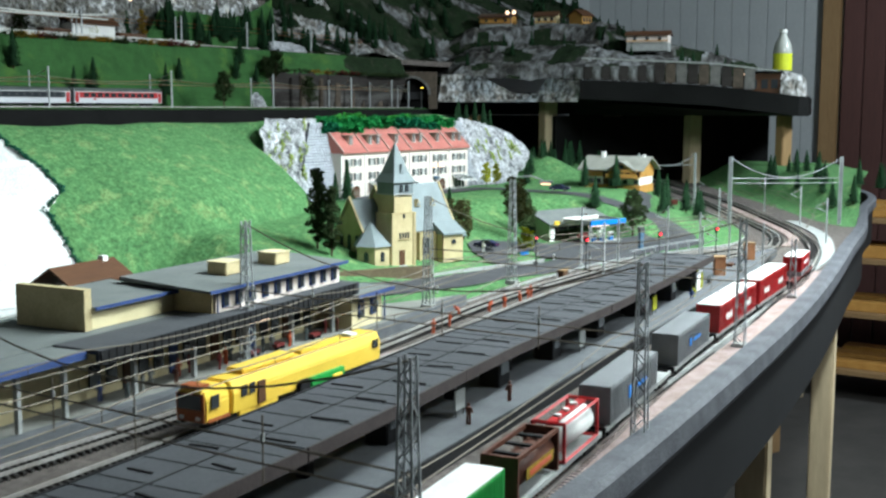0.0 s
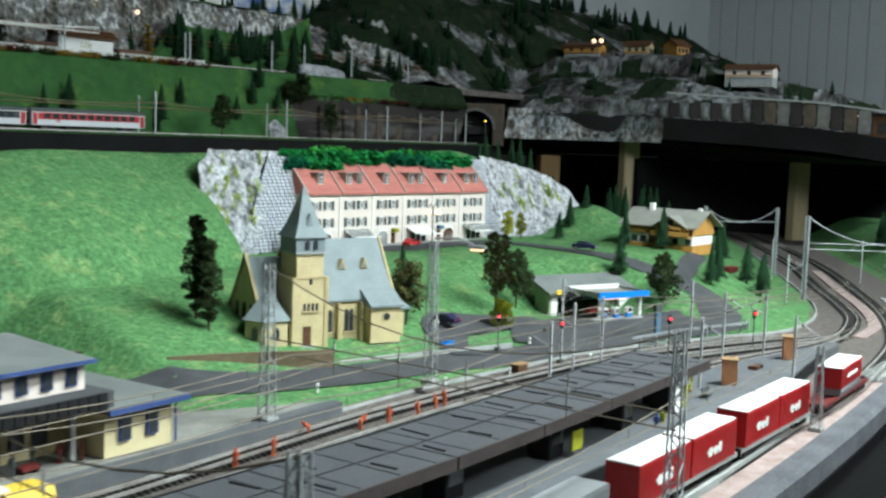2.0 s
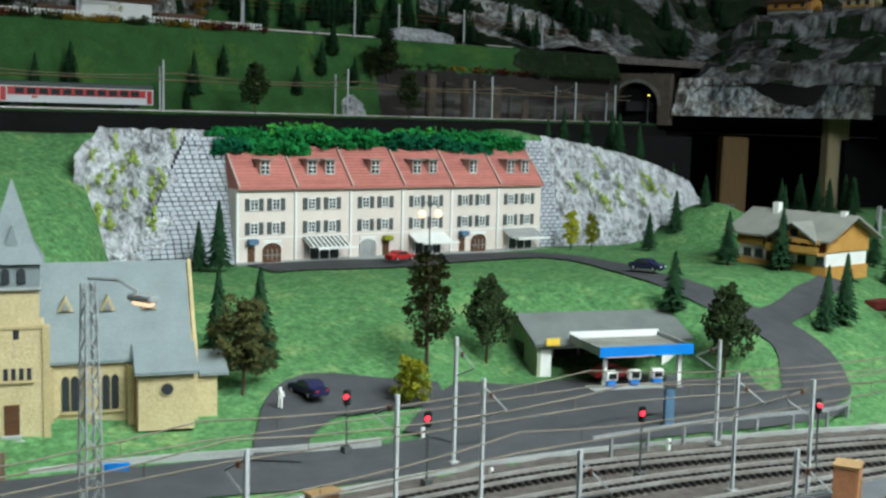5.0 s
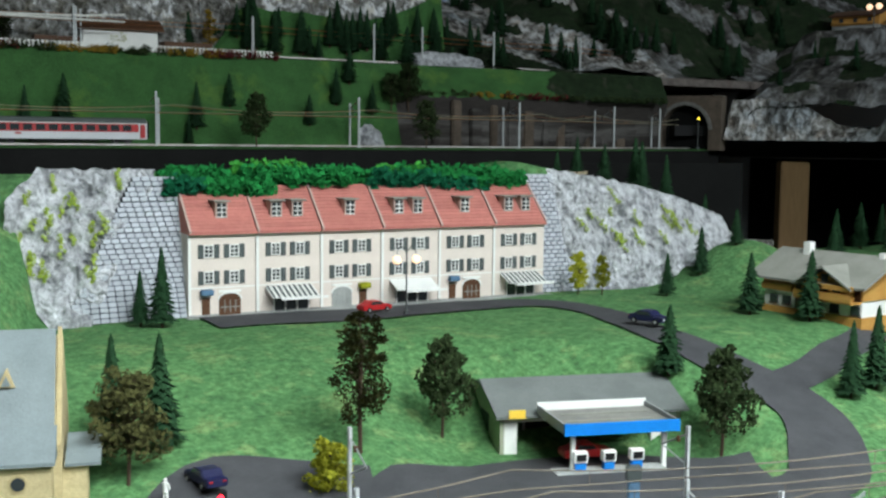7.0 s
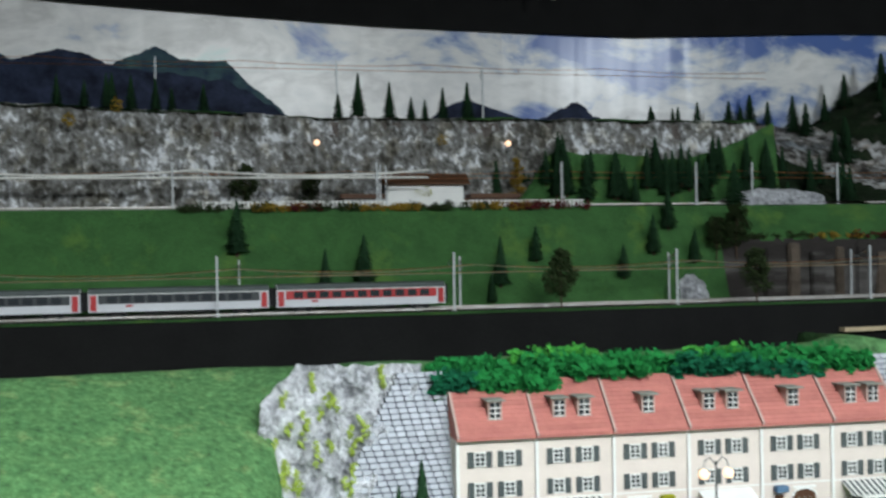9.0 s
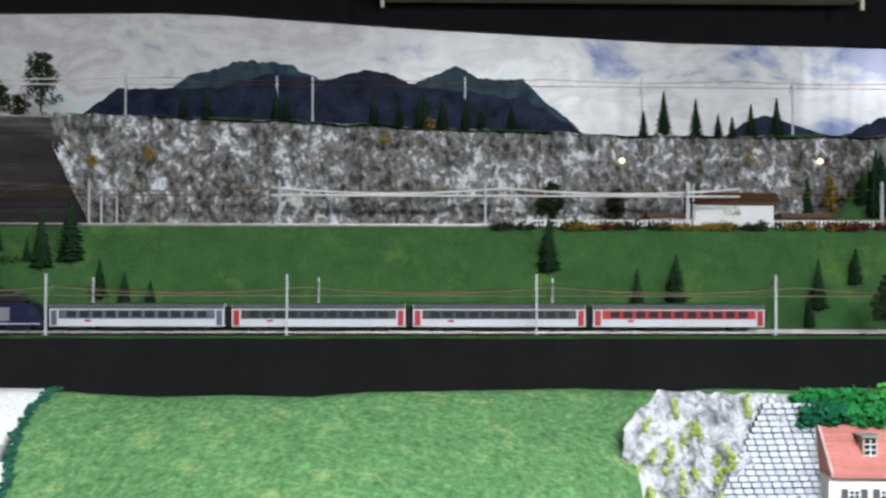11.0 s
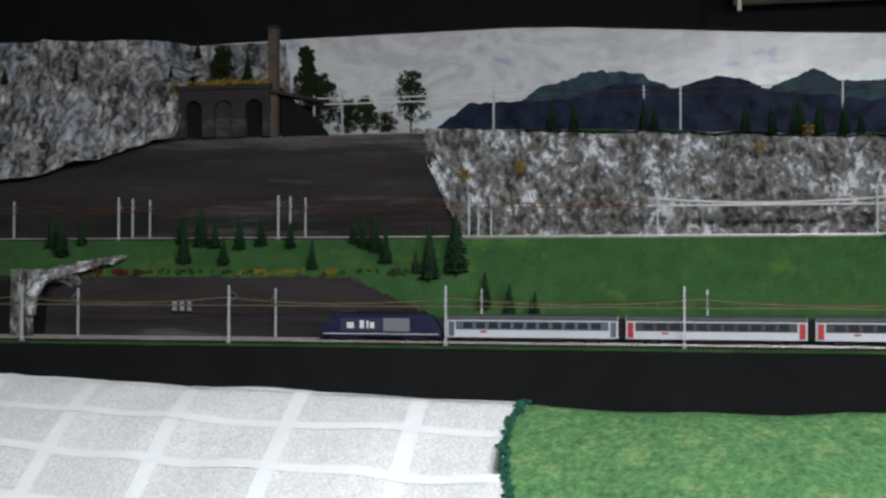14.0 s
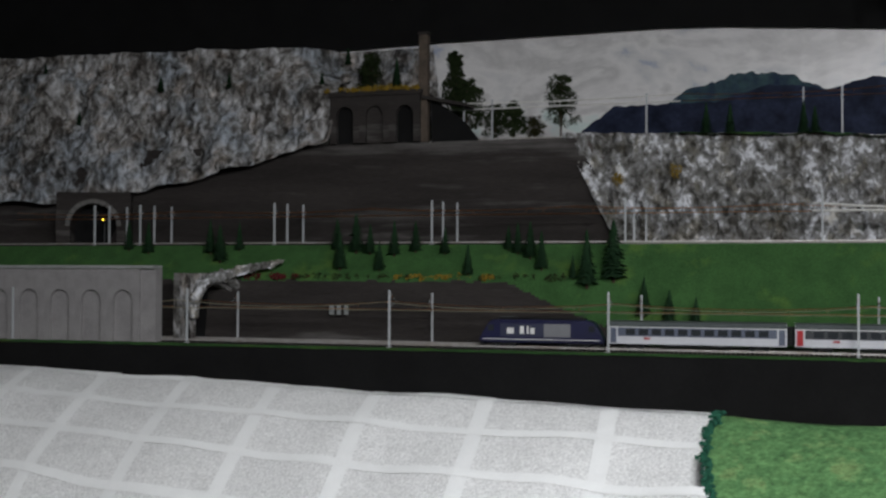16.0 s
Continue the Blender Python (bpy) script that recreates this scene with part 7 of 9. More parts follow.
part("walkway", cbox(0, 0, 0.0295, 0.08, 0.008, 0.0012), M_red, tank)
for x in (-0.02, 0.0, 0.02):
    part("hatch", cyl(0.003, 0.002, (x, 0, 0.0305), 10), M_white, tank)
tb = thing("tank_container", on_track(P1, (arc_at_x(P1, 0.706) + arc_at_x(P1, 0.795)) / 2, 1.0199), "brown tank container with a yellow-orange band", "tank container")
part("frame", boxes((-0.043, -0.014, 0, -0.040, 0.014, 0.033), (0.040, -0.014, 0, 0.043, 0.014, 0.033), (-0.0399, -0.014, 0.030, 0.0399, -0.0115, 0.033), (-0.0399, 0.0115, 0.030, 0.0399, 0.014, 0.033)), M_brown_loco, tb)
tk = bmesh.new()
bmesh.ops.create_cone(tk, cap_ends=True, segments=20, radius1=0.0118, radius2=0.0118, depth=0.078, matrix=pose(0, 0, 0.0158, 0, 90))
part("tank", tk, M_brown_loco, tb, smooth=True)
part("band", boxes((-0.026, -0.0142, 0.012, 0.030, -0.0136, 0.020)), M_leaf_or, tb)
part("band", boxes((-0.020, -0.0146, 0.014, 0.024, -0.01425, 0.018)), M_orange, tb)
for x in (-0.024, 0.0, 0.024):
    part("strap", cbox(x, 0, 0.0285, 0.004, 0.026, 0.002), M_black, tb)
wagon(0.455, 0.690, GREY, "pale grey container wagon with bogies")
container(0.575, 0.682, 0.034, M_green_p, M_white, "green container with a white roof")
container(0.462, 0.570, 0.034, M_grey_box, M_white, "grey container with a white roof")
wagon(1.835, 2.035, RUST, "red-brown flat wagon on the curve")
container(1.895, 1.995, 0.024, M_red, M_white, "red and grey container with white roof", z0=0.022, mark=[(0.0, 0.010, 0.05, 0.004)])
container(1.895, 1.995, 0.0078, M_grey_box, M_grey_box, "grey lower part of a stacked container load")

# yellow track machine
M_rust = surface("orange_brown_paint_mat", (0.34, 0.10, 0.035), (0.28, 0.08, 0.03), 0.5, scale=40, fine=400)
ym = thing("track_machine", on_track(P3, (arc_at_x(P3, 0.742) + arc_at_x(P3, 1.044)) / 2), "bright yellow track maintenance machine on the station track", "rail vehicle")
prof = [(-0.0165, 0.010), (0.0165, 0.010), (0.0175, 0.030), (0.0125, 0.041), (-0.0125, 0.041), (-0.0175, 0.030)]
bd = prism(prof, 0.262, "x")
bmesh.ops.translate(bd, vec=(-0.112, 0, 0), verts=bd.verts)
bmesh.ops.bevel(bd, geom=bd.edges[:], offset=0.0012, segments=2, affect="EDGES")
part("body", bd, M_yellow, ym)
hd = prism([(-0.016, 0.010), (0.016, 0.010), (0.017, 0.028), (0.0135, 0.040), (-0.0135, 0.040), (-0.017, 0.028)], 0.035, "x")
bmesh.ops.translate(hd, vec=(-0.150, 0, 0), verts=hd.verts)
bmesh.ops.bevel(hd, geom=hd.edges[:], offset=0.002, segments=2, affect="EDGES")
cab = part("cab", hd, M_yellow, ym)
part("cab_front", boxes((-0.1506, -0.0150, 0.011, -0.1495, 0.0150, 0.0365)), M_rust, cab, "orange-brown cab front")
part("cab_brow", cbox(-0.143, 0, 0.0402, 0.016, 0.022, 0.003, 0.001), M_rust, cab)
part("cab_stripe", boxes((-0.147, -0.0176, 0.0105, -0.117, -0.0168, 0.0135)), M_rust, cab)
part("windscreen", boxes((-0.1518, -0.0125, 0.022, -0.1507, 0.0125, 0.035)), M_glass_dark, cab)
part("cab_window", boxes((-0.143, -0.0180, 0.022, -0.132, -0.0172, 0.034)), M_glass_dark, cab)
part("headlight", boxes((-0.1518, -0.011, 0.013, -0.1507, -0.007, 0.016)), M_white, cab)
part("headlight", boxes((-0.1518, 0.007, 0.013, -0.1507, 0.011, 0.016)), M_white, cab)
part("roof_hump", cbox(-0.045, 0, 0.0412, 0.085, 0.020, 0.005, 0.0015), M_yellow, ym)
part("roof_hump", cbox(0.045, 0, 0.0412, 0.070, 0.016, 0.003, 0.001), M_yellow, ym)
part("beacon", cbox(0.112, 0, 0.0412, 0.014, 0.014, 0.003, 0.001), M_white, ym)
for x in (-0.100, -0.088):
    part("side_window", boxes((x, -0.0186, 0.024, x + 0.008, -0.0177, 0.034)), M_glass_dark, ym)
part("door", boxes((-0.075, -0.0186, 0.012, -0.064, -0.0172, 0.033)), M_wood, ym)
part("side_window", boxes((0.132, -0.0186, 0.025, 0.143, -0.0177, 0.034)), M_glass_dark, ym)
part("green_unit", cbox(0.040, -0.0150, 0.0055, 0.062, 0.012, 0.013, 0.001), M_green_p, ym)
part("black_unit", cbox(-0.002, -0.0165, 0.008, 0.018, 0.010, 0.011, 0.001), M_black, ym)
part("yellow_unit", cbox(0.055, -0.0190, 0.004, 0.018, 0.008, 0.010, 0.001), M_yellow, ym)
part("skirt", cbox(-0.070, 0, 0.006, 0.06, 0.030, 0.005), M_yellow, ym)
for x in (-0.112, -0.045, 0.085, 0.125):
    bogie(ym, x, 0.018)
part("cab_lamp", boxes((-0.147, -0.004, 0.0402, -0.138, 0.004, 0.043)), M_wood, ym)


# passenger train on the upper line
def coach(x0, ln, style, label):
    t = thing("railway_coach", pose(x0 + ln / 2, 2.125, 1.2942), label, "railway coach", "coaches of the express train")
    side, lower, door = style
    prof = [(-0.0155, 0.008), (0.0155, 0.008), (0.0160, 0.036), (0.0125, 0.043), (0.006, 0.0455), (-0.006, 0.0455), (-0.0125, 0.043), (-0.0160, 0.036)]
    b = prism(prof, ln, "x")
    bmesh.ops.translate(b, vec=(-ln / 2, 0, 0), verts=b.verts)
    part("body", b, lower, t)
    part("roof", prism([(-0.0163, 0.0362), (-0.0128, 0.0434), (-0.006, 0.0459), (0.006, 0.0459), (0.0128, 0.0434), (0.0163, 0.0362)], ln - 0.001, "x"), M_shutter, t, at=Matrix.Translation((-ln / 2 + 0.0005, 0, 0)))
    for sy in (-1, 1):
        part("window_band", cbox(0, sy * 0.0161, 0.0208, ln - 0.030, 0.0009, 0.0142), side, t)
    n = 11
    pn = None
    for i in range(n):
        m = Matrix.Translation((-ln / 2 + 0.025 + (ln - 0.05) * (i + 0.5) / n, -0.0167, 0.0228))
        pn = part("window_pane", cbox(0, 0, 0, (ln - 0.05) / n * 0.72, 0.0008, 0.0104), M_glass_dark, t, at=m) if pn is None else (share(pn, m, t), pn)[1]
    part("roof_line", cbox(0, -0.0164, 0.0352, ln, 0.0008, 0.0012), M_white, t)
    for sx in (-1, 1):
        part("door", cbox(sx * (ln / 2 - 0.0075), -0.0163, 0.010, 0.0095, 0.0012, 0.0245), door, t)
        bogie(t, sx * (ln / 2 - 0.042))
        part("gangway", cbox(sx * (ln / 2 + 0.003), 0, 0.010, 0.006, 0.014, 0.030), M_black, t)
    part("underframe", cbox(0, 0, 0.004, ln * 0.4, 0.022, 0.0042), M_black, t)
    part("marking", cbox(-ln * 0.28, -0.0166, 0.016, 0.010, 0.0006, 0.003), M_red, t)
    return t


M_coach_w = surface("coach_white_mat", (0.60, 0.61, 0.64), (0.55, 0.56, 0.59), 0.4, scale=20, fine=300, grain=0.05, spec=0.5)
M_coach_b = surface("coach_bluegrey_mat", (0.10, 0.12, 0.17), None, 0.4, scale=20, fine=300, grain=0.05, spec=0.5)
M_coach_k = surface("coach_dark_mat", (0.035, 0.04, 0.045), None, 0.4, scale=20, fine=300, grain=0.05, spec=0.5)
M_loco = surface("loco_blue_mat", (0.013, 0.015, 0.055), (0.010, 0.011, 0.042), 0.4, scale=20, fine=300, grain=0.06, spec=0.35)
M_loco_p = surface("loco_pale_panel_mat", (0.032, 0.037, 0.072), None, 0.4, scale=20, fine=300, grain=0.06, spec=0.5)
LX = 0.79
loco = thing("electric_locomotive", pose(LX + 0.1075, 2.125, 1.2942), "dark blue electric locomotive with pale side panels", "locomotive")
b = prism([(-0.1065, 0.007), (0.1065, 0.007), (0.1055, 0.016), (0.090, 0.041), (0.082, 0.045), (-0.082, 0.045), (-0.090, 0.041), (-0.1055, 0.016)], 0.032)
bmesh.ops.translate(b, vec=(0, -0.016, 0), verts=b.verts)
bmesh.ops.bevel(b, geom=b.edges[:], offset=0.0022, segments=2, affect="EDGES")
part("body", b, M_loco, loco)
part("roof_gear", cbox(0, 0, 0.0452, 0.15, 0.020, 0.0035, 0.001), M_black, loco)
part("side_panel", cbox(-0.012, -0.0162, 0.0165, 0.115, 0.0009, 0.022), M_loco_p, loco)
part("side_panel", cbox(0.028, -0.0168, 0.0165, 0.045, 0.0008, 0.022), M_grey_box, loco)
part("sill_line", cbox(0, -0.0164, 0.0115, 0.200, 0.0009, 0.0012), M_white, loco)
for dx, sz, sx in ((-0.052, 0.010, 0.012), (-0.032, 0.013, 0.007), (-0.022, 0.013, 0.003), (-0.014, 0.010, 0.007)):
    part("marking", cbox(dx, -0.0171, 0.0215, sx, 0.0007, sz), M_white, loco)
for sx in (-1, 1):
    part("cab_window", cbox(sx * 0.086, -0.0162, 0.026, 0.010, 0.0008, 0.010), M_glass_dark, loco)
    bogie(loco, sx * 0.062, 0.03)
    part("snow_plough", cbox(sx * 0.103, 0, 0.002, 0.006, 0.026, 0.005), M_black, loco)
part("pantograph", tubes(0.0006, [(0.060, -0.006, 0.0487), (0.080, -0.006, 0.056), (0.066, -0.006, 0.0615)], [(0.060, 0.006, 0.0487), (0.080, 0.006, 0.056), (0.066, 0.006, 0.0615)], [(0.066, -0.011, 0.0615), (0.066, 0.011, 0.0615)]), M_iron, loco)
part("pantograph", tubes(0.0006, [(-0.075, -0.008, 0.049), (-0.045, -0.008, 0.0505)], [(-0.075, 0.008, 0.049), (-0.045, 0.008, 0.0505)]), M_iron, loco)
x = LX + 0.222
CL = 0.282
for k, (style, lb) in enumerate((((M_coach_b, M_coach_w, M_coach_b), "silver express coach with blue-grey window band"), ((M_coach_k, M_coach_w, M_red), "white express coach with dark window band and red doors"),
                                 ((M_coach_k, M_coach_w, M_red), "white express coach with dark window band and red doors"), ((M_red, M_coach_w, M_red), "red and cream dining coach"))):
    coach(x, CL, style, lb)
    x += CL + 0.0125

# ---- filling station ----
gs = thing("filling_station", pose(2.190, 0.960, height(2.2, 0.93) + 0.004, 0, 0, -17), "filling station with grey roof and blue-edged canopy", "filling station")
M_gs = surface("pale_green_wall_mat", (0.36, 0.38, 0.28), (0.30, 0.32, 0.23), 0.85, scale=30, fine=400, grain=0.06)
GD, GL = 0.113, 0.185
for x in (0.0, GL - 0.004):
    part("gable_wall", prism([(0, -0.004), (GD, -0.004), (GD, 0.035), (GD / 2, 0.055), (0, 0.035)], 0.004, "x"), M_gs, gs, at=Matrix.Translation((x, 0, 0)))
part("back_wall", boxes((0.0042, GD - 0.004, -0.004, GL - 0.0042, GD, 0.035)), M_gs, gs)
part("front_pier", boxes((0.0042, 0.0, -0.004, 0.017, 0.006, 0.035)), M_white, gs)
part("front_pier", boxes((GL - 0.03, 0.0, -0.004, GL - 0.0042, 0.006, 0.035)), M_white, gs)
part("front_beam", boxes((0.0172, 0.0, 0.0275, GL - 0.0302, 0.004, 0.035)), M_white, gs)
part("shop_front", boxes((0.035, 0.042, 0.0005, GL - 0.0042, 0.045, 0.034)), M_glass_dark, gs)
for k in range(5):
    part("shop_post", boxes((0.035 + 0.032 * k, 0.0405, 0.0005, 0.0375 + 0.032 * k, 0.0418, 0.034)), M_kerb, gs)
part("side_window", boxes((-0.0012, 0.040, 0.010, -0.0001, 0.068, 0.027)), M_glass_dark, gs)
part("roof", gable_roof(-0.006, GL + 0.006, 0.0, GD, 0.0355, 0.0555, 0.008), M_slate_d, gs)
part("price_sign", cbox(0.014, -0.0095, 0.0335, 0.016, 0.002, 0.008), M_yellow, gs)
cp = part("canopy", boxes((0.036, -0.085, 0.0385, 0.142, -0.012, 0.0410)), M_platform_light, gs, "flat grey canopy deck")
part("canopy_fascia", boxes((0.034, -0.088, 0.0355, 0.144, -0.0852, 0.0460)), M_blue, cp, "bright blue canopy edge")
part("canopy_rim", boxes((0.034, -0.0850, 0.0365, 0.0358, -0.010, 0.0455)), M_steel, cp)
part("canopy_rim", boxes((0.1422, -0.0850, 0.0365, 0.144, -0.010, 0.0455)), M_steel, cp)
part("canopy_rim", boxes((0.034, -0.0098, 0.0385, 0.144, -0.0080, 0.0480)), M_white, cp)
part("canopy_stripe", boxes((0.044, -0.062, 0.0412, 0.128, -0.057, 0.0418)), M_felt, cp)
part("canopy_stripe", boxes((0.048, -0.036, 0.0412, 0.134, -0.031, 0.0418)), M_felt, cp)
for x in (0.046, 0.134):
    part("canopy_column", cbox(x, -0.076, -0.004, 0.004, 0.004, 0.042), M_white, gs)
part("pump_island", boxes((0.028, -0.089, -0.004, 0.132, -0.068, 0.0015)), M_kerb, gs)
part("ceiling_light", boxes((0.048, -0.072, 0.0312, 0.108, -0.068, 0.0335)), M_warm_glow, gs)
for k in range(3):
    x = 0.052 + 0.027 * k
    pp = part("fuel_pump", cbox(x, -0.079, 0.0017, 0.010, 0.007, 0.007, 0.0006), M_blue, gs)
    part("pump_head", cbox(x, -0.079, 0.0088, 0.013, 0.008, 0.010, 0.0006), M_white, pp)
    part("pump_dial", cbox(x, -0.0835, 0.0108, 0.009, 0.0006, 0.006), M_black, pp)
sg = thing("advertising_column", pose(2.172, 0.742, height(2.172, 0.742) + 0.002, 0, 0, -30), "dark teal advertising column on the forecourt", "advertising column")
part("column", cbox(0, 0, 0, 0.009, 0.008, 0.036, 0.001), M_sign_blue, sg)
part("sign", cbox(0, 0, 0.0362, 0.012, 0.009, 0.012, 0.001), M_shutter, sg)


def car(x, y, turn, paint, label, z=None, s=1.0):
    t = thing("car", pose(x, y, (height(x, y) + 0.0055) if z is None else z, 0, 0, turn) @ Matrix.Diagonal((s, s, s, 1)), label, "car", "parked cars")
    b = prism([(-0.024, 0.003), (0.024, 0.003), (0.0245, 0.008), (0.021, 0.0095), (0.011, 0.0102), (0.005, 0.0152), (-0.010, 0.0155), (-0.016, 0.0108), (-0.0235, 0.010)], 0.019)
    bmesh.ops.translate(b, vec=(0, -0.0095, 0), verts=b.verts)
    bmesh.ops.bevel(b, geom=b.edges[:], offset=0.0011, segments=2, affect="EDGES")
    part("body", b, paint, t)
    for sy in (-1, 1):
        part("side_window", prism([(-0.0125, 0.0108), (0.0085, 0.0106), (0.0042, 0.0145), (-0.0095, 0.0147)], 0.0006), M_glass_dark, t, at=Matrix.Translation((0, sy * 0.0096 - 0.0003, 0)))
    part("windscreen", cbox(0, 0, 0, 0.0006, 0.015, 0.0058), M_glass_dark, t, at=pose(0.0088, 0, 0.0102, 0, -50))
    part("rear_window", cbox(0, 0, 0, 0.0006, 0.014, 0.0048), M_glass_dark, t, at=pose(-0.0140, 0, 0.0110, 0, 52))
    for sx in (-0.0145, 0.0150):
        for sy in (-0.0092, 0.0092):
            w = part("wheel", cyl(0.0035, 0.003, sides=12), M_black, t, at=pose(sx, sy + 0.0015, 0.0035, 90))
            part("rim", cyl(0.0018, 0.0034, sides=10), M_kerb, w, at=Matrix.Translation((0, 0, -0.0002)))
    for sy in (-0.006, 0.006):
        part("headlight", cbox(0.0243, sy, 0.0062, 0.0008, 0.003, 0.0014), M_white, t)
        part("tail_light", cbox(-0.0240, sy, 0.0075, 0.0008, 0.003, 0.0014), M_red, t)
    return t


car(2.238, 1.322, 8, M_red, "small red car parked on the terrace", s=0.9)
car(2.478, 1.085, -75, M_loco, "dark blue saloon car driving on the lane")
car(1.893, 0.938, 96, M_loco, "dark blue car parked beside the church", s=0.95)
car(2.243, 0.896, -17, M_red, "red car standing at the fuel pumps")

# ---- chalet ----
cl = thing("chalet", pose(2.712, 1.134, 1.088, 0, 0, -86), "alpine chalet with orange wooden balcony and grey-brown roof", "chalet")
CLN, CDP = 0.150, 0.105
part("plinth", boxes((0, 0.0, -0.01, CLN, CDP, 0.010)), M_wood_or, cl)
part("ground_wall", boxes((0.002, 0.002, 0.0102, CLN - 0.002, CDP - 0.002, 0.030)), M_white, cl)
part("upper_wall", prism([(0.0, 0.0303), (CDP, 0.0303), (CDP, 0.053), (CDP / 2, 0.078), (0.0, 0.053)], CLN, "x"), M_wood_or, cl)
part("roof", gable_roof(-0.014, CLN + 0.014, 0.0, CDP, 0.0535, 0.0785, 0.016), M_felt, cl)
part("cross_gable_wall", prism([(0.070, 0.0303), (0.140, 0.0303), (0.140, 0.048), (0.105, 0.066), (0.070, 0.048)], 0.012), M_wood_or, cl, at=Matrix.Translation((0, -0.0125, 0)))
gr = prism([(0.062, 0.044), (0.105, 0.0685), (0.148, 0.044), (0.148, 0.0465), (0.105, 0.071), (0.062, 0.0465)], 0.06)
part("cross_gable_roof", gr, M_felt, cl, at=Matrix.Translation((0, -0.022, 0)))
part("balcony", boxes((0.066, -0.022, 0.0275, CLN, -0.0005, 0.0300)), M_wood_or, cl)
part("balcony_rail", boxes((0.066, -0.0235, 0.0302, CLN, -0.0222, 0.039)), M_wood_or, cl, "orange plank balcony railing")
part("balcony_upper", boxes((0.078, -0.0195, 0.043, CLN, -0.0182, 0.049)), M_wood_or, cl)
part("balcony_shade", boxes((0.068, -0.0020, 0.0302, CLN - 0.002, -0.0008, 0.0500)), M_wood, cl)
part("door_dark", boxes((0.052, -0.0012, 0.0105, 0.066, 0.0015, 0.048)), M_wood, cl)
for x, z in ((0.018, 0.014), (0.038, 0.014), (0.082, 0.013), (0.110, 0.013), (0.140, 0.013)):
    w = part("window", boxes((x - 0.006, -0.0006, z, x + 0.006, 0.0019, z + 0.011)), M_glass_dark, cl)
    part("window_frame", boxes((x - 0.0075, -0.0004, z - 0.0016, x + 0.0075, 0.0018, z - 0.0002)), M_wood, w)
for x, z in ((0.088, 0.039), (0.105, 0.039), (0.122, 0.039), (0.105, 0.051)):
    part("window", boxes((x - 0.0055, -0.0136, z, x + 0.0055, -0.0122, z + 0.010)), M_glass_dark, cl)
part("side_rail", boxes((0.002, -0.006, 0.032, 0.050, -0.0008, 0.040)), M_wood_or, cl)
part("chimney", cbox(0.035, 0.045, 0.066, 0.010, 0.010, 0.026), M_white, cl)
part("chimney", cbox(0.142, 0.050, 0.070, 0.008, 0.008, 0.016), M_white, cl)
bc = thing("brick_planter", pose(2.735, 0.905, height(2.735, 0.905)), "low red-brown brick planter beside the chalet", "planter")
part("box", cbox(0, 0, 0, 0.04, 0.02, 0.012, 0.001), M_red_dk, bc)
pa = portal("stone_arch", pose(2.985, 1.425, 1.085, 0, 0, -40), 0.045, 0.05, 0.07, 0.062, M_rock_dark, "pale plaster tunnel arch behind the chalet", 0.03)

# ---- overhead line ----
def lattice_mast(x, y, z, h, label, lean=0.0, w=0.0062):
    t = thing("lattice_mast", pose(x, y, z, 0, 0, 8), label, "catenary mast", "lattice masts")
    k = 0.55
    for sx in (-1, 1):
        for sy in (-1, 1):
            part("leg", tubes(0.0009, [(sx * w, sy * w, 0), (sx * w * k, sy * w * k, h)], sides=4), M_steel, t)
    bars = bmesh.new()
    n = int(h / 0.011)
    for i in range(n):
        a, b = i / n, (i + 1) / n
        wa, wb = w * (1 + (k - 1) * a), w * (1 + (k - 1) * b)
        f = 1 if i % 2 else -1
        for p, q in (((f * wa, -wa), (-f * wb, -wb)), ((f * wa, wa), (-f * wb, wb)), ((-wa, f * wa), (-wb, -f * wb)), ((wa, f * wa), (wb, -f * wb))):
            tube(bars, [(p[0], p[1], h * a), (q[0], q[1], h * b)], 0.0006, 3)
    tagged(part("bracing", bars, M_steel, t), kind="stuff")
    part("foot", cbox(0, 0, -0.001, w * 2.8, w * 2.8, 0.006, 0.0008), M_kerb, t)
    return t


NEAR_MASTS = [(0.10, 0.125), (0.535, 0.172), (0.952, 0.217), (1.387, 0.274)]
for x, y in NEAR_MASTS:
    lattice_mast(x, y, 1.0025, 0.158, "tall grey lattice mast at the table edge")
FAR_MASTS = [(0.10, 0.60), (0.535, 0.645), (0.947, 0.671), (1.36, 0.713), (1.62, 0.726)]
for i, (x, y) in enumerate(FAR_MASTS):
    lattice_mast(x, y, 1.0132 if x < 1.3 else 1.012, 0.158 if i < 4 else 0.168, "tall grey lattice mast across the tracks")
lattice_mast(1.785, 0.326, 1.0025, 0.092, "slim lattice mast on the curve", w=0.005)
sl = thing("yard_lamp", pose(1.62, 0.726, 1.183, 0, 0, -70), "lit yard lamp on a lattice mast", "lamp")
part("arm", tubes(0.0011, [(0, 0, 0), (0.03, 0, 0.002), (0.048, 0, -0.004)]), M_steel, sl)
part("lamp_head", cbox(0.053, 0, -0.009, 0.022, 0.009, 0.004, 0.001), M_steel, sl)
part("bulb", cbox(0.053, 0, -0.0115, 0.016, 0.006, 0.0024, 0.0008), M_warm_glow, sl)
nb = thing("name_board", pose(1.632, 0.710, 1.058, 0, 0, -20), "small bright blue board on the mast", "sign board")
part("board", cbox(0, 0, 0, 0.016, 0.002, 0.005), M_blue, nb)


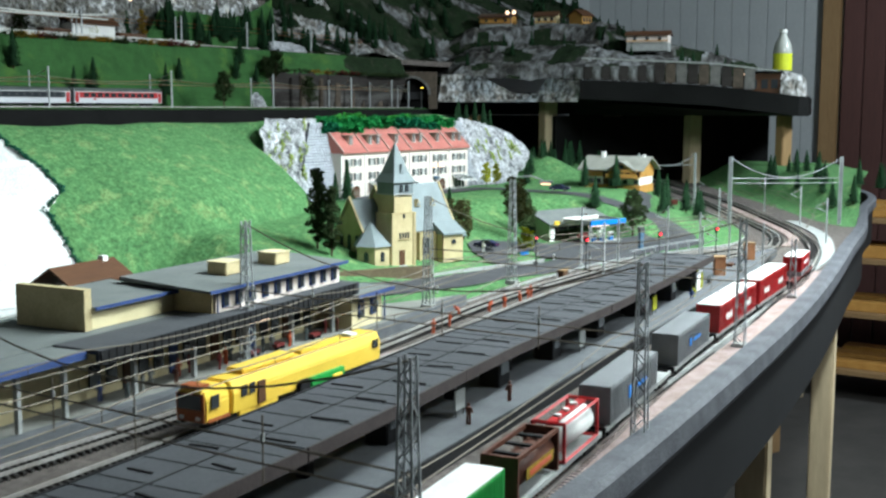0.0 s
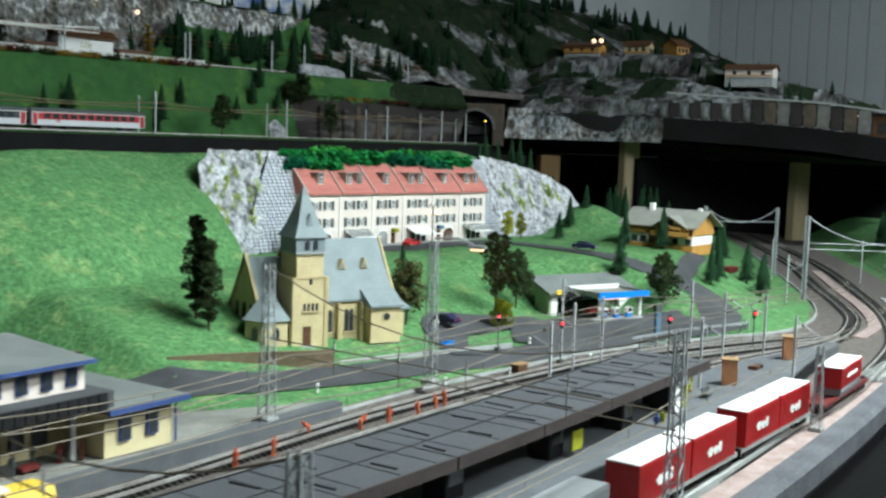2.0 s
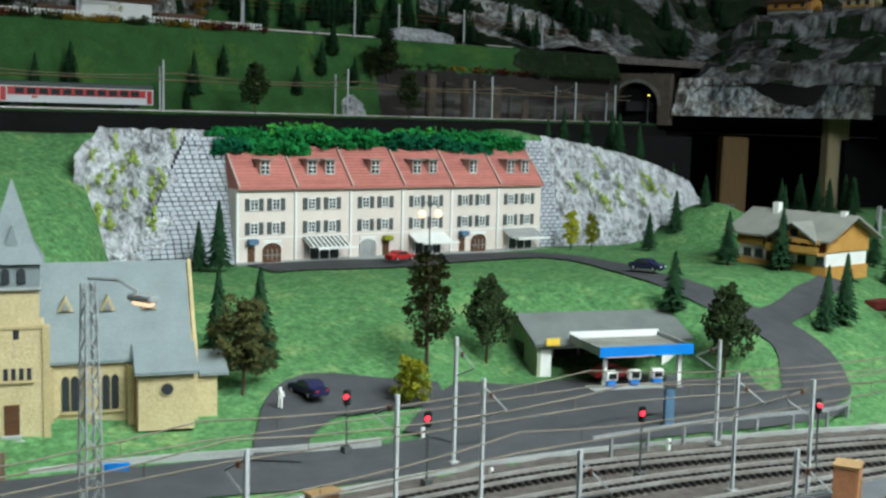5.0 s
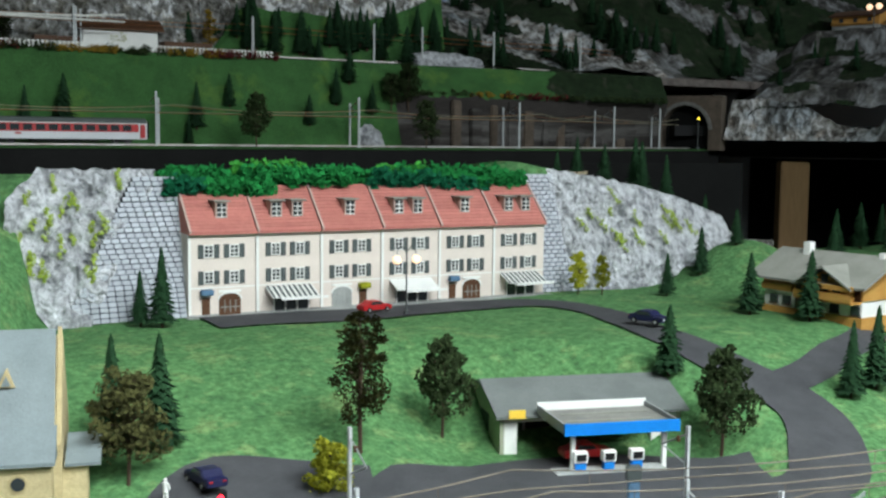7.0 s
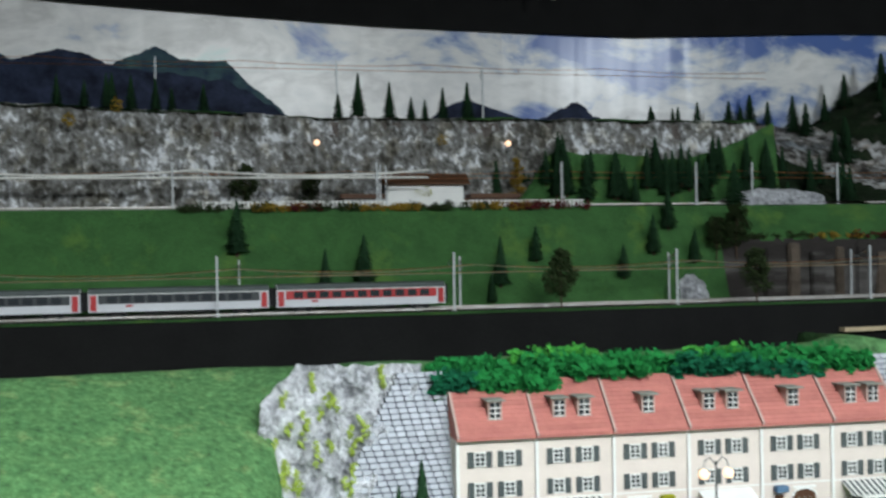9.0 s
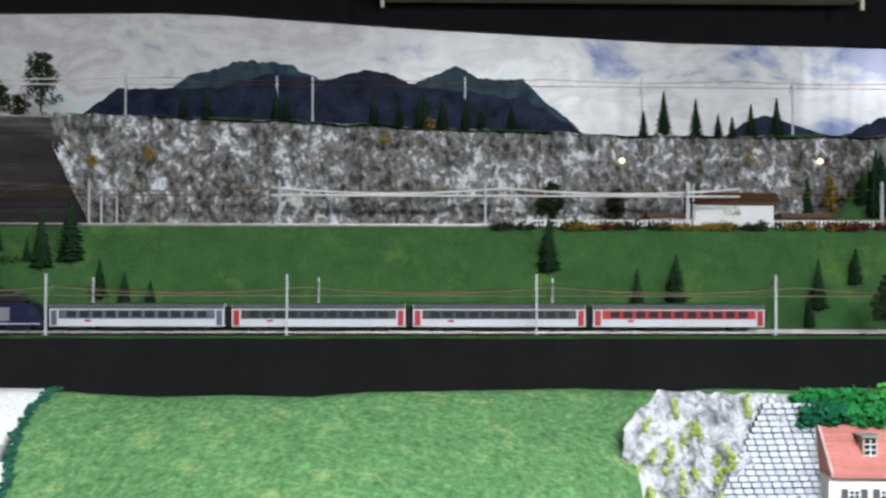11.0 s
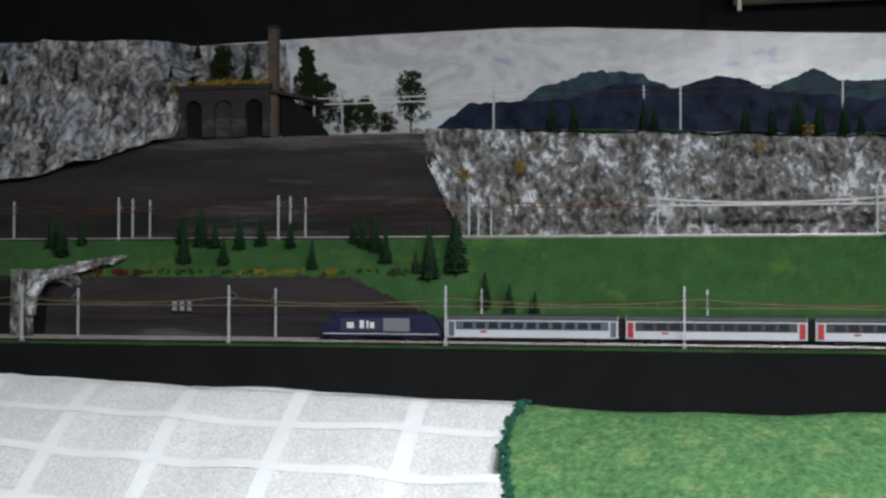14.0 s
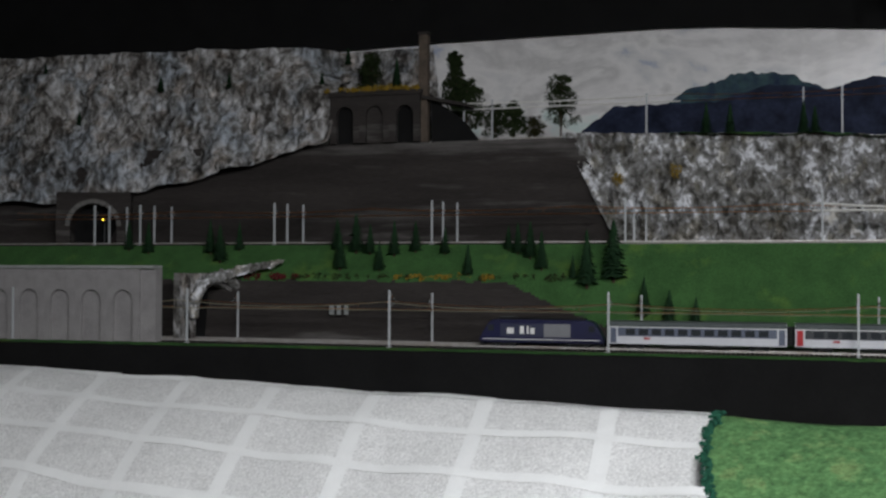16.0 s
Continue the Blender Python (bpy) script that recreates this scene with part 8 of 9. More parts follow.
def post_mast(x, y, z, h, turn, label="slim grey catenary mast with side arm", group="catenary masts", arm=0.026):
    t = thing("catenary_mast", pose(x, y, z, 0, 0, turn), label, "catenary mast", group)
    w = 0.00125 if z < 1.1 else 0.0016
    part("post", boxes((-w, -w, 0, w, -w * 0.6, h), (-w, w * 0.6, 0, w, w, h), (-w * 0.35, -w * 0.58, 0, w * 0.35, w * 0.58, h)), M_mast, t)
    part("foot", cbox(0, 0, -0.001, 0.008, 0.008, 0.003), M_kerb, t)
    part("arm", tubes(0.0007, [(0, 0.0015, h * 0.93), (0, arm, h * 0.80)], [(0, 0.0015, h * 0.70), (0, arm, h * 0.80)], sides=4), M_steel, t)
    part("insulator", cyl(0.0016, 0.004, (0, arm * 0.35, h * 0.86), 6), M_wood, t)
    return t


for x, y, trn in ((1.667, 0.588, 5), (2.176, 0.687, 5), (2.083, 0.586, 185), (1.812, 0.655, 5), (1.935, 0.758, 180), (1.896, 0.667, 185), (1.835, 0.49, 185), (1.95, 0.425, 180), (2.117, 0.541, 5)):
    post_mast(x, y, 1.003, 0.096 if y < 0.74 else 0.108, trn)
for x, y, trn in ((2.55, 0.475, 35), (2.9, 0.63, 35), (2.72, 0.775, 215), (3.1, 0.98, 215), (3.25, 0.83, 35)):
    post_mast(x, y, 1.0, 0.10, trn, "slim grey catenary mast on the curve")
# portal masts with sagging cross span at the curve
cs = thing("cross_span", pose(0, 0, 0), "two tall masts with a sagging cross wire over the curve", "catenary portal")
for x, y in ((2.815, 0.782), (3.0, 0.56)):
    part("mast", boxes((x - 0.004, y - 0.004, 0.998, x + 0.004, y - 0.0025, 1.172), (x - 0.004, y + 0.0025, 0.998, x + 0.004, y + 0.004, 1.172), (x - 0.001, y - 0.0024, 0.998, x + 0.001, y + 0.0024, 1.172)), M_steel, cs)
part("span_wire", tubes(0.0011, [(2.815 + 0.185 * f, 0.782 - 0.222 * f, 1.170 - 0.20 * f * (1 - f)) for f in span(0, 1, 10)], [(2.815, 0.782, 1.118), (3.0, 0.56, 1.118)], [(2.815, 0.782, 1.106), (3.0, 0.56, 1.106)]), M_steel, cs)
cs2 = thing("cross_span", pose(0, 0, 0), "two slim masts with a sagging cross wire behind the chalet", "catenary portal")
for x, y in ((3.05, 1.13), (3.2, 1.02)):
    part("mast", boxes((x - 0.003, y - 0.003, 1.0, x + 0.003, y + 0.003, 1.165)), M_steel, cs2)
part("span_wire", tubes(0.001, [(3.05 + 0.15 * f, 1.13 - 0.11 * f, 1.163 - 0.14 * f * (1 - f)) for f in span(0, 1, 8)], [(3.05, 1.13, 1.13), (3.2, 1.02, 1.13)]), M_steel, cs2)


def sag(a, b, drop, n=6):
    return [(a[0] + (b[0] - a[0]) * f, a[1] + (b[1] - a[1]) * f, a[2] + (b[2] - a[2]) * f - 4 * drop * f * (1 - f)) for f in span(0, 1, n)]


def overhead(path, z, x0, x1, step, label, material=None, drop=0.008, r=0.0006):
    """Contact wire, messenger wire and droppers over a track."""
    t = thing("overhead_line", pose(0, 0, 0), label, "overhead wire", "overhead wires")
    s0, s1 = arc_at_x(path, x0), arc_at_x(path, x1)
    n = max(1, int((s1 - s0) / step))
    mt = material or M_wire
    for i in range(n):
        a, b = along(path, s0 + (s1 - s0) * i / n)[0], along(path, s0 + (s1 - s0) * (i + 1) / n)[0]
        part("contact_wire", tubes(r, [(a.x, a.y, z), (b.x, b.y, z)], sides=4), mt, t)
        line = sag((a.x, a.y, z + 0.014), (b.x, b.y, z + 0.014), drop)
        wire = part("messenger_wire", tubes(r, line, sides=4), mt, t)
        for p in line[1:-1:2]:
            part("dropper", tubes(r * 0.6, [(p[0], p[1], z), p], sides=3), mt, wire)
    return t


overhead(P1, 1.072, 0.0, 3.3, 0.43, "thin overhead wires above the outer track")
overhead(P2, 1.072, 0.0, 3.3, 0.30, "thin overhead wires above the island platform track")
overhead(P3, 1.072, 0.0, 2.35, 0.30, "thin overhead wires above the station track")
overhead(P4, 1.072, 0.0, 2.35, 0.30, "thin overhead wires above the track by the village")
overhead(PUA, 1.352, -0.2, 3.6, 0.395, "thin overhead wires above the upper line", M_wire_pale, 0.010, 0.00065)
overhead(PUB, 1.352, -0.2, 3.6, 0.395, "thin overhead wires above the upper line", M_copper, 0.008)
# this stretch is whiter and thicker than the rest to imitate its glint
overhead(PM, 1.530, 1.34, 2.2, 0.375, "overhead wires above the mid level line, painted white for their glint", M_glint_wire, 0.010, 0.0021)
overhead(PM, 1.530, -0.3, 1.335, 0.33, "copper overhead wires above the mid level line", M_copper, 0.006)
overhead(PM2, 1.532, -0.3, 2.45, 0.36, "copper overhead wires above the mid level line", M_copper, 0.006)
overhead(PM2, 1.532, 2.455, 3.7, 0.36, "copper overhead wires above the mid level line", M_copper, 0.004, 0.001)
overhead(PH, 1.757, 0.62, 1.10, 0.4, "bright overhead wires on the topmost line", M_glint_wire, 0.004, 0.0014)
overhead(PH, 1.757, 1.105, 3.0, 0.36, "copper overhead wires on the topmost line", M_copper, 0.006)
# cross spans between the lattice masts
for (x0, y0), (x1, y1) in zip(NEAR_MASTS, FAR_MASTS):
    t = thing("cross_span", pose(0, 0, 0), "sagging cross span wires between lattice masts", "cross span", "cross spans")
    part("span_wire", tubes(0.0007, sag((x0, y0, 1.158), (x1, y1, 1.168), 0.045, 10), [(x0, y0, 1.096), (x1, y1, 1.096)], [(x0, y0, 1.083), (x1, y1, 1.083)], sides=4), M_wire, t)
    for f in (0.22, 0.45, 0.62, 0.80):
        p = Vector((x0 + (x1 - x0) * f, y0 + (y1 - y0) * f, 1.083))
        part("insulator", cyl(0.0014, 0.005, (p.x, p.y, p.z + 0.0135), 7), M_kerb, t)
        part("hanger", tubes(0.0005, [(p.x, p.y, 1.072), (p.x, p.y, 1.119 - 0.05 * math.sin(math.pi * f) * 0.2)], sides=4), M_wire, t)

UPX = (-0.12, 0.25, 0.638, 1.015, 1.399, 1.80, 2.187, 2.586, 2.969, 3.27, 3.46)
for x in UPX:
    post_mast(x, 2.082 + setback(x), 1.289, 0.099, 0, "slim pale catenary mast on the upper line", "upper line masts", 0.04)
    post_mast(x + 0.04, 2.206 + min(0.08, setback(x)), 1.289, 0.092, 180, "slim pale catenary mast on the upper line", "upper line masts", 0.024)
for x in (-0.10, 0.008, 0.312, 0.642, 1.013, 2.10, 2.46):
    for dx, dy in ((0, 0), (0.012, 0.036), (0.03, 0.076)):
        post_mast(x + dx, 2.322 + dy, 1.4725, 0.085, 0, "slim pale catenary mast on the mid level line", "mid line masts", 0.012)
for x in (1.357, 1.731, 2.739, 2.86, 3.05, 3.3):
    post_mast(x, 2.322, 1.4725, 0.085, 0, "slim pale catenary mast on the mid level line", "mid line masts", 0.012)
for x in (0.66, 0.72, 1.034, 1.33, 1.40, 1.70, 2.05, 2.35):
    post_mast(x, 2.49, 1.6885 if x < 0.92 else 1.6505, 0.086 if x < 0.92 else 0.124, 0, "slim pale catenary mast on the topmost line", "top line masts", 0.02)


def signal(x, y, z, h, label, lamp=M_red_glow):
    t = thing("railway_signal", pose(x, y, z, 0, 0, 0), label, "signal", "railway signals")
    part("post", tubes(0.001, [(0, 0, 0), (0, 0, h)]), M_iron, t)
    part("foot", cbox(0, 0, -0.001, 0.007, 0.007, 0.008), M_iron, t)
    hd = part("signal_head", cbox(0, 0, h - 0.010, 0.006, 0.004, 0.013, 0.001), M_black, t)
    part("lens", cyl(0.0019, 0.003, sides=10), lamp, hd, at=pose(-0.0012, -0.0016, h - 0.002, 90, 0, -45))
    return t


for x, y in ((2.046, 0.651), (2.200, 0.596), (1.885, 0.724), (1.864, 0.815)):
    signal(x, y, height(x, y), 1.059 - height(x, y), "black railway signal showing red")
signal(3.50, 2.315, 1.289, 0.082, "railway signal showing amber at the tunnel", M_yel_glow)
signal(3.655, 2.285, 1.289, 0.082, "railway signal showing amber at the tunnel", M_yel_glow)
signal(-0.12, 2.39, 1.473, 0.06, "railway signal showing amber in the tunnel", M_yel_glow)
dl = thing("street_lamp", pose(2.269, 1.296, 1.0925), "double-armed street lamp with two lit globes", "street lamp")
part("pole", tubes(0.0011, [(0, 0, 0), (0, 0, 0.080)]), M_iron, dl)
part("foot", cbox(0, 0, 0, 0.005, 0.005, 0.004), M_iron, dl)
for s in (-1, 1):
    part("arm", tubes(0.0007, [(0, 0, 0.076), (s * 0.007, 0, 0.084), (s * 0.012, 0, 0.080), (s * 0.0135, 0, 0.074)]), M_iron, dl)
    g = bmesh.new()
    bmesh.ops.create_icosphere(g, subdivisions=2, radius=0.0054, matrix=Matrix.Translation((s * 0.0135, 0, 0.067)))
    part("globe", g, M_warm_glow, dl, smooth=True)
for x, y, z, h in ((2.005, 2.43, 1.4725, 0.135), (2.394, 2.43, 1.4725, 0.135)):
    t = thing("yard_lamp", pose(x, y + 0.03, z), "tall lit lamp at the mountain station", "lamp", "mountain station lamps")
    part("pole", tubes(0.0012, [(0, 0, 0), (0, 0, h - 0.006)]), M_steel, t)
    g = bmesh.new()
    bmesh.ops.create_icosphere(g, subdivisions=2, radius=0.0062, matrix=Matrix.Translation((0, 0, h)))
    part("globe", g, M_warm_glow, t, smooth=True)

# guide posts and small yard objects
for x, y in ((1.50, 0.79), (1.665, 0.74), (1.775, 0.725), (1.945, 0.82), (1.94, 0.712), (2.13, 0.70)):
    t = thing("guide_post", pose(x, y, height(x, y)), "small white roadside guide post", "guide post", "guide posts")
    part("post", cbox(0, 0, 0, 0.0035, 0.0025, 0.011, 0.0005), M_white, t)
    part("reflector", cbox(0, -0.0015, 0.006, 0.003, 0.0006, 0.002), M_black, t)
rc = thing("relay_cabinet", pose(1.79, 0.722, 1.0, 0, 0, 5), "brown relay cabinet beside the tracks", "cabinet")
part("cabinet_body", cbox(0, 0, 0, 0.024, 0.012, 0.013, 0.001), M_wood, rc)
part("cabinet_lid", cbox(0, 0, 0.0132, 0.026, 0.014, 0.0015), M_timber, rc)
gr = thing("guard_rail", pose(0, 0, 0), "pale steel guard rail at the road bend", "guard rail")
gpath = smooth_path([(2.05, 0.712), (2.15, 0.705), (2.25, 0.688), (2.33, 0.672), (2.37, 0.685)], 0.02)
part("rail_beam", swept(gpath, [(-0.0007, 1.0180), (-0.0007, 1.0215), (0.0007, 1.0215), (0.0007, 1.0180)]), M_steel, gr)
for i in range(8):
    p, h = along(gpath, 0.02 + 0.042 * i)
    part("rail_post", cbox(p.x, p.y, height(p.x, p.y) - 0.001, 0.0025, 0.0025, 1.018 - height(p.x, p.y)), M_steel, gr)

# ---- mountain station on the mid level ----
ms = thing("mountain_station", pose(2.135, 2.405, 1.4722), "white mountain station building with low brown roof", "station building")
part("wall", boxes((0.0, 0.0, 0, 0.150, 0.045, 0.050)), M_white, ms)
part("roof", gable_roof(-0.012, 0.162, -0.006, 0.051, 0.0505, 0.068), M_wood, ms)
part("creeper", (lambda bm: (leafy(bm, (0.07, -0.001, 0.034), 0.022, 60, 0.0022, random.Random(3), 0.5), bm)[1])(bmesh.new()), M_leaf_yl, ms)
part("annex_wall", boxes((-0.085, 0.004, 0, -0.002, 0.040, 0.022)), M_kerb, ms)
part("annex_roof", boxes((-0.092, -0.002, 0.0222, -0.002, 0.044, 0.031)), M_wood, ms)
part("annex_wall", boxes((0.152, 0.004, 0, 0.26, 0.040, 0.022)), M_wood, ms)
part("annex_roof", boxes((0.164, -0.002, 0.0222, 0.266, 0.044, 0.031)), M_wood, ms)
ht = thing("gabled_house", pose(2.20, 2.47, 1.4722), "small house with white timber gable behind the station", "house")
part("wall", prism([(0, 0), (0.07, 0), (0.07, 0.075), (0.035, 0.098), (0, 0.075)], 0.04), M_white, ht)
part("roof", prism([(-0.006, 0.072), (0.035, 0.099), (0.076, 0.072), (0.076, 0.0755), (0.035, 0.103), (-0.006, 0.0755)], 0.05), M_wood, ht, at=Matrix.Translation((0, -0.005, 0)))
pf = thing("station_fence", pose(0, 0, 0), "white picket fence along the mountain platform", "fence")
part("fence_rail", boxes((1.78, 2.3095, 1.4835, 2.50, 2.3105, 1.4848), (1.78, 2.3095, 1.476, 2.50, 2.3105, 1.4772)), M_white, pf)
pk = None
for i in range(90):
    m = Matrix.Translation((1.783 + 0.008 * i, 2.3090, 1.4725))
    pk = part("picket", cbox(0, 0, 0, 0.0042, 0.0012, 0.0135), M_white, pf, at=m) if pk is None else (share(pk, m, pf), pk)[1]
yt = broadleaf(0.105, clump_set(31, 10, 0.10, 0.2, 0.95, 0.09, 0.13), M_leaf_or, 31, "ochre autumn tree by the mountain lamp", "autumn_tree", 110)
place(yt, 2.40, 2.42, z=1.4722, s=0.95)
for x, s in ((1.865, 1.0), (1.99, 0.85), (2.52, 1.1), (2.57, 0.9), (2.63, 1.05), (2.7, 0.95)):
    place(dark_tree if x < 2.1 else fir_c, x, 2.43, z=1.4722, s=s)
for x, z, m in ((0.985, 1.60, M_leaf_or), (1.095, 1.615, M_leaf_or), (1.545, 1.645, M_leaf_or), (2.25, 1.61, M_leaf_or), (1.63, 1.675, M_leaf_or), (2.9, 1.6, M_leaf_dk)):
    bm = bmesh.new()
    leafy(bm, (0, 0, 0), 0.012, 70, 0.0028, random.Random(int(x * 100)), 1.2)
    tagged(part("rock_bush", bm, m, at=pose(x, 2.432, z)), "small ochre bush clinging to the rock", "bush", "rock bushes")

# green slope and pale rocks beyond the mountain station
def wood_top(u):
    return interp([(2.40, 1.49), (2.47, 1.585), (2.60, 1.582), (2.75, 1.570), (2.86, 1.60), (2.96, 1.65)], u) + 0.006 * noise.noise((u * 25, 3.0, 0))


grid_sheet("wooded_slope", span(2.40, 2.96, 90), span(0, 1, 16), lambda u, v: (u, 2.392 + 0.022 * v + 0.004 * noise.noise((u * 30, v * 4, 0)), 1.4722 + v * (wood_top(u) - 1.4722)), M_grass_dark,
           label="steep green slope below the rock face", category="grass slope")
rng = random.Random(71)
for i in range(38):
    x = 2.44 + 0.5 * rng.random()
    v = rng.uniform(0.0, 0.75)
    place((fir_a, fir_b)[i % 2], x, 2.385 + 0.02 * v, z=1.470 + v * (wood_top(x) - 1.472), s=rng.uniform(0.55, 1.05), rng=rng)


def boulder(name, x0, x1, y, z0, h, material, label, seed):
    """A low craggy outcrop with a rounded outline."""
    grid_sheet(name, span(0, 1, 36), span(0, 1, 14), lambda u, v: (x0 + (x1 - x0) * u, y + 0.020 * v - 0.016 * math.sin(math.pi * u) * (1 - v) + craggy(x0 + u * (x1 - x0) + seed, v * 0.1, 0.006, 24),
                                                                 z0 + v * h * (0.35 + 0.65 * math.sin(math.pi * (0.1 + 0.8 * u)) ** 0.6) + craggy(u * 0.2 + seed, v * 0.1, 0.004, 30) * v), material,
               label=label, category="rock face", smooth=False)


boulder("rock_outcrop", 2.655, 2.715, 2.218, 1.2885, 0.05, M_rock, "pale rock outcrop at the foot of the bank", 1)
boulder("rock_outcrop_ledge", 2.83, 3.02, 2.312, 1.4722, 0.034, M_rock, "low pale rock along the mid level ledge", 5)


def rock_arch(u, v):
    """A pale rocky arch: u along the half ring, v round its section."""
    a = math.pi * (1.05 - 1.1 * u)
    r = 0.062 + 0.010 * math.cos(math.tau * v) + craggy(u * 0.4, v * 0.1, 0.004, 30)
    lx, lz = r * math.cos(a), 0.055 + r * 1.05 * math.sin(a)
    ly = -0.006 + 0.014 * math.sin(math.tau * v)
    c, d = math.cos(math.radians(68)), math.sin(math.radians(68))
    return (0.245 + lx * c - ly * d, 2.205 + lx * d + ly * c, 1.288 + max(0.0, lz))


grid_sheet("tunnel_rock_arch", span(0, 1, 48), span(0, 1, 12), rock_arch, M_rock_brushed, label="pale rocky arch round the tunnel mouth", category="rock arch", smooth=False)
grid_sheet("tunnel_rock_crest", span(0, 1, 40), span(0, 1, 8), lambda u, v: (0.245 + 0.12 * u, 2.196 + 0.036 * u + 0.022 * v + craggy(u * 0.3, v * 0.1, 0.005, 26), 1.396 + 0.036 * u + 0.026 * v * (1 - 0.5 * u) + craggy(u * 0.3 + 4, v * 0.1, 0.006, 26)),
           M_rock_brushed, label="snow-white rock crest above the tunnel mouth", category="rock face", smooth=False)

# ruined arcade with chimney tower on the topmost ledge
rn = thing("arcade_building", pose(0.375, 2.452, 1.6885), "dark stone arcade building with arches", "arcade building")
n = 10
for i, op in enumerate((True, False, True)):
    cx = 0.036 + 0.066 * i
    arch = [(0.019 * math.cos(math.pi * k / n), 0.058 + 0.019 * math.sin(math.pi * k / n)) for k in range(n + 1)]
    prof = [(0.019, 0.0), (0.033, 0.0), (0.033, 0.098), (-0.033, 0.098), (-0.033, 0.0), (-0.019, 0.0), *arch[::-1]]
    part("arch_bay", prism(prof, 0.014), M_dark_plaster, rn, at=Matrix.Translation((cx, 0, 0)))
    # open bays are backed with black, in place of the shade inside
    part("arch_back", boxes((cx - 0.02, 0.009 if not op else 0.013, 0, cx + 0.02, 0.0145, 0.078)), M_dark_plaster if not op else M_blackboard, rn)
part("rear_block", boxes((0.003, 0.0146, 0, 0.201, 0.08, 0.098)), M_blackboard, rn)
part("parapet", boxes((0.0, -0.004, 0.0985, 0.205, 0.085, 0.108)), M_dark_plaster, rn)
part("side_wing", prism([(0.0, 0.0), (0.10, 0.0), (0.06, 0.05), (0.0, 0.09)], 0.03), M_blackboard, rn, at=Matrix.Translation((0.22, 0.02, 0)))
part("wing_roof", prism([(-0.002, 0.089), (0.10, 0.068), (0.10, 0.074), (-0.002, 0.096)], 0.05), M_dark_plaster, rn, at=Matrix.Translation((0.205, 0.0, 0)))
part("chimney_tower", cbox(0.205, 0.018, 0.0, 0.019, 0.019, 0.222, 0.001), M_fence_pier, rn)
part("tower_cap", cbox(0.205, 0.018, 0.2222, 0.023, 0.023, 0.006, 0.001), M_dark_plaster, rn)
hedge("moss_growth", [(0.38, 2.45), (0.57, 2.45)], 36, 0.008, 0.003, M_leaf_or, "ochre growth along the arcade parapet", 77, lambda x, y: 1.796, "growth")

# plain bars for lettering on the dark wall
lt = thing("wall_lettering", pose(0.470, 2.222, 1.349), "pale raised lettering on the dark wall", "lettering")
for k, w in enumerate((0.011, 0.010, 0.010)):
    part("letter_bar", cbox(0.006 + 0.0145 * k, 0, -0.010, w * 0.8, 0.002, 0.017), M_kerb, lt)

# ---- houses on the terraces above the gallery ----
def alpine_hut(x, y, z, turn, w, d, h, wall, label):
    t = thing("alpine_house", pose(x, y, z, 0, 0, turn), label, "house", "terrace houses")
    part("plinth", boxes((-w / 2, -d / 2, -0.03, w / 2, d / 2, 0.002)), M_kerb, t)
    part("wall", prism([(-d / 2, 0.0021), (d / 2, 0.0021), (d / 2, h), (0, h * 1.45), (-d / 2, h)], w, "x"), wall, t, at=Matrix.Translation((-w / 2, 0, 0)))
    part("roof", gable_roof(-w / 2 - 0.008, w / 2 + 0.008, -d / 2, d / 2, h, h * 1.45, 0.01), M_wood, t)
    for k in (-1, 0, 1):
        part("window", boxes((k * w * 0.3 - 0.006, -d / 2 - 0.0012, h * 0.3, k * w * 0.3 + 0.006, -d / 2 + 0.0002, h * 0.75)), M_glass_dark, t)
    part("balcony", boxes((-w / 2, -d / 2 - 0.008, h * 0.2, w / 2, -d / 2 - 0.006, h * 0.32)), M_wood_or, t)
    return t


alpine_hut(4.30, 1.64, 1.545, -75, 0.16, 0.09, 0.032, M_wall_cream, "cream alpine house with brown roof on the terrace")
alpine_hut(4.35, 2.119, 1.640, -75, 0.09, 0.07, 0.035, M_stone_y, "small yellow alpine house on the terrace")
alpine_hut(4.36, 1.97, 1.628, -15, 0.06, 0.07, 0.045, M_wood_or, "narrow wooden alpine house on the terrace")
alpine_hut(4.32, 2.34, 1.645, -75, 0.14, 0.08, 0.03, M_wood_or, "wooden hotel with a lit terrace")
tl = thing("twin_lamp", pose(4.245, 2.236, 1.61), "twin lit street lamp on the terrace", "street lamp")
part("pole", tubes(0.0015, [(0, 0, 0), (0, 0, 0.075)]), M_iron, tl)
for s in (-0.016, 0.016):
    g = bmesh.new()
    bmesh.ops.create_icosphere(g, subdivisions=2, radius=0.009, matrix=Matrix.Translation((0.0, s, 0.078)))
    part("globe", g, M_warm_glow, tl, smooth=True)
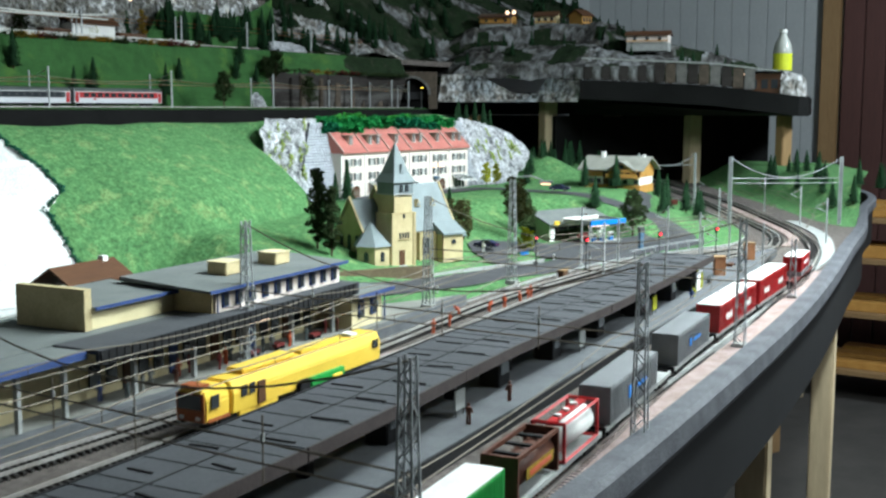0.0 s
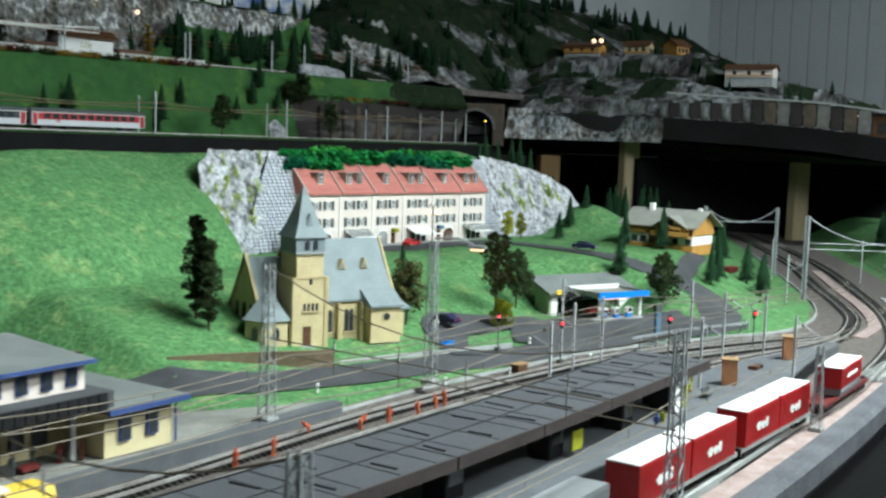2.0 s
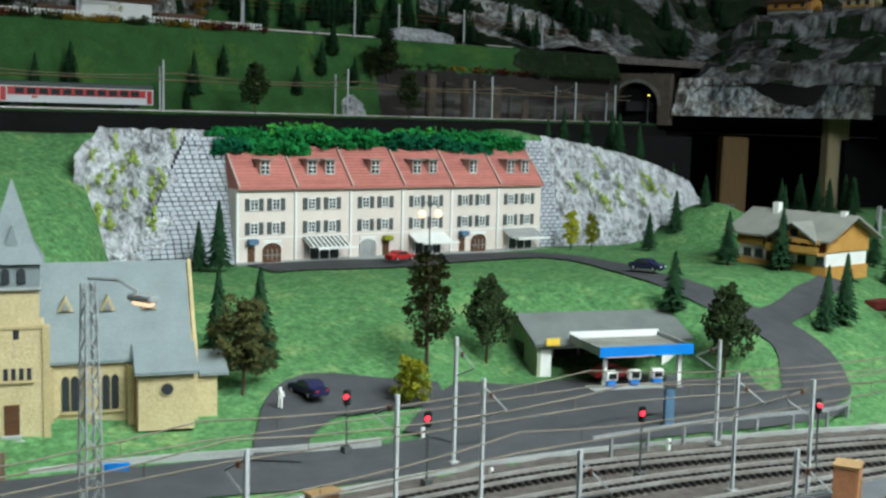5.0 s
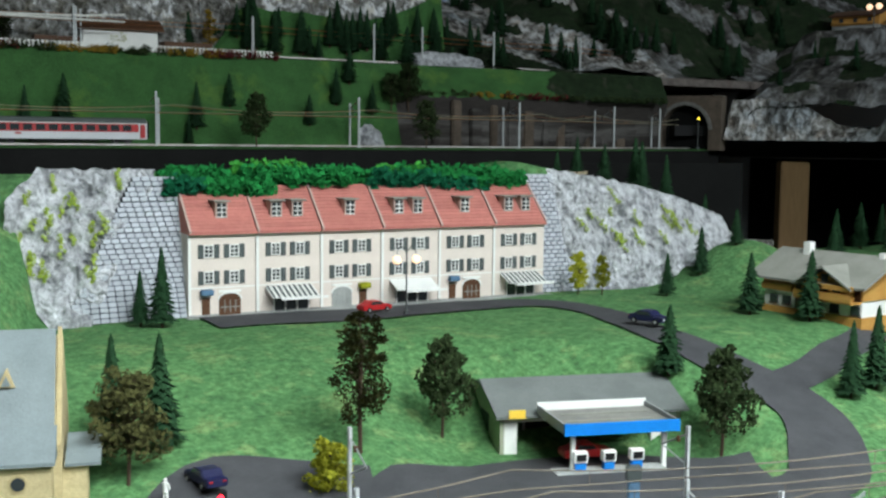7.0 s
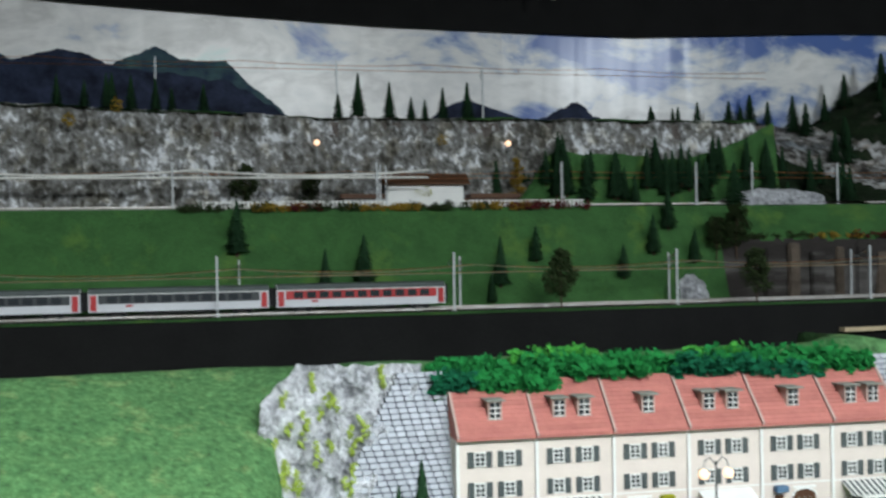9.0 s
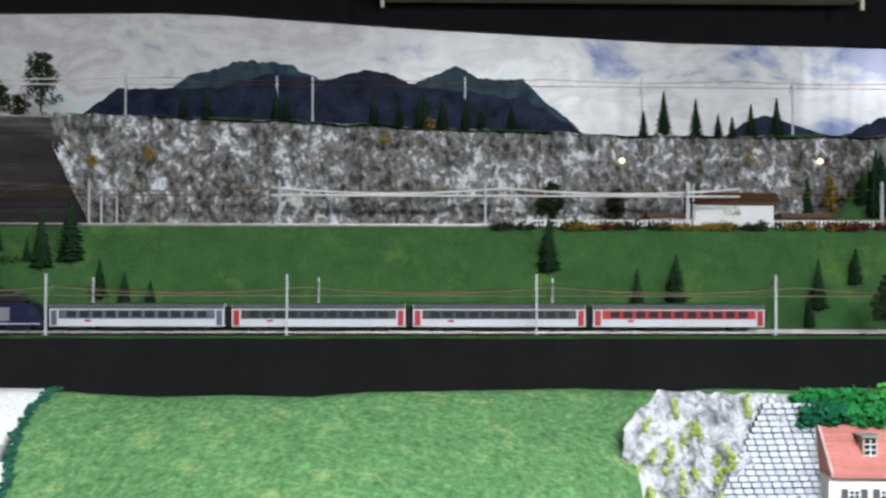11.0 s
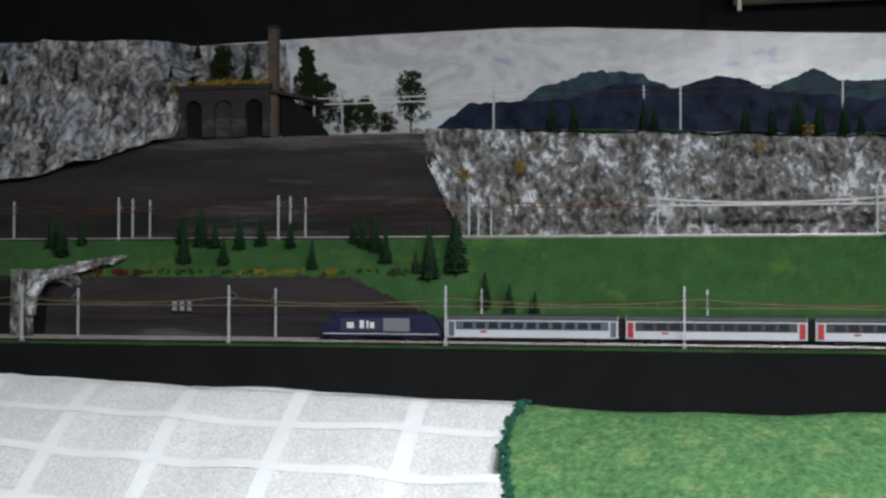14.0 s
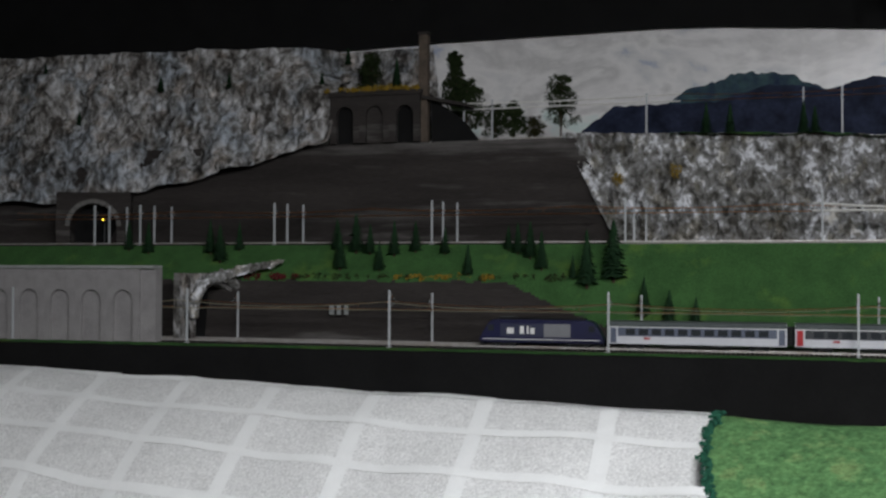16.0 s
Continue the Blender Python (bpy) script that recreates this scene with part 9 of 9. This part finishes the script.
bt = thing("bottle", pose(4.185, 1.075, 1.293), "clear plastic bottle with a yellow-green label", "bottle")
M_bottle = surface("clear_plastic_mat", (0.42, 0.43, 0.40), (0.36, 0.37, 0.34), 0.2, scale=30, fine=200, grain=0.05, bump=0.02, spec=0.6)
M_bottle_label = surface("yellow_label_mat", (0.62, 0.66, 0.03), (0.55, 0.58, 0.03), 0.5, scale=30, fine=200, grain=0.05, bump=0.02)
bb = bmesh.new()
ring = None
for r, z in ((0.028, 0.0), (0.032, 0.006), (0.032, 0.10), (0.030, 0.125), (0.032, 0.15), (0.033, 0.20), (0.030, 0.225), (0.020, 0.245), (0.0125, 0.258), (0.0125, 0.268)):
    nxt = [bb.verts.new((r * math.cos(k * math.tau / 20), r * math.sin(k * math.tau / 20), z)) for k in range(20)]
    if ring:
        for k in range(20):
            bb.faces.new((ring[k], ring[(k + 1) % 20], nxt[(k + 1) % 20], nxt[k]))
    else:
        bb.faces.new(nxt[::-1])
    ring = nxt
bb.faces.new(ring)
part("bottle_body", bb, M_bottle, bt, smooth=True)
part("bottle_label", cyl(0.0336, 0.06, (0, 0, 0.135), 20), M_bottle_label, bt, "yellow-green paper label")
part("cap", cyl(0.014, 0.012, (0, 0, 0.2685), 14), M_white, bt, "white screw cap")
ww = thing("dark_building", pose(4.125, 1.135, 1.333, 0, 0, -78), "dark wooden station building at the gallery end", "building")
part("wall", boxes((-0.085, -0.012, 0, 0.075, 0.035, 0.085)), M_wood, ww)
part("roof", boxes((-0.092, -0.022, 0.0855, 0.082, 0.042, 0.092)), M_black, ww)
for x in (-0.058, -0.02, 0.018, 0.052):
    part("window", boxes((x - 0.011, -0.0135, 0.03, x + 0.011, -0.0123, 0.062)), M_glass_dark, ww)
part("lit_strip", boxes((-0.088, -0.0215, 0.079, -0.03, -0.0185, 0.083)), M_warm_glow, ww)

# the models that served for copying leave the scene
for tpl in (fir_a, fir_b, fir_c, tall_tree, dark_tree, round_tree, yellow_bush, poplar, thin_tree, yt):
    for o in (*tpl.children_recursive, tpl):
        bpy.data.objects.remove(o)
